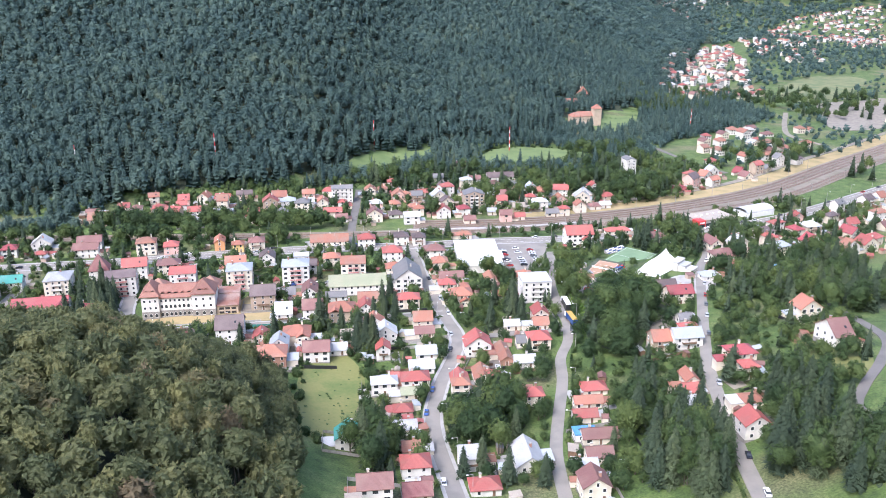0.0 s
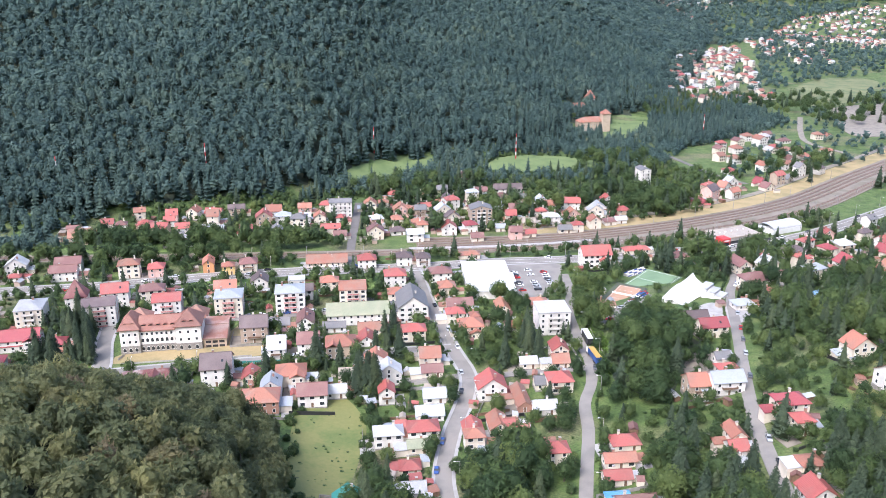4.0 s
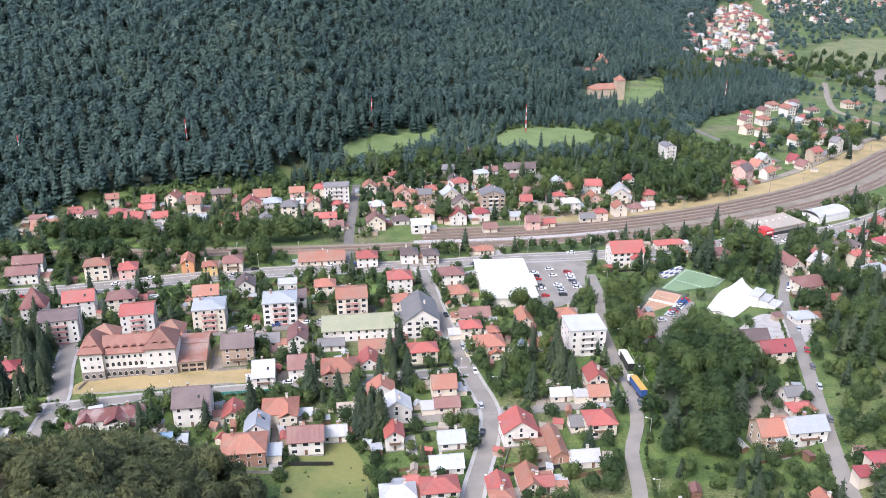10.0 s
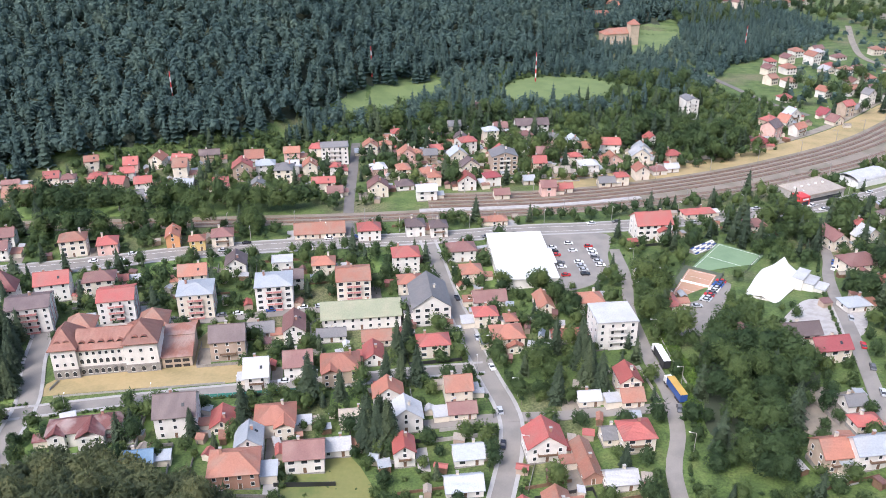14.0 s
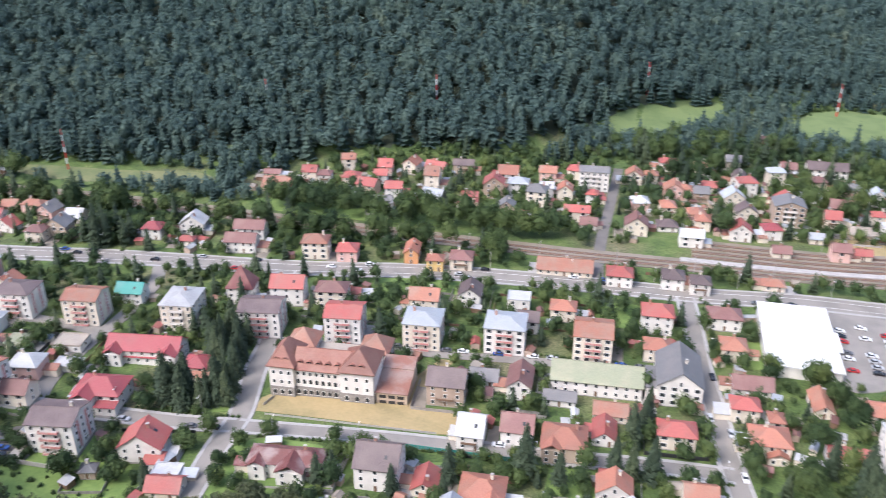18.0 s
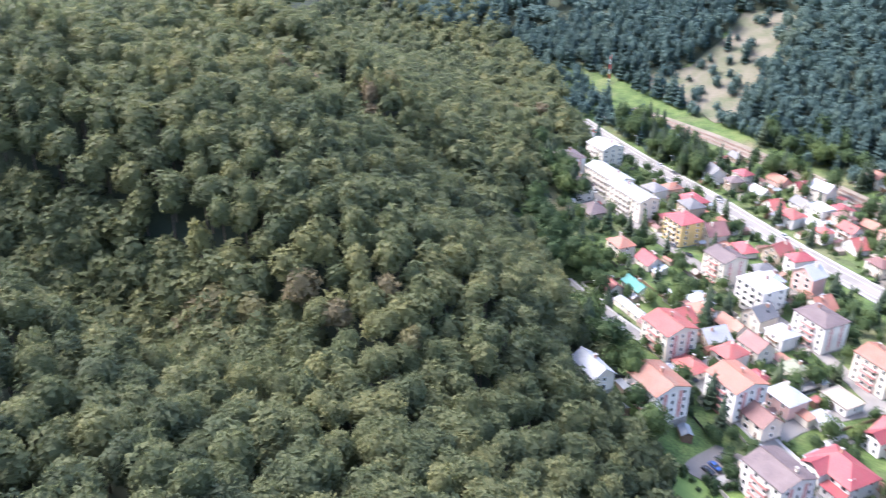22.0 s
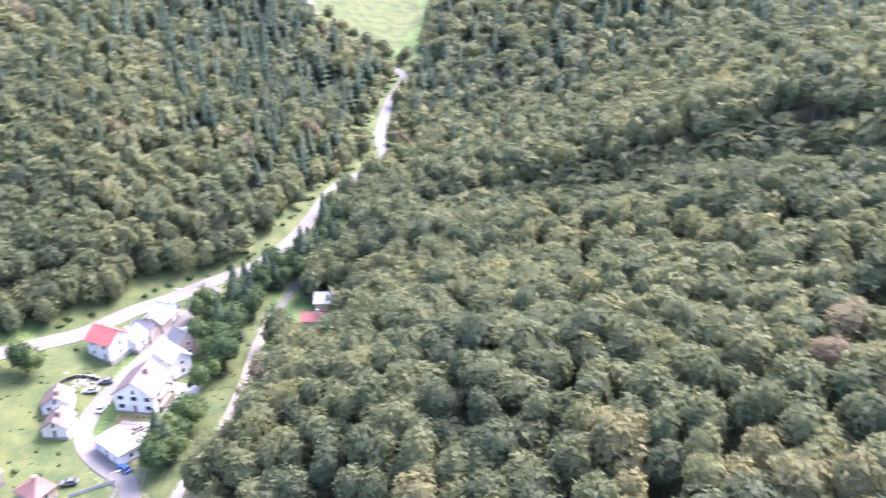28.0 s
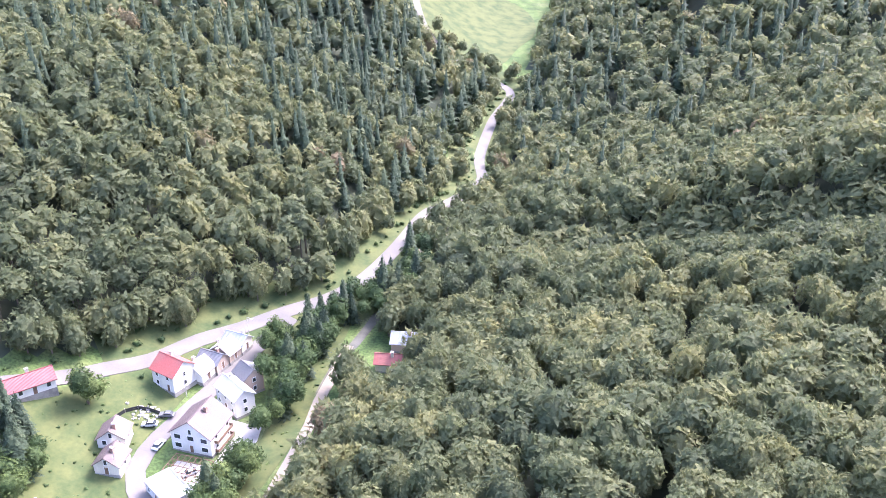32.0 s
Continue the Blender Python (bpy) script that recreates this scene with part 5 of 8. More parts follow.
# sheds, paved yards and plot fences round the houses
clutter = random.Random(19)
sheds, yards, fences, own_sheds = Shape(), Shape(), Shape(), 0
SHED_MATS = [WALLS["cream"], WALLS["wood"], TIMBER, ROOFS["rust"], ROOFS["pale"], ROOFS["steel"], ROOFS["brown"], ROOFS["red"], ROOFS["tan"]]
for x, y, r in list(taken):
    if not (-480 < x < 340 and 200 < y < 720):
        continue
    for _ in range(3):
        a, far = clutter.uniform(0, 6.28), r + clutter.uniform(2.2, 6.0)
        u, v = x + far * math.cos(a), y + far * math.sin(a)
        if inside(u, v, [(-66, 350), (-48, 362), (-31, 338), (-31, 300), (-46, 268), (-62, 290)]) or inside(u, v, [(-160, 384), (-84, 390), (-86, 428), (-160, 404)]):
            continue
        if near_road(u, v, 1.8) or any(math.hypot(u - p, v - s) < g + 1.9 for p, s, g in taken):
            continue
        w, d, z, turn = clutter.uniform(2.4, 5.0), clutter.uniform(2.0, 3.6), clutter.uniform(2.0, 2.6), clutter.choice((0, 90)) + clutter.uniform(-14, 22)
        m = pose(u, v, float(ground(u, v)), 0, 0, turn)
        body = Shape().box(-w / 2, -d / 2, -1.5, w / 2, d / 2, z)
        roof = roof_shape("gable", w, d, d * 0.28, z, 0.2, 0.1) if clutter.random() < 0.5 else Shape().slab([(-w / 2 - 0.2, -d / 2 - 0.2, z + 0.1), (w / 2 + 0.2, -d / 2 - 0.2, z + 0.1), (w / 2 + 0.2, d / 2 + 0.2, z + 0.6), (-w / 2 - 0.2, d / 2 + 0.2, z + 0.6)], 0.12)
        wall_pick, roof_pick = clutter.randrange(3), 3 + clutter.randrange(6)
        if -150 < u < 130 and v < 425 and own_sheds < 140:
            own_sheds += 1
            shed = new("garden_shed", body.mesh("garden_shed", SHED_MATS[wall_pick]))
            shed.matrix_basis = m
            tagged(shed, "small %s garden shed with a %s roof" % (("cream plastered", "weathered wooden", "dark timber")[wall_pick], ("rusty tiled", "pale metal", "grey-blue metal", "brown metal", "red metal", "tan tiled")[roof_pick - 3]), "shed", "sheds in the gardens")
            piece("roof", roof.mesh("roof", SHED_MATS[roof_pick]), shed)
        else:
            sheds.add([m @ Vector(p) for p in body.v], body.f, wall_pick)
            sheds.add([m @ Vector(p) for p in roof.v], roof.f, roof_pick)
        taken.append((u, v, max(w, d) / 2))
tagged(new("garden_sheds", sheds.mesh("garden_sheds", SHED_MATS)), "small sheds with rusty and pale roofs in the gardens", "sheds", kind="stuff")
for rows in DISTRICTS.values():
    for x, y, turn, w, d, floors, words in rows:
        if not 200 < y < 720:
            continue
        m = pose(x, y, 0, 0, 0, turn)

        def on_land(u, v, lift):
            p = m @ Vector((u, v, 0))
            return p.x, p.y, float(ground(p.x, p.y)) + lift

        if clutter.random() < 0.6:
            c, s, e = clutter.choice((-1, 1)) * (w / 2 + 2.2), clutter.uniform(1.8, 3.0), clutter.uniform(0.4, 0.7) * d
            if not near_road(*on_land(c, 0, 0)[:2], 2.5):
                yards.slab([on_land(c - s, -e - 2, 0.17), on_land(c + s, -e - 2, 0.17), on_land(c + s, e, 0.17), on_land(c - s, e, 0.17)], 0.6, clutter.randrange(3))
        a, b = w / 2 + clutter.uniform(2.5, 6), d / 2 + clutter.uniform(3, 7)
        ring, mat, h = [(-a, -b), (a, -b), (a, b), (-a, b)], clutter.randrange(4), clutter.uniform(1.0, 1.7)
        for (u0, v0), (u1, v1) in zip(ring, ring[1:] + ring[:1]):
            stakes = [m @ Vector((u0 + (u1 - u0) * k / 6, v0 + (v1 - v0) * k / 6, 0)) for k in range(7)]
            if clutter.random() < 0.25 or any(near_road(p.x, p.y, 0.9) for p in stakes) or any(math.hypot(p.x - g, p.y - k) < r * 0.8 for p in stakes for g, k, r in taken):
                continue
            n = Vector((v0 - v1, u1 - u0, 0)).normalized() * 0.06
            foot_ring = [on_land(u0 + n.x, v0 + n.y, -0.4), on_land(u1 + n.x, v1 + n.y, -0.4), on_land(u1 - n.x, v1 - n.y, -0.4), on_land(u0 - n.x, v0 - n.y, -0.4)]
            fences.slab([(g[0], g[1], g[2] + h + 0.4) for g in foot_ring], h, mat)
tagged(new("paved_yards", yards.mesh("paved_yards", [CONCRETE, GRAVEL, PAVING])), "pale paved yards and driveways beside the houses", "yards", kind="stuff")
tagged(new("garden_fences", fences.mesh("garden_fences", [CONCRETE, TIMBER, STONE, PAINT_DARK])), "low concrete and timber fences round the gardens", "fences", kind="stuff")


# ---- the old school ----
def old_school():
    ob = thing("old_school", -136, 409.5, 8, None, "long white three-storey school with stone base and rusty tiled roofs", "school")
    main = Shape().box(-18, -6, 4.2, 18, 6, 11.6).box(-18.15, -6.15, -3, 18.15, 6.15, 4.2, 1)
    piece("wall", main.mesh("wall", [WALLS["white"], STONE]), ob)
    piece("roof", roof_shape("gable", 20, 12, 4.6, 11.6, 0.7, 0.3).mesh("roof", ROOFS["umber"]), ob, label="long rusty tiled roof with eyelid dormers")
    eye = Shape()
    arc = [math.pi * k / 6 for k in range(7)]
    ring = []
    for q in arc:
        c, s = -math.cos(q), math.sin(q)
        ring += [(1.3 * c, 0, 1.15 * s), (1.16 * c, 0, 1.01 * s), (1.3 * c, 2.2, 1.15 * s), (1.16 * c, 2.2, 1.01 * s)]
    faces = []
    for k in range(6):
        o, n = 4 * k, 4 * k + 4
        faces += [(o, n, n + 2, o + 2), (o + 1, o + 3, n + 3, n + 1), (o, o + 1, n + 1, n), (o + 2, n + 2, n + 3, o + 3)]
    eye.add(ring, faces, 0)
    eye.add([(-1.1 * math.cos(q), 0.3, 0.95 * math.sin(q) - 0.05) for q in arc], [tuple(range(7))], 1)
    eye = eye.mesh("dormer", [ROOFS["umber"], PAINT_DARK])
    for cx, w in ((-14.5, 8.6), (12.0, 11.5)):
        t = Shape().box(cx - w / 2, -7.2, 4.2, cx + w / 2, 6.6, 13.4).box(cx - w / 2 - 0.15, -7.35, -3, cx + w / 2 + 0.15, 6.7, 4.2, 1)
        tower = piece("tower", t.mesh("tower", [WALLS["white"], STONE]), ob, label="white corner tower on a stone base")
        r = roof_shape("hip", w, 13.8, 5.4, 13.4, 0.8, 0.3)
        piece("tower_roof", r.mesh("tower_roof", ROOFS["umber"]), tower, pose(cx, -0.3, 0), "steep rusty tiled roof")
        for u in (-1.6, 1.6):
            piece("dormer", eye, tower, pose(cx + u, -6.4, 14.35))
        for k in range(3):
            for f, z in enumerate((1.3, 5.6, 9.3)):
                piece("window", WINDOW if f else ARCH, tower, pose(cx - w / 3.2 + k * w / 3.2, -7.2 - (0.15 if f == 0 else 0), z))
    for k in range(8):
        u = -9 + k * 2.2
        piece("window", ARCH, ob, pose(u, -6.15, 1.2))
        piece("window", ARCH, ob, pose(u, -6.0, 5.4))
        piece("window", WINDOW, ob, pose(u, -6.0, 8.9))
    for k in range(5):
        piece("dormer", eye, ob, pose(-8.3 + k * 3.3, -4.9, 12.75))
    for k, (cx, cy) in enumerate(((-14, 17), (13, 17))):
        wing = piece("rear_wing", Shape().box(-5, -5, -3, 5, 5, 9.0).mesh("rear_wing", WALLS["white"]), ob, pose(cx, cy, 0))
        piece("wing_roof", roof_shape("pyramid", 10, 10, 4.6, 9.0, 0.8).mesh("wing_roof", ROOFS["rust"]), wing, label="pointed rusty tiled roof")
    piece("gallery", Shape().box(-9, 14, -3, 8, 19, 5.2).slab([(-9.4, 13.5, 5.6), (8.4, 13.5, 5.6), (8.4, 19.5, 6.2), (-9.4, 19.5, 6.2)], 0.3, 1).mesh("gallery", [WALLS["white"], ROOFS["tan"]]), ob)
    ruin = Shape().box(18.2, -6, -3, 29, 5, 5.0).box(18.2, 5, -3, 29, 11, 7.4)
    for k in range(3):
        ruin.box(19.4 + k * 3.1, -6.1, 0.6, 21.8 + k * 3.1, -5.9, 1.9, 1).box(19.4 + k * 3.1, -6.1, 2.9, 21.8 + k * 3.1, -5.9, 4.1, 1)
    wing = piece("side_wing", ruin.mesh("side_wing", [WALLS["tan"], PAINT_DARK]), ob, label="bare unplastered side wing")
    piece("side_roof", Shape().slab([(17.9, -6.5, 5.3), (29.4, -6.5, 5.3), (29.4, 5, 7.4), (17.9, 5, 7.4)], 0.25).slab([(17.9, 5, 7.7), (29.4, 5, 7.7), (29.4, 11.5, 9.0), (17.9, 11.5, 9.0)], 0.25).mesh("side_roof", ROOFS["ruined"]), wing, label="patched pale tiled roof")
    taken.append((-136, 412, 20))
    taken.append((-116, 412, 12))
    taken.append((-152, 412, 12))


def arch_mesh():
    s = Shape().box(-0.6, -0.05, 0, 0.6, 0.05, 1.3, 1)
    a = [math.pi * k / 6 for k in range(7)]
    s.add([(0.6 * math.cos(q), -0.06, 1.3 + 0.6 * math.sin(q)) for q in a], [tuple(reversed(range(7)))], 1)
    for k in range(6):
        s.slab([(0.6 * math.cos(a[k]), -0.1, 1.3 + 0.6 * math.sin(a[k])), (0.78 * math.cos(a[k]), -0.1, 1.3 + 0.78 * math.sin(a[k])), (0.78 * math.cos(a[k + 1]), -0.1, 1.3 + 0.78 * math.sin(a[k + 1])), (0.6 * math.cos(a[k + 1]), -0.1, 1.3 + 0.6 * math.sin(a[k + 1]))], 0.02)
    s.box(-0.78, -0.1, -0.15, 0.78, 0.05, 0)
    return s.mesh("arched_window", [PAINT_WHITE, GLASS])


ARCH = arch_mesh()
old_school()


# ---- supermarket, store, sports hall, castle ----
def market():
    ob = thing("supermarket", 21, 487, 4, None, "large flat white-roofed supermarket hall beside a car park", "supermarket")
    piece("wall", Shape().box(-12.5, -23, -2, 12.5, 22, 5.4).mesh("wall", WALLS["white"]), ob)
    piece("roof", Shape().box(-13, -23.5, 5.4, 13, 22.5, 5.95).mesh("roof", PAINT_WHITE), ob, label="flat whitish membrane roof")
    for k in range(5):
        piece("shop_window", Shape().box(-0.05, -1.6, 0.4, 0.08, 1.6, 3.2).mesh("shop_window", GLASS), ob, pose(12.5, -14 + 7 * k, 0))
    piece("canopy", Shape().box(12.5, -6, 3.6, 15.5, 8, 3.9).mesh("canopy", PAINT_WHITE), ob)
    taken.append((21, 500, 15))
    taken.append((21, 475, 15))


def red_store():
    x, y = STORE
    ob = thing("roadside_store", x, y, 24, None, "low grey flat-roofed store with a bright red entrance box", "store")
    piece("wall", Shape().box(-14, -9, -2, 16, 9, 4.6).mesh("wall", CONCRETE), ob)
    piece("roof", Shape().box(-14.4, -9.4, 4.6, 16.4, 9.4, 5.0).box(-14.4, -9.4, 5.0, 16.4, -9.0, 5.4).box(-14.4, 9.0, 5.0, 16.4, 9.4, 5.4).mesh("roof", ROOFS["tan"]), ob, label="flat grey felt roof with vents")
    for k in range(5):
        piece("roof_vent", Shape().box(-0.5, -0.5, 5, 0.5, 0.5, 5.7).mesh("roof_vent", PAINT_WHITE), ob, pose(-9 + 5 * k, 2, 0))
    piece("entrance_box", Shape().box(-17, -11, 0, -11, -4, 5.8).box(-16.2, -11.1, 0.2, -11.8, -10.9, 3.2, 1).box(-16, -11.12, 3.9, -12, -11, 4.8, 2).mesh("entrance_box", [PAINT_RED, GLASS, PAINT_WHITE]), ob, label="bright red entrance box")
    piece("shop_window", Shape().box(-10, -9.1, 0.4, 14, -8.9, 2.8).mesh("shop_window", GLASS), ob)
    taken.append((x, y, 19))
    shed = thing("arched_shed", x + 40, y + 22, 26, None, "white shed with a rounded roof beside the road", "shed")
    arc = [(-7 * math.cos(math.pi * k / 8), 3.6 + 3 * math.sin(math.pi * k / 8)) for k in range(9)]
    arc += [(y0 * 0.97, z0 - 0.2) for y0, z0 in reversed(arc)]
    m = len(arc)
    s = Shape().add([(x0, y0, z0) for x0 in (-13, 13) for y0, z0 in arc], [(k, (k + 1) % m, (k + 1) % m + m, k + m) for k in range(m)] + [(k, m - 1 - k, m - 2 - k, k + 1)[::-1] for k in range(8)] + [(k + m, 2 * m - 1 - k, 2 * m - 2 - k, k + 1 + m) for k in range(8)])
    piece("roof", s.mesh("roof", ROOFS["pale"]), shed)
    e = Shape().box(-13, -7, -2, 13, 7, 3.7)
    for x0 in (-12.9, 12.6):
        e.slab([(x0, -7, 3.7), (x0 + 0.3, -7, 3.7), (x0 + 0.3, 7, 3.7), (x0, 7, 3.7)], 0.3)
    piece("wall", e.mesh("wall", PAINT_WHITE), shed)
    taken.append((x + 40, y + 22, 15))


def sports_hall():
    ob = thing("sports_hall", 122, 452, 52, None, "white sports hall with a peaked tent-like roof", "sports hall")
    ob.matrix_basis = ob.matrix_basis @ Matrix.Diagonal((0.86, 0.86, 0.86, 1))
    ridge = [(-19, 2.0), (-10, 4.4), (0, 6.6), (10, 10.2), (13, 6.0), (18, 3.6)]
    half = (7.5, 8.2, 9.2, 9.4, 8.6, 7.0)
    v = []
    for (x0, z0), a in zip(ridge, half):
        v += [(x0, u * a, 2.0 + z0 * k) for u, k in ((-1, 0.02), (-0.75, 0.18), (-0.4, 0.52), (0, 1.0), (0.4, 0.52), (0.75, 0.18), (1, 0.02))]
    n = len(v)
    v += [(q[0], q[1], q[2] - 0.35) for q in v]
    f = [(r * 7 + k, (r + 1) * 7 + k, (r + 1) * 7 + k + 1, r * 7 + k + 1) for r in range(5) for k in range(6)]
    f += [tuple(q + n for q in reversed(g)) for g in f]
    rim = [k for k in range(7)] + [r * 7 + 6 for r in range(1, 6)] + [35 + k for k in range(5, -1, -1)] + [r * 7 for r in range(4, 0, -1)]
    f += [(p, q, q + n, p + n) for p, q in zip(rim, rim[1:] + rim[:1])]
    s = Shape().add(v, f)
    piece("roof", s.mesh("roof", PAINT_WHITE), ob, label="peaked white membrane roof")
    piece("wall", Shape().box(-18.5, -7.0, -3, 17.5, 7.0, 2.3).mesh("wall", WALLS["white"]), ob)
    for k in range(3):
        w = 6 - k
        piece("annex", Shape().box(-w, -2.5, -2, w, 2.5, 6.5 - 1.6 * k).box(-w - 0.2, -2.7, 6.5 - 1.6 * k, w + 0.2, 2.7, 6.9 - 1.6 * k, 1).mesh("annex", [WALLS["white"], ROOFS["pale"]]), ob, pose(8, -9.6 - 4.9 * k, 0))
        for j in range(3):
            piece("window", WIDE_WINDOW, ob, pose(8 - 3 + 3 * j, -12.1 - 4.9 * k, 3.0 - 1.2 * k))
    taken.append((118, 447, 14))
    taken.append((132, 460, 16))


def castle():
    ob = thing("castle", 168, 996, 15, None, "brown stone castle with a square tower and rust roofs", "castle")
    piece("wall", Shape().box(-20, -7, -4, 14, 7, 11).mesh("wall", WALLS["tan"]), ob)
    piece("roof", roof_shape("hip", 34, 14, 4.5, 11).mesh("roof", ROOFS["rust"]), ob, pose(-3, 0, 0))
    tower = piece("tower", Shape().box(-4.5, -4.5, -4, 4.5, 4.5, 20).mesh("tower", WALLS["tan"]), ob, pose(10, -6, 0))
    piece("tower_roof", roof_shape("pyramid", 9, 9, 4.5, 20).mesh("tower_roof", ROOFS["orange"]), tower, label="pointed orange roof")
    for k in range(8):
        for z in (2.5, 6.5):
            piece("window", TALL_WINDOW, ob, pose(-18 + k * 3.0, -7, z))
    taken.append((168, 996, 24))


market()
red_store()
sports_hall()
castle()


# ---- courts ----
def court(name, centre, turn, w, d, mat, label, line):
    ob = thing(name, *centre, turn, None, label, "sports court")
    z = 0.5
    piece("surface", Shape().box(-w / 2, -d / 2, -2, w / 2, d / 2, z).mesh("surface", mat), ob)
    for x0, y0, x1, y1 in line:
        piece("painted_line", Shape().box(x0, y0, z, x1, y1, z + 0.02).mesh("painted_line", PAINT_WHITE), ob)
    mesh_fence = Shape()
    for k in range(int(w / 3) + 1):
        for y in (-d / 2, d / 2):
            mesh_fence.box(-w / 2 + 3 * k - 0.04, y - 0.04, z, -w / 2 + 3 * k + 0.04, y + 0.04, z + 2.6)
    for y in (-d / 2, d / 2):
        for h in (0.9, 1.7, 2.55):
            mesh_fence.box(-w / 2, y - 0.03, z + h, w / 2, y + 0.03, z + h + 0.05)
    piece("fence", mesh_fence.mesh("fence", PAINT_DARK), ob)
    taken.append((*centre, w / 2 + 1))
    return ob


court("football_court", (112, 480), 52, 32, 21, TURF, "small green football court with white lines", [(-15, -9.5, 15, -9.35), (-15, 9.35, 15, 9.5), (-15, -9.5, -14.85, 9.5), (14.85, -9.5, 15, 9.5), (-0.08, -9.5, 0.08, 9.5)])
tennis = court("tennis_court", (91, 457), 60, 31, 17, TURF_DARK, "worn clay tennis court with a net", [(-11.9, -5.5, 11.9, -5.4), (-11.9, 5.4, 11.9, 5.5), (-11.9, -5.5, -11.8, 5.5), (11.8, -5.5, 11.9, 5.5), (-6.4, -4.1, -6.3, 4.1), (6.3, -4.1, 6.4, 4.1)])
piece("clay", Shape().box(-12.8, -6.0, 0.5, 12.8, 6.0, 0.515).mesh("clay", CLAY), tennis, label="worn clay surface")
piece("net", Shape().box(-0.06, -6, 0.5, 0.06, 6, 1.5).mesh("net", PAINT_WHITE), tennis)


stand_ob = thing("spectator_stand", 107.5, 495.5, 35, None, "low spectator stand with rows of white and blue seats", "stand")
for k in range(4):
    piece("step", Shape().box(-8, -0.5, -1, 8, 0.5, 0.5 + 0.45 * k).mesh("step", CONCRETE), stand_ob, pose(0, k * 1.0, 0))
    for j in range(6):
        piece("seat_row", Shape().box(-1.15, -0.3, 0, 1.15, 0.3, 0.3).mesh("seat_row", PAINT_WHITE if (j + k) % 3 else CAR_PAINT["blue"]), stand_ob, pose(-6.6 + 2.64 * j, k * 1.0, 0.5 + 0.45 * k))
taken.append((107.5, 495.5, 7))


# ---- masts, poles, lamps ----
def mast(x, y, height=24.0):
    ob = thing("signal_mast", x, y, 0, None, "tall slim mast with red and white bands", "mast", "masts at the forest edge")
    n = 7
    for k in range(n):
        r0, r1 = 0.75 - 0.4 * k / n, 0.75 - 0.4 * (k + 1) / n
        s = Shape().prism(0, 0, height * k / n, height * (k + 1) / n, r0 * 0.8, r1 * 0.8, 4)
        piece("band", s.mesh("band", PAINT_RED if k % 2 == 0 else PAINT_WHITE), ob, label="red painted band" if k % 2 == 0 else "white painted band")


for x, y in ((-366, 557), (-284, 645), (-187, 687), (-66, 806), (66, 834), (282, 964), (-600, 470)):
    mast(x, y)


POLE = Shape().prism(0, 0, 0, 8.2, 0.16, 0.1, 8).box(-0.06, -3.4, 7.0, 0.06, 0, 7.12).box(-0.05, -3.4, 6.2, 0.05, -3.3, 7.0).mesh("pole", CONCRETE)
LAMP_POLE = Shape().prism(0, 0, 0, 8.0, 0.12, 0.07, 8).box(-0.05, -1.6, 7.9, 0.05, 0, 8.0).mesh("pole", CONCRETE)
LAMP_HEAD = Shape().box(-0.15, -2.2, 7.85, 0.15, -1.5, 8.05).mesh("lamp_head", PAINT_WHITE)


def along(pts, gap, offset):
    """Places and headings at even gaps along a line."""
    c = line_points(pts, 1.0)
    n = normals(c)
    length = np.r_[0, np.cumsum(np.linalg.norm(np.diff(c, axis=0), axis=1))]
    for s in np.arange(gap / 2, length[-1], gap):
        k = int(np.searchsorted(length, s))
        p = c[k] + n[k] * offset
        yield p[0], p[1], math.degrees(math.atan2(-n[k][0], n[k][1]))


for x, y, a in [q for q in along(RAILWAY[4:14], 34, -7.5)] + [q for q in along(YARD[:6], 40, 27)]:
    ob = thing("catenary_mast", x, y, a + 180, None, "grey concrete mast carrying the railway wires", "mast", "masts along the railway")
    piece("pole", POLE, ob)
for pts, gap, off in ((MAIN, 36, 8.8), (STREET_A, 30, 5.6), (STREET_E, 28, -5.2), (STREET_H, 30, 5.2), (STREET_B, 34, 5.0), (VALLEY_STREET, 30, 4.0)):
    for x, y, a in along(pts, gap, off):
        ob = thing("street_lamp", x, y, a if off > 0 else a + 180, None, "grey street lamp on a tall concrete pole", "street lamp", "lamps along the streets")
        piece("pole", LAMP_POLE, ob)
        piece("lamp_head", LAMP_HEAD, ob)


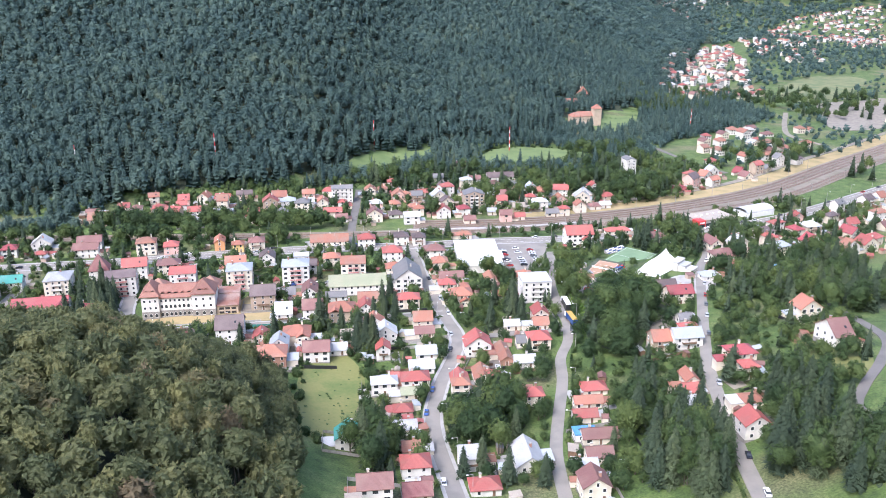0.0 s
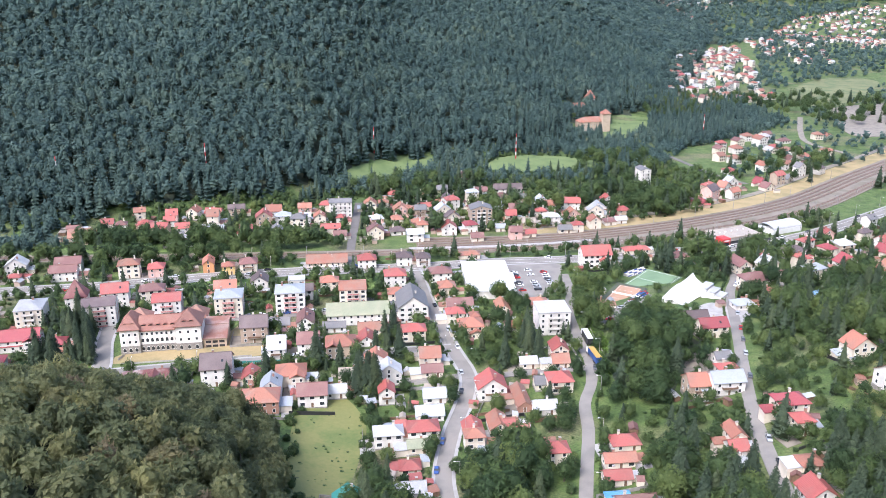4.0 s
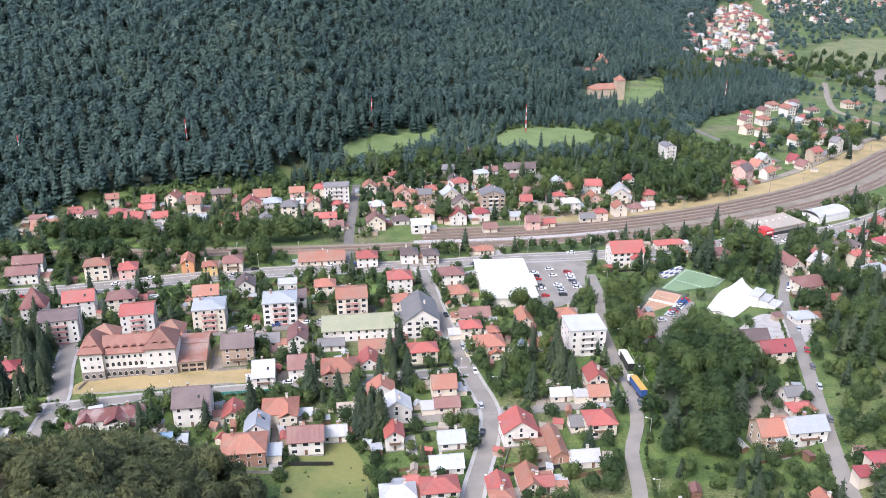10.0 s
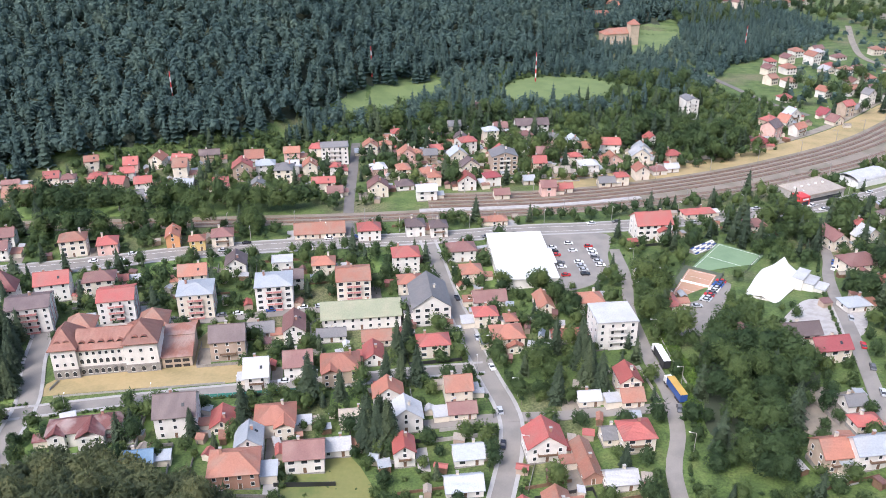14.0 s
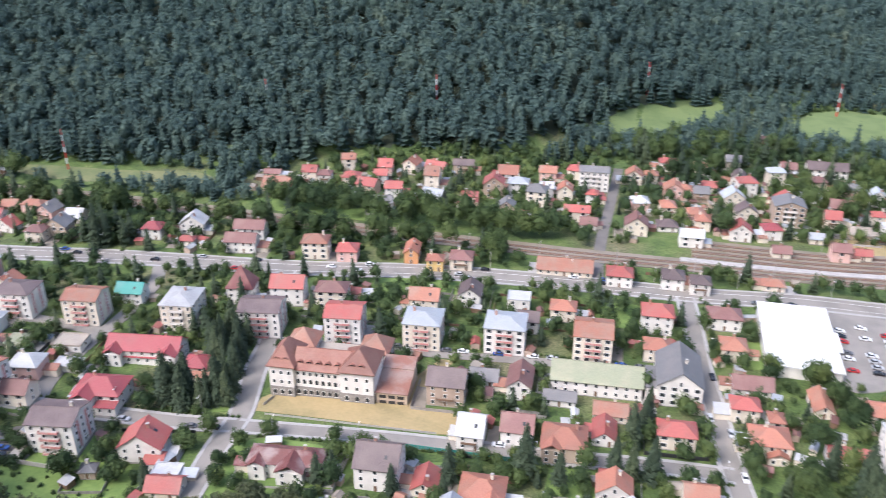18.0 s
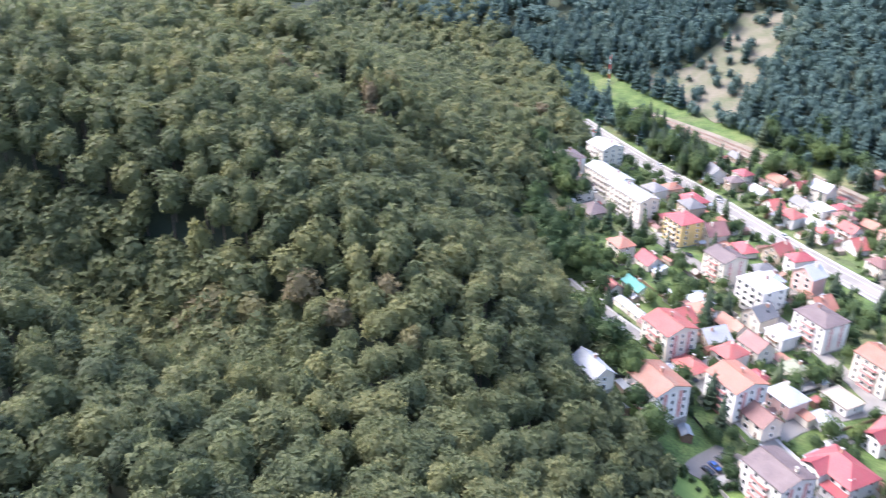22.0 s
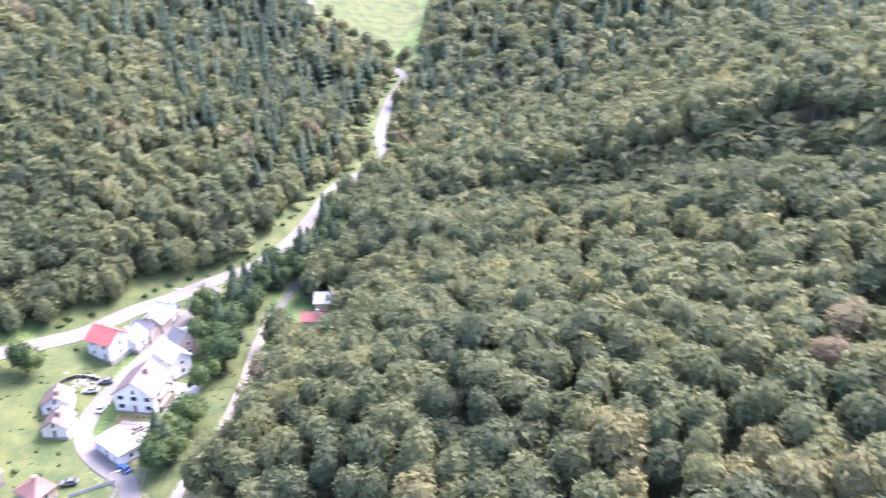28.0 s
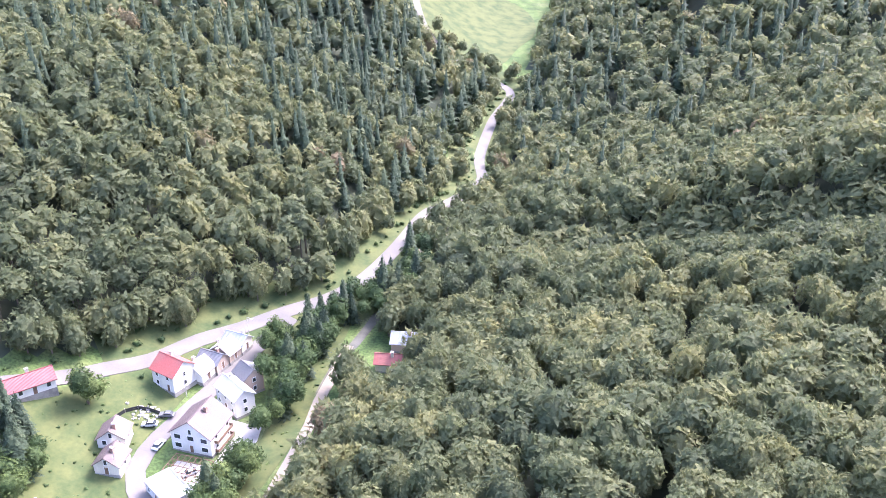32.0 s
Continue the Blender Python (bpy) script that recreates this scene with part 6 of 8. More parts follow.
# ---- cars and lorries ----
def car_parts():
    def hull(profile, half, inset):
        n = len(profile)
        v = [(x, -half + inset * (z > 0.95), z) for x, z in profile] + [(x, half - inset * (z > 0.95), z) for x, z in profile]
        return v, [tuple(range(n)), tuple(range(2 * n - 1, n - 1, -1))] + [(k, k + n, (k + 1) % n + n, (k + 1) % n)[::1] for k in range(n)]
    body = Shape().add(*hull([(-2.1, 0.35), (2.1, 0.35), (2.15, 0.65), (2.0, 0.85), (0.95, 0.95), (-1.7, 0.95), (-2.1, 0.85)], 0.85, 0.0))
    cabin = Shape().add(*hull([(1.0, 0.93), (0.35, 1.40), (-1.15, 1.42), (-1.75, 0.93)], 0.80, 0.12))
    top = Shape().slab([(0.3, -0.66, 1.45), (0.3, 0.66, 1.45), (-1.1, 0.66, 1.47), (-1.1, -0.66, 1.47)][::-1], 0.06)
    wheel = Shape()
    a = [2 * math.pi * k / 10 for k in range(10)]
    wheel.add([(0.32 * math.cos(q), -0.1, 0.32 * math.sin(q)) for q in a] + [(0.32 * math.cos(q), 0.1, 0.32 * math.sin(q)) for q in a],
              [tuple(range(10)), tuple(range(19, 9, -1))] + [(k, k + 10, (k + 1) % 10 + 10, (k + 1) % 10) for k in range(10)])
    return body, cabin.mesh("cabin", GLASS), top, wheel.mesh("wheel", PAINT_DARK)


CAR_BODY, CAR_CABIN, CAR_TOP, CAR_WHEEL = car_parts()
CAR_MESH = {k: (CAR_BODY.mesh("body", m), CAR_TOP.mesh("top", m)) for k, m in CAR_PAINT.items()}


def car(x, y, turn, colour, z=0.3):
    ob = thing("car", x, y, turn, float(ground(x, y)) + z, f"small {colour} car standing on the asphalt", "car", "cars in the town")
    piece("body", CAR_MESH[colour][0], ob)
    cabin = piece("cabin", CAR_CABIN, ob, label="dark glazed cabin")
    piece("top", CAR_MESH[colour][1], cabin)
    for u in (-1.3, 1.3):
        for v in (-0.8, 0.8):
            piece("wheel", CAR_WHEEL, ob, pose(u, v, 0.32))


motor = random.Random(11)
COLOURS = ("white", "white", "silver", "silver", "black", "black", "red", "blue", "grey", "grey")
for pts, gap, off, share in ((MAIN, 13, 4.6, 0.4), (MAIN, 15, -4.6, 0.3), (MAIN, 40, 1.4, 0.5), (MAIN, 46, -1.4, 0.5), (STREET_D, 6.5, 2.2, 0.7), (STREET_A[:9], 11, 2.6, 0.5), (STREET_A, 19, -2.6, 0.5), (STREET_E, 9, 2.3, 0.4), (STREET_H, 8, -2.2, 0.6), (STREET_C, 8, 1.8, 0.5), (STREET_B, 24, 1.8, 0.4), (STREET_I, 11, 2.0, 0.5), (VALLEY_STREET, 16, -2.0, 0.5)):
    for x, y, a in along(pts, gap, off):
        if motor.random() < share * 0.68:
            car(x, y, a + motor.choice((0, 180)) + motor.uniform(-2, 2), motor.choice(COLOURS), 0.24)
for k in range(26):
    row, col = divmod(k, 9)
    if motor.random() < 0.8:
        car(40 + row * 8.5 + motor.uniform(-0.3, 0.3) - (9 - col) * 0.3, 508 - col * 4.3, motor.uniform(-4, 4) + 2, motor.choice(COLOURS + ("red", "red", "white")), 0.2)
for x, y, a in ((-221, 351, 20), (-219.5, 348, 22), (-217.5, 345, 18), (-216, 342, 25), (-212, 352, 110), (-214.5, 353.5, 105), (-192, 399, 60), (-190, 396, 60), (-188.5, 393, 62)):
    car(x, y, a, motor.choice(COLOURS), 0.25)
for k in range(9):
    car(96.5 + k * 1.5 - 6, 447 + k * 2.2 - 6, 148 + motor.uniform(-4, 4), motor.choice(COLOURS), 0.2)
for x, y, a in ((79, 427, 10), (86, 436, 5), (77, 420, 170), (24, 41, 50), (14, 30, 40), (15, 36, 130), (30, 20, 60), (41, 24, 15), (43, 29, 20), (31, 62, 20)):
    car(x, y, a, motor.choice(COLOURS), 0.3)


def lorry(x, y, turn, tarp, top, label):
    ob = thing("lorry", x, y, turn, float(ground(x, y)) + 0.3, label, "lorry", "lorries on the street")
    piece("trailer", Shape().box(-6.4, -1.25, 1.1, 4.2, 1.25, 3.9).mesh("trailer", tarp), ob)
    piece("trailer_roof", Shape().box(-6.45, -1.3, 3.9, 4.25, 1.3, 4.0).mesh("trailer_roof", top), ob, label="stretched tarpaulin roof")
    cab = piece("cab", Shape().slab([(4.6, -1.2, 3.2), (6.6, -1.2, 2.9), (6.6, 1.2, 2.9), (4.6, 1.2, 3.2)], 2.2).mesh("cab", PAINT_WHITE), ob)
    piece("windscreen", Shape().box(6.55, -1.1, 1.9, 6.66, 1.1, 2.75).mesh("windscreen", GLASS), cab)
    piece("chassis", Shape().box(-6.2, -0.5, 0.6, 6.3, 0.5, 1.1).mesh("chassis", PAINT_DARK), ob)
    for u in (-5.2, -4.0, -2.8, 3.6, 5.6):
        for v in (-1.1, 1.1):
            piece("wheel", CAR_WHEEL, ob, pose(u, v, 0.5) @ Matrix.Diagonal((1.5, 1.6, 1.5, 1)))


lorry(62.2, 398, 95, PAINT_DARK, PAINT_WHITE, "dark lorry with a white tarpaulin parked on the street")
lorry(61.8, 377, 100, CAR_PAINT["blue"], OCHRE_TARP, "blue lorry with an ochre tarpaulin parked on the street")


# ---- garden walls and fences ----
def fence(pts, height, mat, label, every=2.5):
    c = line_points(pts, every)
    ob = tagged(new("fence"), label, "fence")
    n = normals(c)
    post = Shape().box(-0.07, -0.07, -0.5, 0.07, 0.07, height + 0.1).mesh("post", CONCRETE)
    for k, (p, q) in enumerate(zip(c, c[1:])):
        a = math.atan2(q[1] - p[1], q[0] - p[0])
        length = float(np.hypot(*(q - p)))
        z0, z1 = float(ground(*p)), float(ground(*q))
        s = Shape()
        for lo, hi in ((0.05, height * 0.45), (height * 0.5, height * 0.95)):
            s.add([(0, -0.03, lo), (length, -0.03, z1 - z0 + lo), (length, 0.03, z1 - z0 + lo), (0, 0.03, lo), (0, -0.03, hi), (length, -0.03, z1 - z0 + hi), (length, 0.03, z1 - z0 + hi), (0, 0.03, hi)],
                  [(3, 2, 1, 0), (4, 5, 6, 7), (0, 1, 5, 4), (1, 2, 6, 5), (2, 3, 7, 6), (3, 0, 4, 7)])
        piece("panel", s.mesh("panel", mat), ob, pose(p[0], p[1], z0, 0, 0, math.degrees(a)))
        piece("post", post, ob, pose(p[0], p[1], z0))


fence([(-100, 385), (-80, 387.5), (-62, 390)], 1.8, ROOFS["teal"], "teal sheet-metal fence along the street")
fence([(-153, 393), (-152, 399)], 1.2, CONCRETE, "low pale concrete wall of the school yard")
fence([(-150, 388.5), (-120, 391.5), (-92, 395)], 0.9, CONCRETE, "low pale concrete wall along the yard")
fence([(-38, 374), (-22, 376), (-4, 377)], 1.4, TIMBER, "brown wooden garden fence")
fence([(12, 366), (13, 352), (9, 335)], 1.4, CONCRETE, "grey garden fence beside the street")
fence([(-34, 353), (-30, 351), (-22, 352)], 1.6, CONCRETE, "pale garden wall below the spruces")
fence([(48, 36), (52, 31), (49, 25), (43, 24)], 1.3, PAINT_DARK, "dark fence round the small house")
fence([(29, 66), (20, 60), (18, 66)], 1.2, CONCRETE, "low pale wall beside the bend")
fence([(66, 420), (66, 400), (67, 380)], 1.2, CONCRETE, "grey fence along the stream street")


# ---- the guest house terrace ----
def pergola():
    ob = thing("pergola", 24.4, 41.4, 0, float(ground(24.4, 41.4)), "brown pergola grid over the paved guest house terrace", "pergola")
    piece("floor", Shape().box(-5.4, -4.2, -3.0, 5.4, 4.2, 0.3).mesh("floor", PAVING), ob)
    post = Shape().box(-0.07, -0.07, 0.3, 0.07, 0.07, 2.6).mesh("post", TIMBER)
    long_beam = Shape().box(-5.4, -0.06, 2.6, 5.4, 0.06, 2.75).mesh("beam", TIMBER)
    cross_beam = Shape().box(-0.05, -4.2, 2.75, 0.05, 4.2, 2.87).mesh("rafter", TIMBER)
    for v in (-4.1, -2.05, 0, 2.05, 4.1):
        piece("beam", long_beam, ob, pose(0, v, 0))
        for u in (-5.2, 0, 5.2):
            piece("post", post, ob, pose(u, v, 0))
    for k in range(8):
        piece("rafter", cross_beam, ob, pose(-5.25 + 1.5 * k, 0, 0))
    taken.append((24.4, 41.4, 6.5))
    taken.append((18, 29, 7))


pergola()


# ---- trees ----
def crown_proto(rng, sprays, height=1.0, core=2, clumps=30, spray=0.14, belly=0.72):
    """A broad-leaved crown of unit radius: an egg of rounded leaf clumps, shingled with small leaf sprays, open below."""
    bm = bmesh.new()
    bmesh.ops.create_icosphere(bm, subdivisions=core, radius=1.0)
    flat = [p.co.normalized() for p in bm.verts]
    tri = [tuple(q.index for q in p.verts) for p in bm.faces]
    bm.free()
    lobes = []
    for k in range(clumps):
        z = 1 - 1.75 * (k + 0.5) / clumps
        a = k * 2.39996 + rng.uniform(-0.5, 0.5)
        r = math.sqrt(1 - z * z)
        lobes.append((Vector((r * math.cos(a), r * math.sin(a), z + rng.uniform(-0.12, 0.12))).normalized(), rng.uniform(0.08, 0.26)))
    sharp = 12.0 * clumps / 12
    heads = [(Vector((rng.gauss(0, 1), rng.gauss(0, 1), rng.uniform(-0.2, 1.5))).normalized(), rng.uniform(0.08, 0.34)) for _ in range(8)]

    def lump(d):
        return 0.62 + max(0.9 * g * math.exp(-8.0 * (1 - d.dot(q))) for q, g in heads) + max(g * math.exp(-sharp * (1 - d.dot(q))) for q, g in lobes)

    def place(d, r):
        return Vector((d.x * r, d.y * r, d.z * r * height * (1.0 if d.z > 0 else belly)))

    turn = Matrix.Rotation(rng.uniform(0, 6), 3, "Z") @ Matrix.Rotation(rng.uniform(0, 1), 3, "X")
    flat = [turn @ d for d in flat]
    tri = [t for t in tri if sum(flat[k].z for k in t) > -2.2]
    used = sorted({k for t in tri for k in t})
    index = {k: n for n, k in enumerate(used)}
    tri = [tuple(index[k] for k in t) for t in tri]
    v = [place(flat[k], 0.82 * lump(flat[k]) * rng.uniform(0.95, 1.04)) for k in used]
    for k in range(sprays):
        z = 1 - 1.7 * (k + rng.random()) / sprays
        a = k * 2.39996 + rng.uniform(-0.6, 0.6)
        r = math.sqrt(max(0.0, 1 - z * z))
        d = Vector((r * math.cos(a), r * math.sin(a), z))
        base = place(d, lump(d) * rng.uniform(0.88, 1.06))
        stray = Vector((rng.uniform(-1, 1), rng.uniform(-1, 1), rng.uniform(-1, 1)))
        face = (Vector((d.x, d.y, d.z / height)) * 0.9 + Vector((0, 0, 0.45)) + stray * 0.4).normalized()
        out = Vector((d.x, d.y, 0.1 - 0.2 * r)) * 0.6 + Vector((rng.uniform(-1, 1), rng.uniform(-1, 1), rng.uniform(-0.8, 0.8)))
        out = out - face * out.dot(face)
        out = out.normalized() if out.length > 1e-3 else face.orthogonal().normalized()
        q, broad = rng.uniform(0.65, 1.35) * spray, 0.55
        if k % 2:
            # twigs that point outwards and up, seen from the side
            out = (Vector((d.x, d.y, d.z * 0.6 + 0.35)) + stray * 0.55).normalized()
            face = (out.cross(Vector((-d.y, d.x, 0.2)) + stray * 0.8)).normalized()
            q, broad = q * 0.8, 0.45
        side = out.cross(face)
        n = len(v)
        v += [base - side * q * broad - out * q * 0.45, base + side * q * broad - out * q * 0.45, base + out * q * 0.85]
        tri.append((n, n + 1, n + 2))
    return np.array([tuple(p) for p in v]), np.array(tri)


def spruce_proto(rng, tiers, arms, girth=0.225):
    """A spruce of unit height: a dense cone of drooping boughs that overlap from tier to tier."""
    v, f = [], []
    n = 7
    for k in range(n):
        a = 2 * math.pi * k / n
        q = girth * rng.uniform(0.6, 0.75)
        v.append((q * math.cos(a), q * math.sin(a), 0.07))
    v.append((0, 0, 0.96))
    v.append((0, 0, 0.07))
    f += [(k, (k + 1) % n, n) for k in range(n)] + [((k + 1) % n, k, n + 1) for k in range(n)]
    for t in range(tiers):
        u = (t + 0.2) / tiers
        z, r = 0.06 + 0.88 * u, girth * (1 - u) ** 0.66 + 0.014
        count = max(4, round(arms * (1 - 0.5 * u)))
        for k in range(count):
            a = 2 * math.pi * (k + rng.uniform(-0.35, 0.35)) / count + t * 0.7
            c, s = math.cos(a), math.sin(a)
            q, w = r * rng.uniform(0.7, 1.2), r * 2.2 / count + 0.012
            up = rng.uniform(-0.015, 0.015)
            m = len(v)
            v += [(0.02 * c, 0.02 * s, z + up + 0.06 * (1.1 - u)), (0.62 * q * c - w * s, 0.62 * q * s + w * c, z + up), (q * c, q * s, z + up - 0.05 * rng.uniform(0.5, 1.3)), (0.62 * q * c + w * s, 0.62 * q * s - w * c, z + up)]
            f += [(m, m + 1, m + 2), (m, m + 2, m + 3)]
    v += [(-0.008, 0, 0.94), (0.008, 0, 0.94), (0, 0, 1.0)]
    f.append((len(v) - 3, len(v) - 2, len(v) - 1))
    return np.array(v), np.array(f)


grow = random.Random(3)
CROWN_FINE = [crown_proto(grow, 560, h, 2, 30, 0.18) for h in (1.0, 1.15, 1.25, 1.05, 1.2, 1.1)]
CROWN_MID = [crown_proto(grow, 260, h, 1, 24, 0.25) for h in (1.0, 1.15, 1.3, 1.05, 1.2)]
CROWN_LOW = [crown_proto(grow, 115, h, 1, 18, 0.36) for h in (1.05, 1.2, 1.3, 1.1)]
CROWN_FAR = [crown_proto(grow, 60, h, 1, 12, 0.42) for h in (1.05, 1.25, 1.35, 1.15)]
CROWN_HILL = [crown_proto(grow, 50, h, 1, 10, 0.39) for h in (1.1, 1.3, 1.45, 1.2, 1.4)]
CROWN_HIGH = [crown_proto(grow, 28, h, 1, 8, 0.48) for h in (1.1, 1.3, 1.45, 1.2)]
CROWN_TINY = [crown_proto(grow, 20, h, 1, 8, 0.45) for h in (1.0, 1.2, 0.85)]
CROWN_SPECK = [crown_proto(grow, 10, h, 1, 6, 0.6) for h in (1.0, 1.2, 0.9)]
SPRUCE_FINE = [spruce_proto(grow, 17, 11) for _ in range(4)]
SPRUCE_LOW = [spruce_proto(grow, 7, 6) for _ in range(4)]


def stand(x, y):
    """Slow changes of tint from one part of the woods to the next."""
    return 0.5 + 0.22 * np.sin(x / 23 + 1.7 * np.sin(y / 41)) + 0.22 * np.sin(y / 29 - 1.3 * np.sin(x / 37)) + 0.1 * np.sin((x + y) / 11)


def grove(name, protos, places, sizes, mat, label, category, rng, lean=0.12):
    """Many trees in one mesh. places: x, y, z of the foot of each crown; sizes: width and height scale; each tree has its own tint."""
    places, sizes = np.asarray(places, float), np.asarray(sizes, float)
    if len(places) == 0:
        return None
    pick = rng.integers(0, len(protos), len(places))
    verts, faces, tints, count = [], [], [], 0
    tint = np.clip(0.72 * rng.random(len(places)) + 0.42 * stand(places[:, 0], places[:, 1]) - 0.07, 0, 1)
    for k, (v, f) in enumerate(protos):
        own = np.where(pick == k)[0]
        if len(own) == 0:
            continue
        a = rng.random(len(own)) * 2 * math.pi
        c, s = np.cos(a)[:, None], np.sin(a)[:, None]
        w, h = sizes[own, 0][:, None], sizes[own, 1][:, None]
        e = rng.uniform(0.82, 1.2, (len(own), 1))
        u, q = v[None, :, 0] * e, v[None, :, 1] / e
        x, y, z = (u * c - q * s) * w, (u * s + q * c) * w, v[None, :, 2] * h
        x = x + z * rng.uniform(-lean, lean, (len(own), 1))
        y = y + z * rng.uniform(-lean, lean, (len(own), 1))
        verts.append((np.stack([x, y, z], -1) + places[own][:, None]).reshape(-1, 3))
        faces.append((f[None] + (np.arange(len(own)) * len(v))[:, None, None] + count).reshape(-1, 3))
        tints.append(np.repeat(tint[own], len(v)))
        count += len(own) * len(v)
    return tagged(new(name, leaf_mesh(name, np.concatenate(verts), np.concatenate(faces), np.concatenate(tints), mat)), label, category, kind="stuff")


def leaf_mesh(name, v, f, tint, mat):
    me = bpy.data.meshes.new(name)
    me.vertices.add(len(v))
    me.vertices.foreach_set("co", v.astype(np.float32).ravel())
    me.loops.add(f.size)
    me.loops.foreach_set("vertex_index", f.astype(np.int32).ravel())
    me.polygons.add(len(f))
    me.polygons.foreach_set("loop_start", np.arange(0, f.size, 3, dtype=np.int32))
    me.polygons.foreach_set("use_smooth", [True] * len(f))
    a = me.attributes.new("tint", "FLOAT", "POINT")
    a.data.foreach_set("value", tint.astype(np.float32))
    a = me.attributes.new("solid", "FLOAT", "POINT")
    a.data.foreach_set("value", (np.bincount(f.ravel(), minlength=len(v)) > 2).astype(np.float32))
    me.materials.append(mat)
    me.update(calc_edges=True)
    return me


def scatter(rng, x0, x1, y0, y1, gap):
    """Uneven rows of places over a rectangle."""
    nx, ny = int((x1 - x0) / gap), int((y1 - y0) / gap)
    gx, gy = np.meshgrid(np.arange(nx), np.arange(ny))
    p = np.stack([x0 + (gx + 0.5 * (gy % 2)) * gap, y0 + gy * gap], -1).reshape(-1, 2).astype(float)
    return p + rng.uniform(-0.42 * gap, 0.42 * gap, p.shape)


def within(p, ring):
    x, y = p[:, 0], p[:, 1]
    hit = np.zeros(len(p), bool)
    for (a, b), (c, d) in zip(ring, list(ring[1:]) + [ring[0]]):
        if b != d:
            hit ^= ((b > y) != (d > y)) & (x < (c - a) * (y - b) / (d - b) + a)
    return hit


nrng = np.random.default_rng(5)
HILL_WOOD = [(-1100, 400), (-900, 440), (-760, 440), (-600, 440), (-570, 428), (-522, 424), (-492, 412), (-478, 390), (-465, 374), (-410, 360), (-378, 330), (-350, 333), (-315, 332), (-283, 331), (-258, 331), (-235, 334), (-205, 326), (-190, 332), (-170, 318), (-155, 322), (-128, 340), (-105, 338), (-82, 333), (-68, 318),
             (-60, 290), (-52, 262), (-46, 225), (-40, 180), (-20, 130), (-4, 92), (-3, 50), (0, 22), (2, 0), (3, -40), (-2, -75), (-10, -120), (-12, -170), (-4, -215), (2, -260), (5, -300), (15, -340), (15, -420), (30, -520), (60, -900), (-900, -900)]
EAST_WOOD = [(72, 18), (58, 0), (44, -18), (32, -34), (26, -52), (24, -85), (21, -120), (18, -150), (26, -190), (27, -250), (26, -280), (45, -296), (66, -303), (92, -330), (112, -380), (140, -460), (200, -900), (900, -900), (900, 80), (260, 120), (190, 150), (130, 175), (112, 140), (105, 95), (110, 72), (94, 36)]
OVERLOOK = (-85.0, 205.0)


def eye_distance(p):
    """How far a place lies from the hilltop clearing of the flight."""
    return np.hypot(p[:, 0] - OVERLOOK[0], p[:, 1] - OVERLOOK[1])


# the near wooded hills
wood = scatter(nrng, -640, 330, -560, 445, 6.6)
wood = np.concatenate([wood, scatter(nrng, -1000, -640, -150, 440, 9.0)])
wood = wood[within(wood, HILL_WOOD) | within(wood, EAST_WOOD)]
taken.extend([(-11, -9, 4), (-13, -4, 3.5)])
wood = wood[clear_of(wood, 3.2, 3.5) & ~within(wood, CLEARING)]
for pts, margin in ((DIRT_TRACK, 6.5), (VALLEY_ROAD, 5.0)):
    q = line_points(pts, 4.0)
    wood = wood[np.min(np.linalg.norm(wood[:, None] - q[None], axis=2), axis=1) > margin]
# the ravines are filled with more and lower trees
for line, depth, reach in RAVINES:
    more = scatter(nrng, min(q[0] for q in line) - 30, max(q[0] for q in line) + 30, min(q[1] for q in line) - 30, max(q[1] for q in line) + 30, 5.2)
    more = more[(ravine(more[:, 0], more[:, 1], line, depth, reach) > 0.12 * depth) & within(more, HILL_WOOD)]
    wood = np.concatenate([wood, more])
wood_eye = eye_distance(wood)
# the far slopes behind the ridges are wooded more thinly
FACING = [(-860, 480), (-840, 320), (-740, 250), (-700, 140), (-620, 60), (-580, -60), (-520, -190), (-310, -220), (-250, -270), (-190, -340), (-140, -420), (-60, -500), (20, -520),
          (95, -500), (150, -390), (210, -290), (270, -210), (310, -100), (270, -10), (160, 50), (110, 110), (60, 200), (-20, 400), (-400, 480)]
facing = within(wood, FACING)
thin = np.where(facing, (wood_eye < 430) | (nrng.random(len(wood)) < 0.66), nrng.random(len(wood)) < 0.16)
wood, wood_eye, facing = wood[thin], wood_eye[thin], facing[thin]
foot = ground(wood[:, 0], wood[:, 1])
wide = nrng.uniform(3.9, 6.1, len(wood)) * np.where(facing, np.where(wood_eye > 430, 1.18, 1.0), 1.9)
tall = nrng.uniform(4.6, 6.8, len(wood))
lift = nrng.uniform(9.0, 13.5, len(wood))
# trees at the edge of the wood are leafy to the ground
edge = np.zeros(len(wood), bool)
for step in ((12, 0), (-12, 0), (0, 12), (0, -12)):
    edge |= ~(within(wood + step, HILL_WOOD) | within(wood + step, EAST_WOOD))
edge |= ~clear_of(wood, 11, 10)
for line, depth, reach in RAVINES:
    edge |= ravine(wood[:, 0], wood[:, 1], line, depth, reach) > 0.1 * depth
for line, depth, reach in RAVINES:
    wide = np.where(ravine(wood[:, 0], wood[:, 1], line, depth, reach) > 0.1 * depth, wide * 1.25, wide)
lift = np.where(edge, lift * 0.5, lift)
tall = np.where(edge, tall * 1.2, tall)
conifer = nrng.random(len(wood)) < np.where(within(wood, EAST_WOOD), np.clip((-40 - wood[:, 1]) / 300, 0.01, 0.55), np.clip((-wood[:, 1] - 120) / 600, 0.0, 0.25))
broad = ~conifer
at = np.column_stack([wood, foot + lift])
size = np.column_stack([wide, tall])
LEAVES = "dense green beech crowns of the hillside wood"
single = broad & (wood_eye > 82) & (wood_eye < 128) & (wood[:, 0] < -60) & (wood[:, 1] < 260)
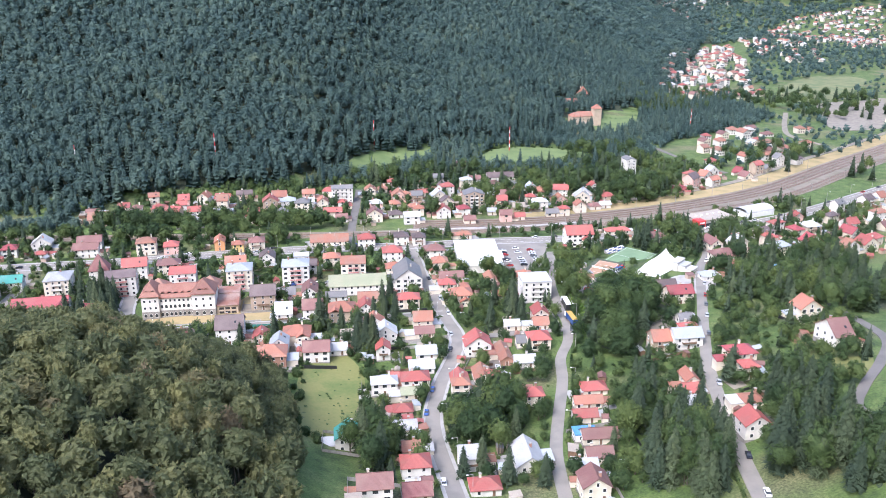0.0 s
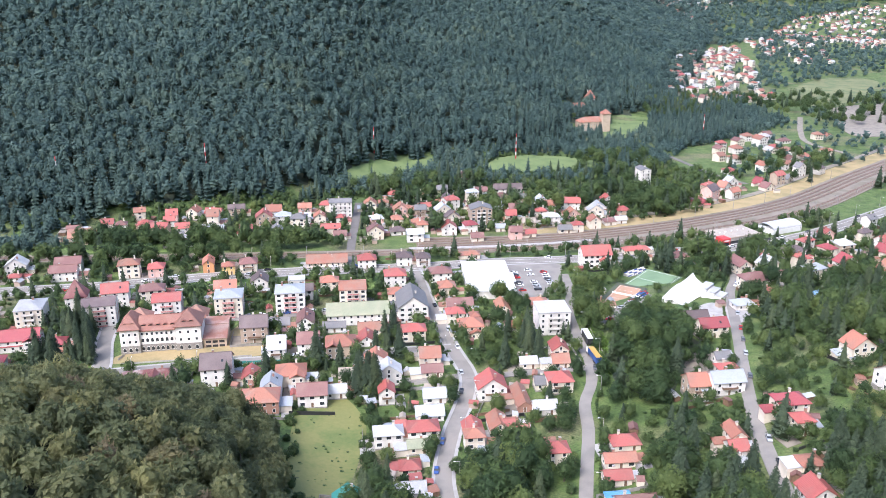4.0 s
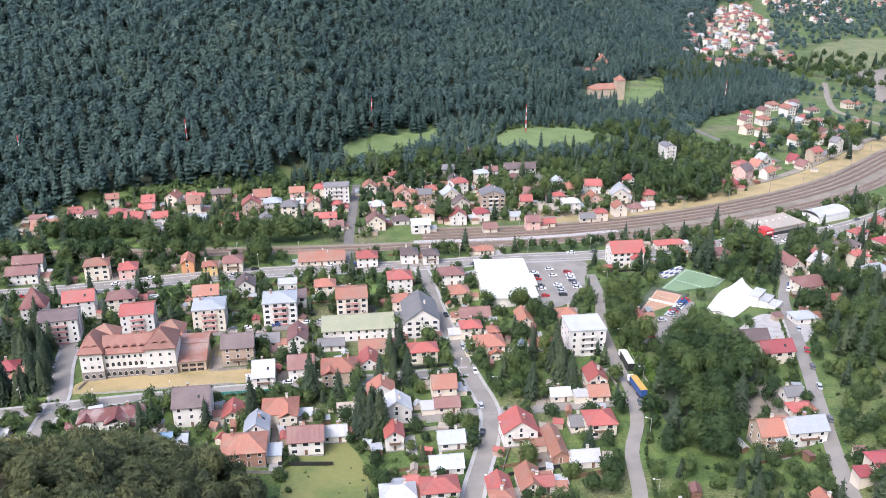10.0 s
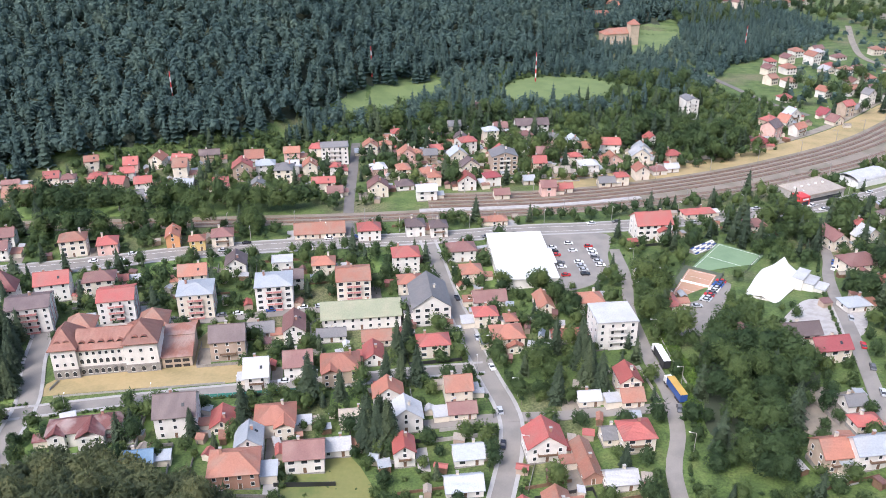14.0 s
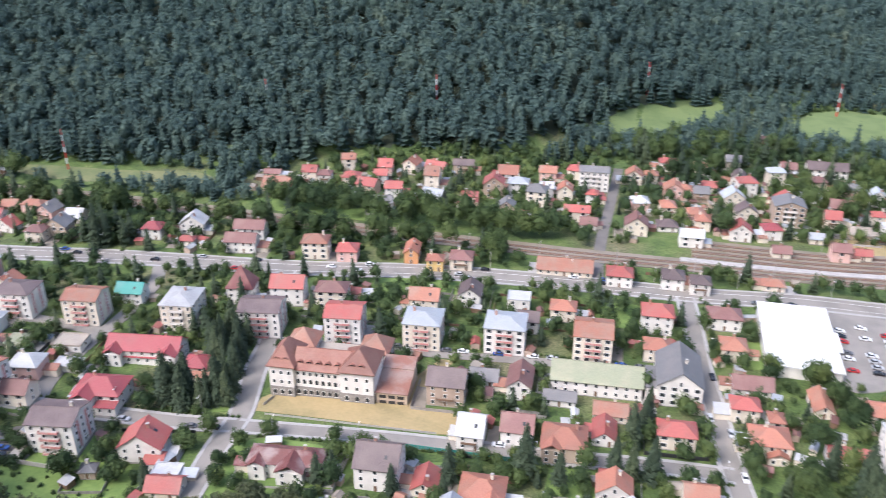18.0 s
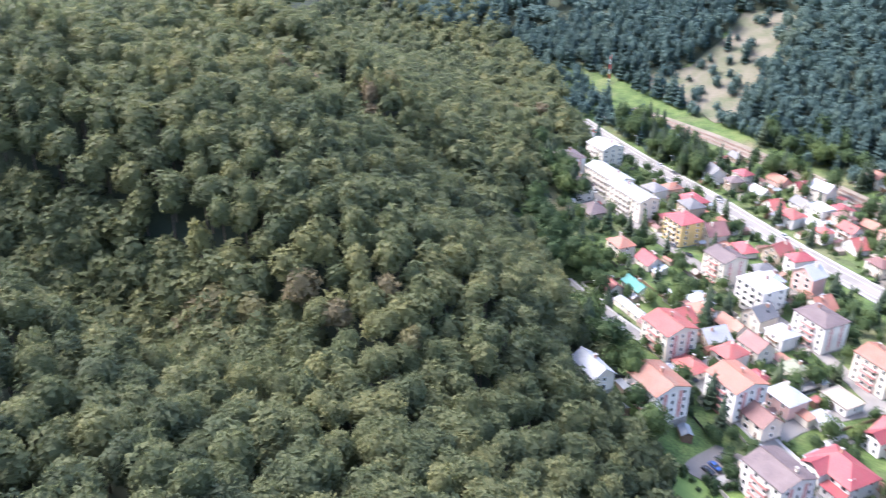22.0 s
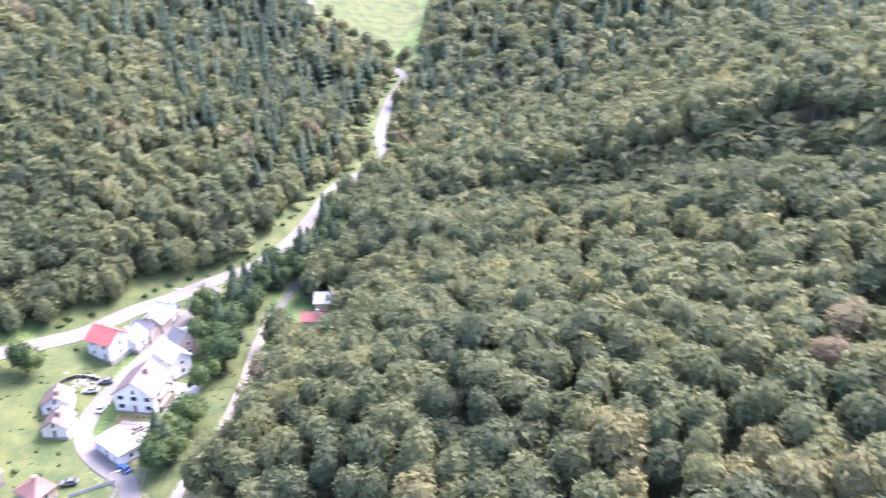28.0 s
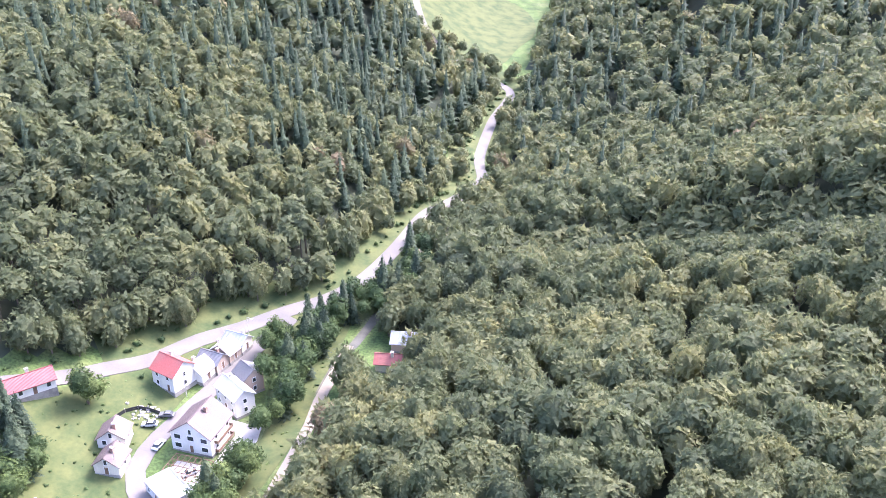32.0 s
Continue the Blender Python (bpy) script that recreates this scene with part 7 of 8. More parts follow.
single[np.where(single)[0][150:]] = False
for lo, hi, protos in ((0, 45, CROWN_MID), (45, 150, CROWN_FINE), (150, 270, CROWN_MID), (270, 430, CROWN_LOW), (430, 5000, CROWN_FAR)):
    own = broad & ~single & facing & (wood_eye >= lo) & (wood_eye < hi)
    grove("wood", protos, at[own], size[own], LEAF, LEAVES, "wood", nrng)
own = broad & ~facing
grove("wood", CROWN_TINY, at[own], size[own], LEAF, "beech crowns on the slopes behind the ridge", "wood", nrng)
for lo, hi, protos in ((0, 260, SPRUCE_FINE), (260, 5000, SPRUCE_LOW)):
    own = conifer & (wood_eye >= lo) & (wood_eye < hi)
    grove("spruce_wood", protos, np.column_stack([wood, foot])[own], np.column_stack([wide * 3.4, lift + 13])[own], NEEDLE, "dark pointed spruces among the beeches", "wood", nrng, 0.02)
stems = Shape()
for (x, y), z, h in zip(wood[wood_eye < 300], foot[wood_eye < 300], lift[wood_eye < 300]):
    stems.prism(x, y, z - 0.5, z + h, 0.32, 0.2, 4)
tagged(new("wood_trunks", stems.mesh("wood_trunks", BARK)), "grey beech trunks of the hillside wood", "wood", kind="stuff")

# the beeches that the camera passes nearest stand singly
TRUNK = Shape().prism(0, 0, -0.6, 6, 0.34, 0.26, 8).prism(0, 0, 6, 13, 0.26, 0.14, 8)
for k in range(5):
    q = 2 * math.pi * k / 5
    TRUNK.add([(0.15 * math.cos(q), 0.15 * math.sin(q), 7 + k * 0.6), (0.15 * math.cos(q + 2), 0.15 * math.sin(q + 2), 7 + k * 0.6), (0.15 * math.cos(q + 4), 0.15 * math.sin(q + 4), 7.2 + k * 0.6), (2.6 * math.cos(q), 2.6 * math.sin(q), 11 + k * 0.5)], [(0, 1, 3), (1, 2, 3), (2, 0, 3)])
TRUNK = TRUNK.mesh("trunk", BARK)
SINGLE_CROWNS = [leaf_mesh("crown", v, f, np.full(len(v), t), LEAF) for v, f in CROWN_FINE for t in (0.12, 0.3, 0.42, 0.55, 0.68, 0.8, 0.95)]
for k in np.where(single)[0]:
    ob = thing("beech_tree", wood[k, 0], wood[k, 1], 0, float(foot[k]), "tall green beech with a dense rounded crown on the slope", "tree", "beeches on the near hill")
    piece("trunk", TRUNK, ob)
    piece("crown", SINGLE_CROWNS[int(nrng.integers(len(SINGLE_CROWNS)))], ob, pose(0, 0, lift[k], 0, 0, float(nrng.uniform(0, 360))) @ Matrix.Diagonal((wide[k], wide[k], tall[k], 1)))

# the mountain across the valley
def mountain(x0, x1, y0, y1, gap, name, depth):
    p = scatter(nrng, x0, x1, y0, y1, gap)
    d = (p[:, 1] - smooth_line(p[:, 0], FOOT_X, FOOT_Y)) * np.interp(p[:, 0], (-300, 420), (0.82, 0.45))
    keep = (d > 2 + 6 * np.sin(p[:, 0] / 17)) & (d < depth)
    keep &= ~within(p, SCAR_RING)
    keep &= ~within(p, [(170, 970), (215, 1095), (262, 1120), (245, 1035), (195, 925), (172, 960)])
    p, d = p[keep], d[keep]
    p, d = p[(ok := clear_of(p, 4, 4))], d[ok]
    z = ground(p[:, 0], p[:, 1])
    n = len(p)
    spruce = nrng.random(n) < np.clip(0.62 - d / 110, 0.08, 0.62)
    w, h = nrng.uniform(0.56, 0.86, n) * gap, nrng.uniform(4.8, 7.2, n)
    foot = np.column_stack([p, z + nrng.uniform(7, 12, n)])
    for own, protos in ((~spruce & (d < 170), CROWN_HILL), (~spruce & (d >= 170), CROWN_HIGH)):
        grove(name, protos, foot[own], np.column_stack([w, h])[own], HAZED_LEAF, "dense dark green mixed forest on the mountainside", "forest", nrng)
    grove(name, SPRUCE_LOW, np.column_stack([p, z])[spruce], np.column_stack([w * 4.0, nrng.uniform(17, 27, n)])[spruce], HAZED_NEEDLE, "dark spruces along the foot of the mountain", "forest", nrng, 0.02)


def forest_edge(ring, gap, holes, share):
    p = scatter(nrng, min(q[0] for q in ring), max(q[0] for q in ring), min(q[1] for q in ring), max(q[1] for q in ring), gap)
    p = p[within(p, ring)]
    for hole in holes:
        p = p[~within(p, hole)]
    p = p[clear_of(p, 4, 3)]
    z, n = ground(p[:, 0], p[:, 1]), len(p)
    spruce = nrng.random(n) < share
    w = nrng.uniform(2.6, 5.2, n)
    grove("edge_trees", CROWN_HILL, np.column_stack([p, z + w * 0.9])[~spruce], np.column_stack([w, w * 1.15])[~spruce], HAZED_LEAF, "mixed green trees below the mountain forest", "trees", nrng)
    grove("edge_spruces", SPRUCE_LOW, np.column_stack([p, z])[spruce], np.column_stack([w * 3.6, w * 4.0])[spruce], HAZED_NEEDLE, "dark spruces below the mountain forest", "trees", nrng, 0.02)


MEADOW_WEST = [(-412, 544), (-386, 560), (-337, 572), (-290, 584), (-276, 572), (-312, 554), (-359, 541)]
MEADOW_NORTH = [(-92, 738), (-78, 772), (-47, 817), (-14, 832), (-8, 800), (-18, 768), (-48, 738), (-78, 725)]
MEADOW_EAST = [(26, 800), (58, 847), (100, 853), (143, 827), (153, 790), (127, 760), (75, 755), (36, 768)]
LAWN = [(172, 975), (178, 1044), (221, 1087), (256, 1110), (240, 1040), (190, 930), (165, 935)]
forest_edge([(-700, 440), (-600, 480), (-500, 512), (-406, 533), (-309, 541), (-240, 545), (-240, 630), (-345, 585), (-450, 560), (-560, 520), (-700, 470)], 7.0, [MEADOW_WEST, SCAR_RING], 0.25)
forest_edge([(-720, 433), (-600, 432), (-520, 441), (-462, 453), (-470, 482), (-560, 462), (-720, 455)], 7.5, [], 0.3)
forest_edge([(241, 985), (272, 1136), (340, 1250), (420, 1250), (370, 1080), (290, 930)], 8.5, [], 0.5)
forest_edge(SCAR_RING, 13.0, [], 0.1)
forest_edge([(-620, 440), (-560, 436), (-500, 440), (-470, 420), (-500, 405), (-560, 415)], 7.0, [], 0.3)
forest_edge([(-110, 660), (-88, 765), (-20, 850), (60, 880), (150, 1000), (260, 1140), (400, 1200), (420, 1060), (330, 960), (240, 880), (200, 800), (130, 735), (0, 725), (-70, 690)], 7.6, [MEADOW_NORTH, MEADOW_EAST, LAWN], 0.35)
mountain(-700, 330, 420, 1420, 7.4, "mountain_forest", 420)
mountain(-1500, -700, 0, 1000, 12, "mountain_forest", 420)
mountain(330, 760, 1000, 2300, 14, "mountain_forest", 300)
mountain(-100, 330, 1420, 2100, 14, "mountain_forest", 420)

# trees among the houses
PATCHES = [  # x, y, reach along x and y, count, share of spruces
    (70, 440, 8, 34, 34, 0.05), (-160, 552, 75, 9, 70, 0.1), (-95, 552, 30, 8, 22, 0.1), (78, 340, 7, 12, 9, 0.1), (80, 258, 14, 38, 62, 0.55),
    (120, 235, 20, 38, 66, 0.65), (180, 388, 32, 36, 78, 0.35), (18, 284, 13, 20, 40, 0.1), (-25, 265, 9, 16, 18, 0.2), (-177, 418, 9, 22, 34, 0.95)]
MORE_PATCHES = [
    (-36, 361, 5, 5, 16, 1.0), (-58, 386, 4, 9, 5, 1.0), (-27, 407, 5, 20, 10, 0.95), (30, 400, 13, 26, 22, 0.75), (290, 1130, 60, 60, 80, 0.4), (385, 1240, 60, 70, 60, 0.3),
    (140, 660, 50, 35, 70, 0.1), (150, 780, 40, 60, 45, 0.15), (60, 655, 50, 40, 30, 0.2), (-280, 486, 16, 8, 12, 0.8), (-430, 530, 60, 22, 60, 0.3), (-240, 425, 4, 30, 10, 0.8)]
THIRD_PATCHES = [
    (-230, 521, 60, 6, 30, 0.1), (-120, 530, 50, 5, 24, 0.1), (-330, 514, 50, 7, 30, 0.15), (-425, 500, 40, 8, 25, 0.3),
    (-176, 388, 13, 5, 13, 0.97), (-167, 396, 3.5, 9, 6, 0.97), (-177, 340, 6, 6, 7, 0.3), (160, 515, 40, 20, 40, 0.5), (190, 450, 45, 45, 60, 0.3), (19, -14, 6, 22, 30, 0.2), (62, 56, 8, 10, 9, 0.75), (11, 51, 2.5, 6, 7, 0.1), (-490, 456, 50, 14, 70, 0.4), (-430, 374, 40, 9, 34, 0.1), (-340, 342, 50, 8, 34, 0.1), (-260, 327, 40, 7, 26, 0.1),
    (66, 52, 3, 5, 9, 0.9), (57, 64, 3.5, 5, 8, 0.1), (9, 42, 2.5, 5, 6, 0.1), (8.5, 53, 3, 4, 4, 0.0), (17, -17, 3, 4, 6, 0.3), (27, -13, 1.8, 4, 4, 0.1), (16, -3, 2, 4, 4, 0.3), (11, 10, 2, 6, 5, 0.2), (70, 47, 3, 6, 3, 0.85), (60, 61, 4, 5, 6, 0.0), (57, 72, 4, 4, 5, 0.0), (13, -46, 7, 12, 14, 0.2), (5, -58, 5, 20, 12, 0.15), (14, 3, 4, 9, 8, 0.2), (12.5, 24, 2.5, 12, 8, 0.1), (11, 43, 2.5, 9, 5, 0.1), (13, 55, 2, 3, 2, 0.0), (16, -25, 4, 12, 10, 0.3), (3, -60, 6, 26, 24, 0.2), (40, 580, 90, 20, 26, 0.3), (-20, 700, 60, 40, 50, 0.25), (330, 760, 90, 70, 60, 0.2), (240, 640, 12, 10, 6, 0.2), (560, 1150, 140, 160, 160, 0.15)]
town = []
for x, y, rx, ry, count, share in PATCHES + MORE_PATCHES + THIRD_PATCHES:
    a, r = nrng.random(count) * 2 * math.pi, np.sqrt(nrng.random(count))
    town.append(np.column_stack([x + rx * r * np.cos(a), y + ry * r * np.sin(a), nrng.random(count) < share, np.ones(count)]))
GLEN = [(74, 378), (70, 356), (82, 338), (91, 350), (97, 361), (106, 376), (105, 389), (100, 399), (94, 410), (85, 405), (78, 395)]
p = scatter(nrng, 58, 110, 330, 415, 6.6)
p = p[within(p, GLEN)]
town.append(np.column_stack([p, nrng.random(len(p)) < 0.05, np.full(len(p), 2.0)]))
TOWN = [(-480, 395), (-380, 350), (-230, 345), (-160, 345), (-60, 350), (-40, 300), (-25, 240), (130, 230), (180, 330), (240, 450), (320, 600), (250, 640), (150, 580), (0, 545), (-200, 535), (-400, 515), (-500, 480)]
UPPER_TOWN = [(-240, 560), (-60, 560), (80, 575), (190, 640), (260, 760), (200, 800), (0, 740), (-80, 700), (-230, 620)]
for ring, gap, share in ((TOWN, 6.2, 0.14), (UPPER_TOWN, 6.0, 0.12)):
    p = scatter(nrng, -500, 330, 230, 800, gap)
    p = p[within(p, ring)]
    p = p[nrng.random(len(p)) < 0.86]
    town.append(np.column_stack([p, nrng.random(len(p)) < share, np.zeros(len(p))]))
town = np.concatenate(town)
OPEN = [CLEARING, [(-64, 352), (-48, 360), (-33, 337), (-33, 312), (-36, 285), (-50, 272), (-60, 300)], [(-158, 386), (-86, 392), (-88, 416), (-100, 426), (-158, 402)], [(32, 524), (68, 522), (58, 468), (34, 458)],
        [(68, 418), (76, 440), (92, 446), (106, 462), (96, 430), (80, 410)], [(110, 405), (131, 440), (149, 428), (136, 402)]]
town = town[clear_of(town[:, :2], 1.8, 0.7)]
for ring in OPEN:
    town = town[~within(town[:, :2], ring)]
town_z = ground(town[:, 0], town[:, 1])
n = len(town)
patch, is_spruce = town[:, 3] > 0, town[:, 2] > 0
crown_w = np.where(patch, np.where(town[:, 1] < 100, nrng.uniform(2.4, 4.3, n), nrng.uniform(3.8, 6.6, n)), nrng.uniform(1.6, 4.2, n))
glen = town[:, 3] > 1.5
crown_w = np.where(glen, nrng.uniform(3.8, 6.2, n), crown_w)
crown_lift = crown_w * np.where(patch, nrng.uniform(1.25, 1.9, n), nrng.uniform(0.9, 1.3, n))
crown_lift = np.where(glen, crown_w * 0.9 + nrng.uniform(1.0, 10.0, n), crown_lift)
spruce_h = np.where(patch, nrng.uniform(14, 23, n) * np.where(town[:, 1] < 100, 0.8, 1.0), nrng.uniform(7, 18, n))
GARDEN_CROWNS = [leaf_mesh("crown", v, f, np.full(len(v), t), GARDEN_LEAF) for v, f in CROWN_MID for t in (0.1, 0.35, 0.6, 0.9)]
GARDEN_SPRUCES = [leaf_mesh("crown", v, f, np.full(len(v), t), NEEDLE) for v, f in SPRUCE_FINE for t in (0.2, 0.5, 0.9)]
GARDEN_TRUNK = Shape().prism(0, 0, -0.08, 1.0, 0.07, 0.04, 7).mesh("trunk", BARK)
order = np.argsort(eye_distance(town[:, :2]))
alone = np.zeros(n, bool)
alone[[k for k in order if is_spruce[k]][:110]] = True
alone[[k for k in order if not is_spruce[k]][:170]] = True
for k in np.where(alone)[0]:
    x, y, z = town[k, 0], town[k, 1], float(town_z[k])
    turn = pose(0, 0, 0, 0, 0, float(nrng.uniform(0, 360)))
    if is_spruce[k]:
        ob = thing("spruce_tree", x, y, 0, z, "dark green pointed spruce standing in the grass", "tree", "spruces in the town")
        h = float(spruce_h[k])
        piece("crown", GARDEN_SPRUCES[int(nrng.integers(len(GARDEN_SPRUCES)))], ob, pose(0, 0, 0.3) @ turn @ Matrix.Diagonal((h * 0.95, h * 0.95, h, 1)))
        piece("trunk", GARDEN_TRUNK, ob, Matrix.Diagonal((h * 0.16, h * 0.16, h * 0.35, 1)))
    else:
        ob = thing("garden_tree", x, y, 0, z, "leafy green tree with a rounded crown in a garden", "tree", "garden trees")
        w = float(crown_w[k])
        piece("crown", GARDEN_CROWNS[int(nrng.integers(len(GARDEN_CROWNS)))], ob, pose(0, 0, float(crown_lift[k])) @ turn @ Matrix.Diagonal((w, w, w * 1.05, 1)))
        piece("trunk", GARDEN_TRUNK, ob, Matrix.Diagonal((w, w, float(crown_lift[k]) + 0.3 * w, 1)))
for own, protos in ((~alone & ~is_spruce & patch & (town[:, 1] >= 100) & (town[:, 1] < 470), CROWN_MID), (~alone & ~is_spruce & patch & (town[:, 1] >= 470), CROWN_LOW), (~alone & ~is_spruce & (town[:, 1] < 100), CROWN_MID), (~alone & ~is_spruce & ~patch & (town[:, 1] >= 100) & (town[:, 1] < 400), CROWN_LOW), (~alone & ~is_spruce & ~patch & (town[:, 1] >= 400) & (town[:, 1] < 540), CROWN_FAR), (~alone & ~is_spruce & ~patch & (town[:, 1] >= 540), CROWN_HIGH)):
    grove("garden_trees", protos, np.column_stack([town[:, :2], town_z + crown_lift])[own], np.column_stack([crown_w, crown_w * 1.05])[own], GARDEN_LEAF, "leafy green trees between the far gardens", "trees", nrng)
own = ~alone & is_spruce & patch & (town[:, 1] < 480)
grove("spruces", SPRUCE_FINE, np.column_stack([town[:, :2], town_z])[own], np.column_stack([spruce_h * 0.95, spruce_h])[own], NEEDLE, "tall dark firs in dense groups on the slope", "trees", nrng, 0.02)
own = ~alone & is_spruce & ~(patch & (town[:, 1] < 480))
grove("spruces", SPRUCE_LOW, np.column_stack([town[:, :2], town_z])[own], np.column_stack([spruce_h * 0.95, spruce_h])[own], NEEDLE, "dark spruces between the far houses", "trees", nrng, 0.02)

# woods and scattered trees of the far valley
def far_wood(ring, gap, low, high, share, holes=()):
    p = scatter(nrng, min(q[0] for q in ring), max(q[0] for q in ring), min(q[1] for q in ring), max(q[1] for q in ring), gap)
    p = p[within(p, ring) & (nrng.random(len(p)) < share)]
    for hole in holes:
        p = p[~within(p, hole)]
    p = p[clear_of(p, 3, 1)]
    w = nrng.uniform(low, high, len(p))
    grove("valley_trees", CROWN_SPECK, np.column_stack([p, ground(p[:, 0], p[:, 1]) + w * 0.9]), np.column_stack([w, w * 1.1]), HAZED_LEAF, "green trees and copses of the far valley", "trees", nrng)


DISTANT_TOWN = [(809, 2216), (953, 2412), (1128, 2534), (1290, 2604), (1180, 2300), (959, 1904), (851, 1972)]
far_wood([(325, 1356), (470, 1800), (600, 2020), (620, 2261), (648, 2256), (683, 2483), (907, 2604), (900, 2800), (500, 2800), (150, 2000), (209, 1518)], 15, 6, 10, 0.62)
far_wood([(480, 1290), (500, 1400), (570, 1600), (640, 1850), (760, 2100), (850, 1960), (960, 1900), (1000, 1750), (800, 1560), (560, 1420)], 13, 4, 7, 0.55, [FAR_FIELD])
far_wood([(240, 760), (330, 960), (450, 1120), (520, 1200), (760, 1480), (1000, 1750), (1150, 1600), (800, 1200), (560, 920), (330, 720)], 14, 2.6, 5.4, 0.5, [QUARRY, FAR_FIELD])
far_wood([(600, 1950), (640, 2256), (683, 2483), (907, 2604), (1300, 2620), (1128, 2534), (953, 2412), (809, 2216), (850, 1980), (760, 2100)], 17, 6, 10, 0.85, [DISTANT_TOWN])
far_wood(DISTANT_TOWN, 17, 3.5, 6, 0.5)
far_wood([(292, 1173), (307, 1283), (472, 1746), (636, 1937), (560, 1600), (475, 1269)], 13, 3, 5, 0.5)
far_wood([(250, 2800), (900, 2600), (1300, 2620), (1000, 1900), (1150, 1650), (1900, 2300), (2300, 3500), (300, 3500)], 34, 14, 22, 0.8, [DISTANT_TOWN])

# low bushes, hedges and street trees
bush = np.concatenate([scatter(nrng, -480, 330, 230, 800, 7.5)])
bush = bush[within(bush, TOWN) | within(bush, UPPER_TOWN)]
bush = bush[nrng.random(len(bush)) < 0.45]
valley_bush = scatter(nrng, -8, 90, -60, 95, 5.0)
valley_bush = valley_bush[nrng.random(len(valley_bush)) < 0.08]
verge = np.concatenate([np.array([(x, y) for x, y, a in along(VALLEY_ROAD[1:18], 2.2, side)]) for side in (4.6, -4.6, 6.5)])
verge = verge + nrng.uniform(-1.6, 1.6, verge.shape)
verge = verge[nrng.random(len(verge)) < 0.3]
bush = np.concatenate([bush, valley_bush, verge])
bush = bush[clear_of(bush, 1.0, 0.8)]
for ring in OPEN:
    bush = bush[~within(bush, ring)]
w = nrng.uniform(0.6, 1.9, len(bush))
grove("bushes", CROWN_SPECK, np.column_stack([bush, ground(bush[:, 0], bush[:, 1]) + 0.35 * w]), np.column_stack([w, w * 0.8]), GARDEN_LEAF, "low green bushes in the gardens", "bushes", nrng)
for ring in OPEN[:2] + [[(28, 800), (60, 845), (100, 850), (140, 825), (150, 790), (125, 763), (75, 758), (38, 770)]]:
    p = line_points(ring + ring[:1], 2.6)
    p = p[nrng.random(len(p)) < 0.8] + 0.0
    p = p + nrng.uniform(-3.0, 3.0, p.shape)
    p = p[clear_of(p, 0.5, 0.5)]
    w = nrng.uniform(0.8, 2.6, len(p))
    grove("bushes", CROWN_LOW, np.column_stack([p, ground(p[:, 0], p[:, 1]) + 0.5 * w]), np.column_stack([w, w]), GARDEN_LEAF, "green bushes round the edge of the meadow", "bushes", nrng)
for ring, gap, share in (([(-64, 349), (-48, 358), (-35, 337), (-35, 312), (-38, 291), (-48, 270), (-57, 290), (-62, 320)], 2.6, 0.2), ([(24, 72), (58, 88), (100, 84), (82, 44), (64, 26), (52, 8), (44, 24), (41, 44), (30, 60)], 1.9, 0.3), ([(5, 64), (11, 60), (12, 40), (12, 22), (20, 4), (12, -20), (8, 0), (4, 22)], 1.9, 0.3)):
    p = scatter(nrng, min(q[0] for q in ring), max(q[0] for q in ring), min(q[1] for q in ring), max(q[1] for q in ring), gap)
    patch = np.sin(p[:, 0] * 0.31 + 1.3) * np.sin(p[:, 1] * 0.23) + 0.5 * np.sin(p[:, 0] * 0.83 + p[:, 1] * 0.61)
    p = p[within(p, ring) & (nrng.random(len(p)) < share * (0.75 + 0.7 * patch))]
    p = p[clear_of(p, 0.5, 0.6)]
    w = nrng.uniform(0.35, 0.95, len(p))
    grove("tall_weeds", CROWN_SPECK, np.column_stack([p, ground(p[:, 0], p[:, 1]) + 0.22 * w]), np.column_stack([w, w * 0.45]), GARDEN_LEAF, "patchy green tufts of tall weeds in the meadow", "weeds", nrng)
for pts, gap, off in ((STREET_A[:13], 8.5, 5.4), (STREET_A[3:13], 9.5, -5.4)):
    for x, y, a in along(pts, gap, off):
        ob = thing("street_tree", x, y, 0, None, "small round clipped tree beside the street", "tree", "trees along the street")
        piece("crown", GARDEN_CROWNS[int(nrng.integers(len(GARDEN_CROWNS)))], ob, pose(0, 0, 2.5, 0, 0, float(nrng.uniform(0, 360))) @ Matrix.Diagonal((1.1, 1.1, 1.2, 1)))
        piece("trunk", GARDEN_TRUNK, ob, Matrix.Diagonal((1.5, 1.5, 2.2, 1)))
p = scatter(nrng, 62, 75, 352, 424, 1.7)
ivy = [(66, 422), (70, 420), (71, 400), (72, 385), (68, 366), (64, 354), (63, 362), (65.5, 385), (65, 402)]
p = p[within(p, ivy)]
p = p[clear_of(p, 0.4, 0.4)]
w = nrng.uniform(0.9, 1.7, len(p))
grove("climbing_ivy", CROWN_SPECK, np.column_stack([p, ground(p[:, 0], p[:, 1]) + 0.3 * w]), np.column_stack([w, w * 0.6]), IVY_LEAF, "bright green creeper covering the stream bank", "creeper", nrng)
BIG_TREES = ((60.5, 30, 5.4), (26, 457, 6.2), (32, 448, 5.0), (36, 437, 5.2), (11, 462, 4.6), (-8, 470, 3.6), (-186, 353, 4.6), (-178, 347, 4.2), (-201, 358, 3.6), (-193, 343, 5.0), (-90, 423, 3.6), (-64, 388, 3.2), (-60, 470, 4.4), (-44, 452, 3.4), (-142, 470, 3.8), (-150, 360, 3.0), (-146, 352, 3.2))
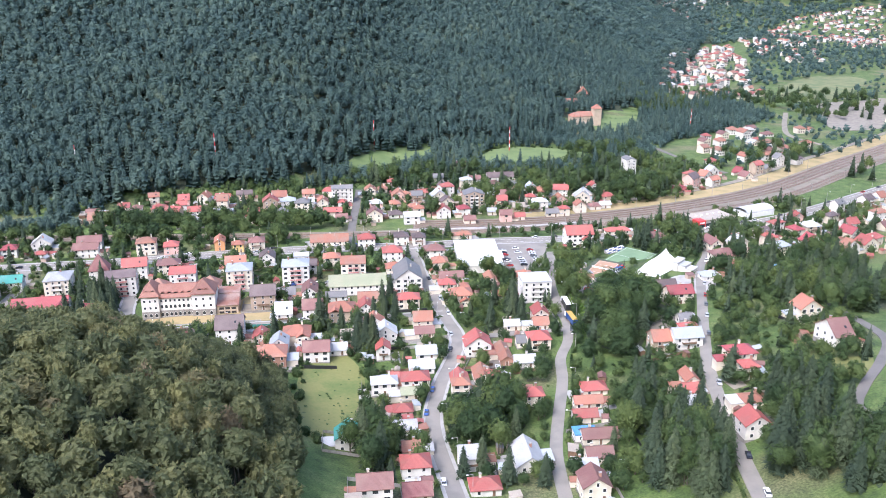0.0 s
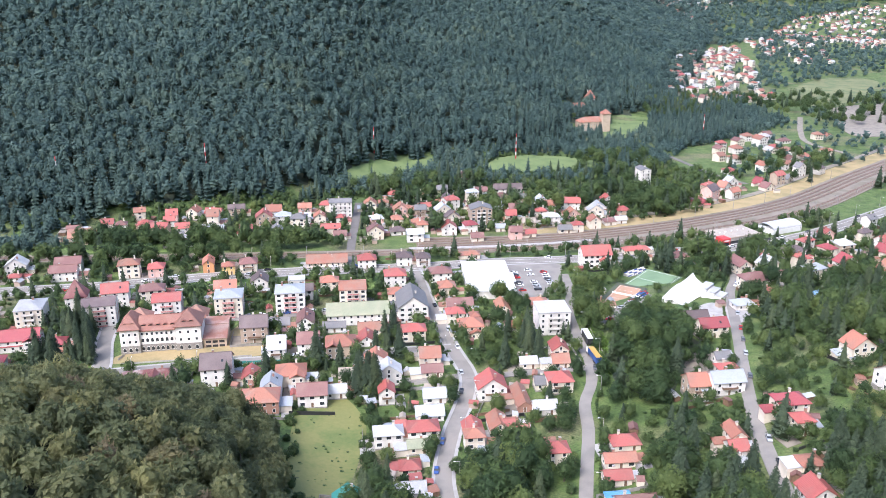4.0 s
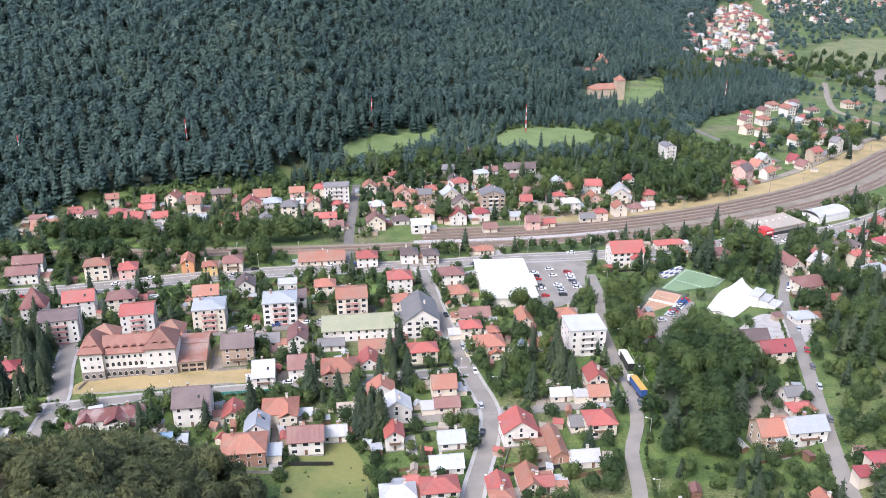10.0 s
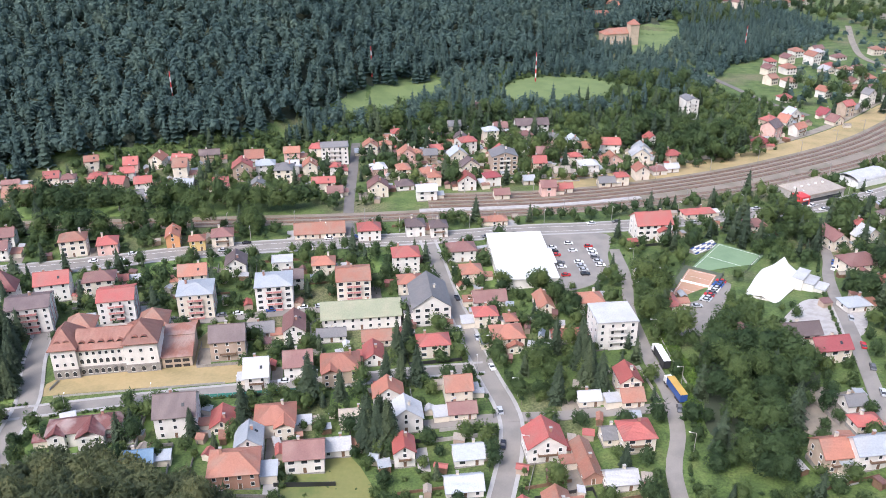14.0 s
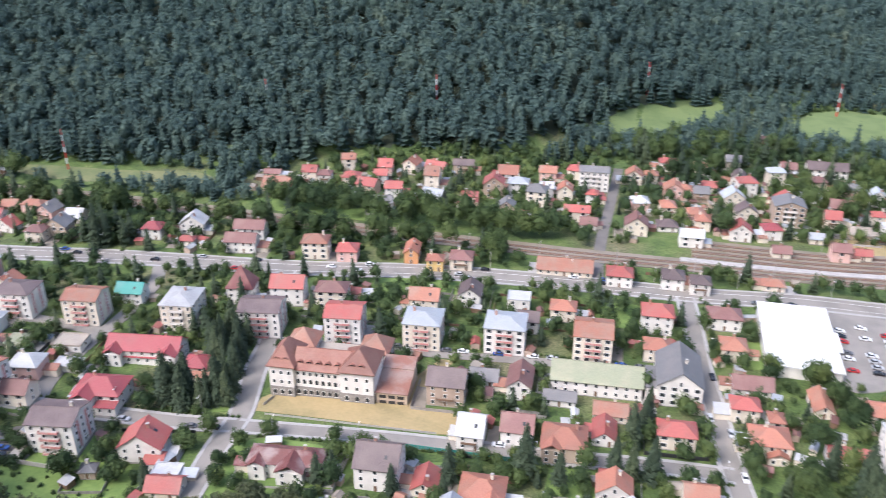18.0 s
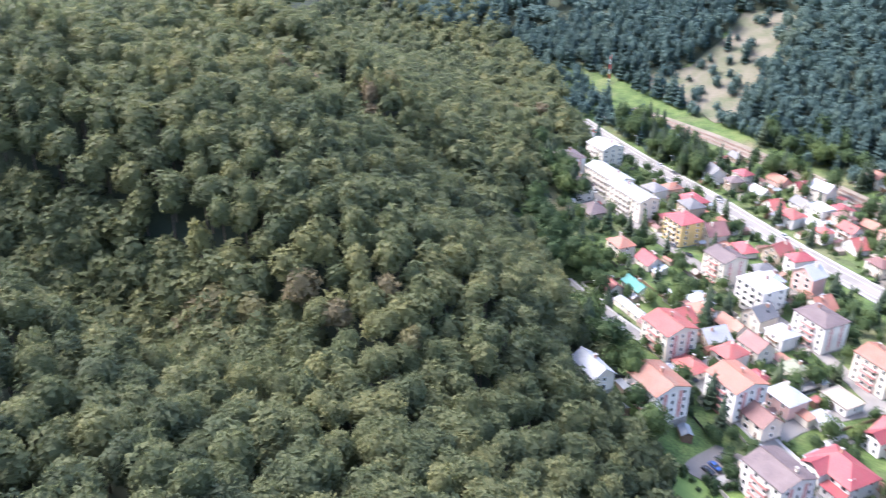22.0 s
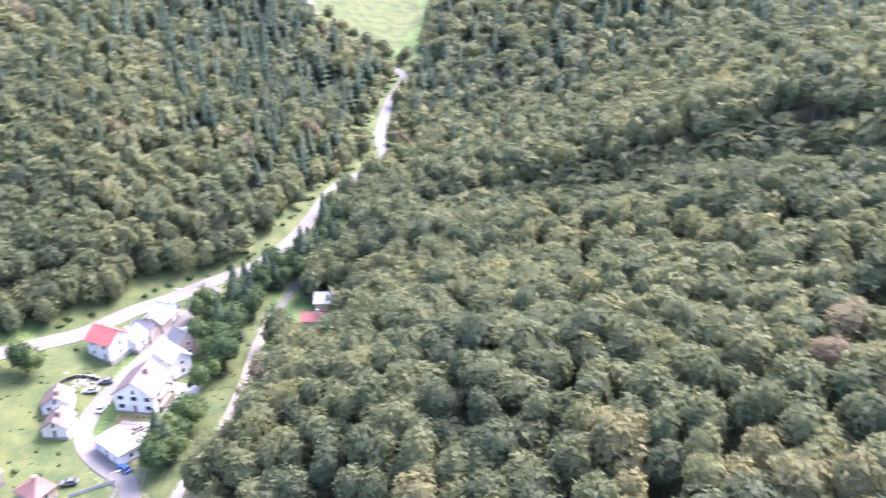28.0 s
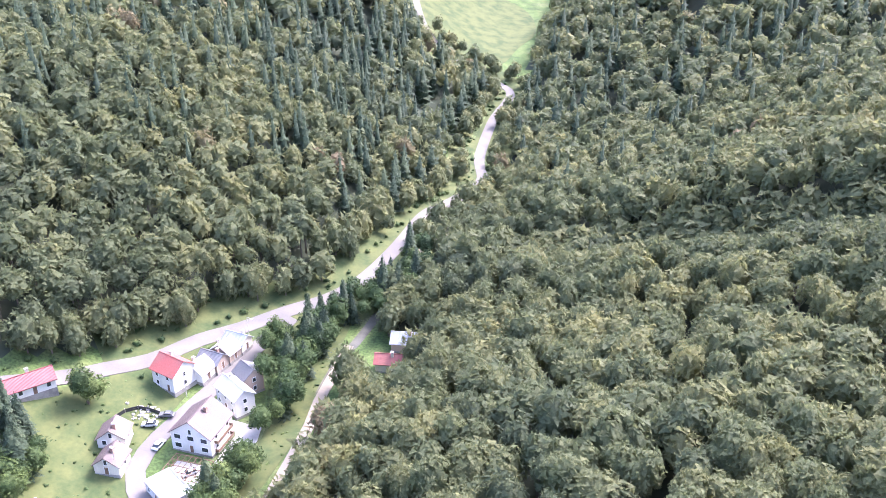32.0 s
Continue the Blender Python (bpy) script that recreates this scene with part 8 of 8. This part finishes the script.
for x, y, w in BIG_TREES:
    if near_road(x, y, 0.5):
        continue
    ob = thing("broadleaf_tree", x, y, 0, None, "large dark green broadleaf tree with a full round crown", "tree", "large trees between the houses")
    for k in range(3):
        q = 2.1 * k + x
        piece("crown", GARDEN_CROWNS[int(nrng.integers(len(GARDEN_CROWNS)))], ob, pose(0.3 * w * math.cos(q), 0.3 * w * math.sin(q), w * (0.85 + 0.34 * k), 0, 0, 120 * k) @ Matrix.Diagonal((w * (0.86 - 0.1 * k), w * (0.86 - 0.1 * k), w * 0.8, 1)))
    piece("trunk", GARDEN_TRUNK, ob, Matrix.Diagonal((w * 1.2, w * 1.2, w * 1.2, 1)))
p = scatter(nrng, -218, -165, 314, 364, 3.2)
p = p[within(p, CLEARING) & (nrng.random(len(p)) < 0.3)]
w = nrng.uniform(0.5, 1.7, len(p))
grove("bushes", CROWN_LOW, np.column_stack([p, ground(p[:, 0], p[:, 1]) + 0.4 * w]), np.column_stack([w, w * 0.8]), GARDEN_LEAF, "green bushes scattered over the overgrown clearing", "bushes", nrng)
p = np.array([(x, y) for side in (7.5, -7.5, 11.0, -11.5) for x, y, a in along(VALLEY_ROAD[10:], 6.5, side)])
p = p + nrng.uniform(-2.0, 2.0, p.shape)
p = p[clear_of(p, 3.0, 2.0) & (p[:, 1] > -330) & (nrng.random(len(p)) < 0.72)]
w = nrng.uniform(2.6, 4.8, len(p))
grove("roadside_trees", CROWN_LOW, np.column_stack([p, ground(p[:, 0], p[:, 1]) + w * nrng.uniform(0.9, 1.6, len(p))]), np.column_stack([w, w * 1.15]), LEAF, "leafy trees crowding the edge of the valley road", "trees", nrng)
rubble_maker = random.Random(31)
rubble = Shape()
for k in range(46):
    x, y, r = 46.5 + rubble_maker.gauss(0, 1.9), 25.5 + rubble_maker.gauss(0, 1.6), rubble_maker.uniform(0.12, 0.42)
    z = float(ground(x, y))
    rubble.slab([(x - r, y - r, z + 0.2 + r), (x + r * 1.4, y - r * 0.7, z + 0.2 + r * 0.8), (x + r, y + r, z + 0.2 + r), (x - r * 0.8, y + r * 0.9, z + 0.2 + r * 0.7)], r + 0.25)
tagged(new("rubble_heap", rubble.mesh("rubble_heap", CONCRETE)), "pale broken stones and boards heaped on the grass", "rubble", kind="stuff")
HEDGES = ((STREET_D, 4.2, 0.9), (STREET_E, -4.6, 0.8), (STREET_H, 4.6, 0.9), (STREET_B[4:], 4.6, 1.0), (STREET_C, -4.2, 1.1))
for pts, off, h in HEDGES:
    p = np.array([(x, y) for x, y, a in along(pts, 1.3, off)])
    p = p[nrng.random(len(p)) < 0.75]
    grove("hedge", CROWN_SPECK, np.column_stack([p, ground(p[:, 0], p[:, 1]) + 0.5 * h]), np.column_stack([nrng.uniform(0.8, 1.2, len(p)), np.full(len(p), h)]), GARDEN_LEAF, "uneven green hedge along the street", "hedge", nrng)


# under the woods the ground is brown leaf litter
LAND.data.materials.append(LITTER)
spot = np.empty(len(LAND.data.polygons) * 3, np.float32)
LAND.data.polygons.foreach_get("center", spot)
spot = spot.reshape(-1, 3)[:, :2].astype(float)
shady = within(spot, HILL_WOOD) | within(spot, EAST_WOOD) | (spot[:, 1] > smooth_line(spot[:, 0], FOOT_X, FOOT_Y) + 14)
shady &= clear_of(spot, 8, 6)
for ring in (CLEARING, SCAR_RING, LAWN, MEADOW_NORTH, MEADOW_EAST, MEADOW_WEST):
    shady &= ~within(spot, ring)
LAND.data.polygons.foreach_set("material_index", shady.astype(np.int32))
LAND.data.update()
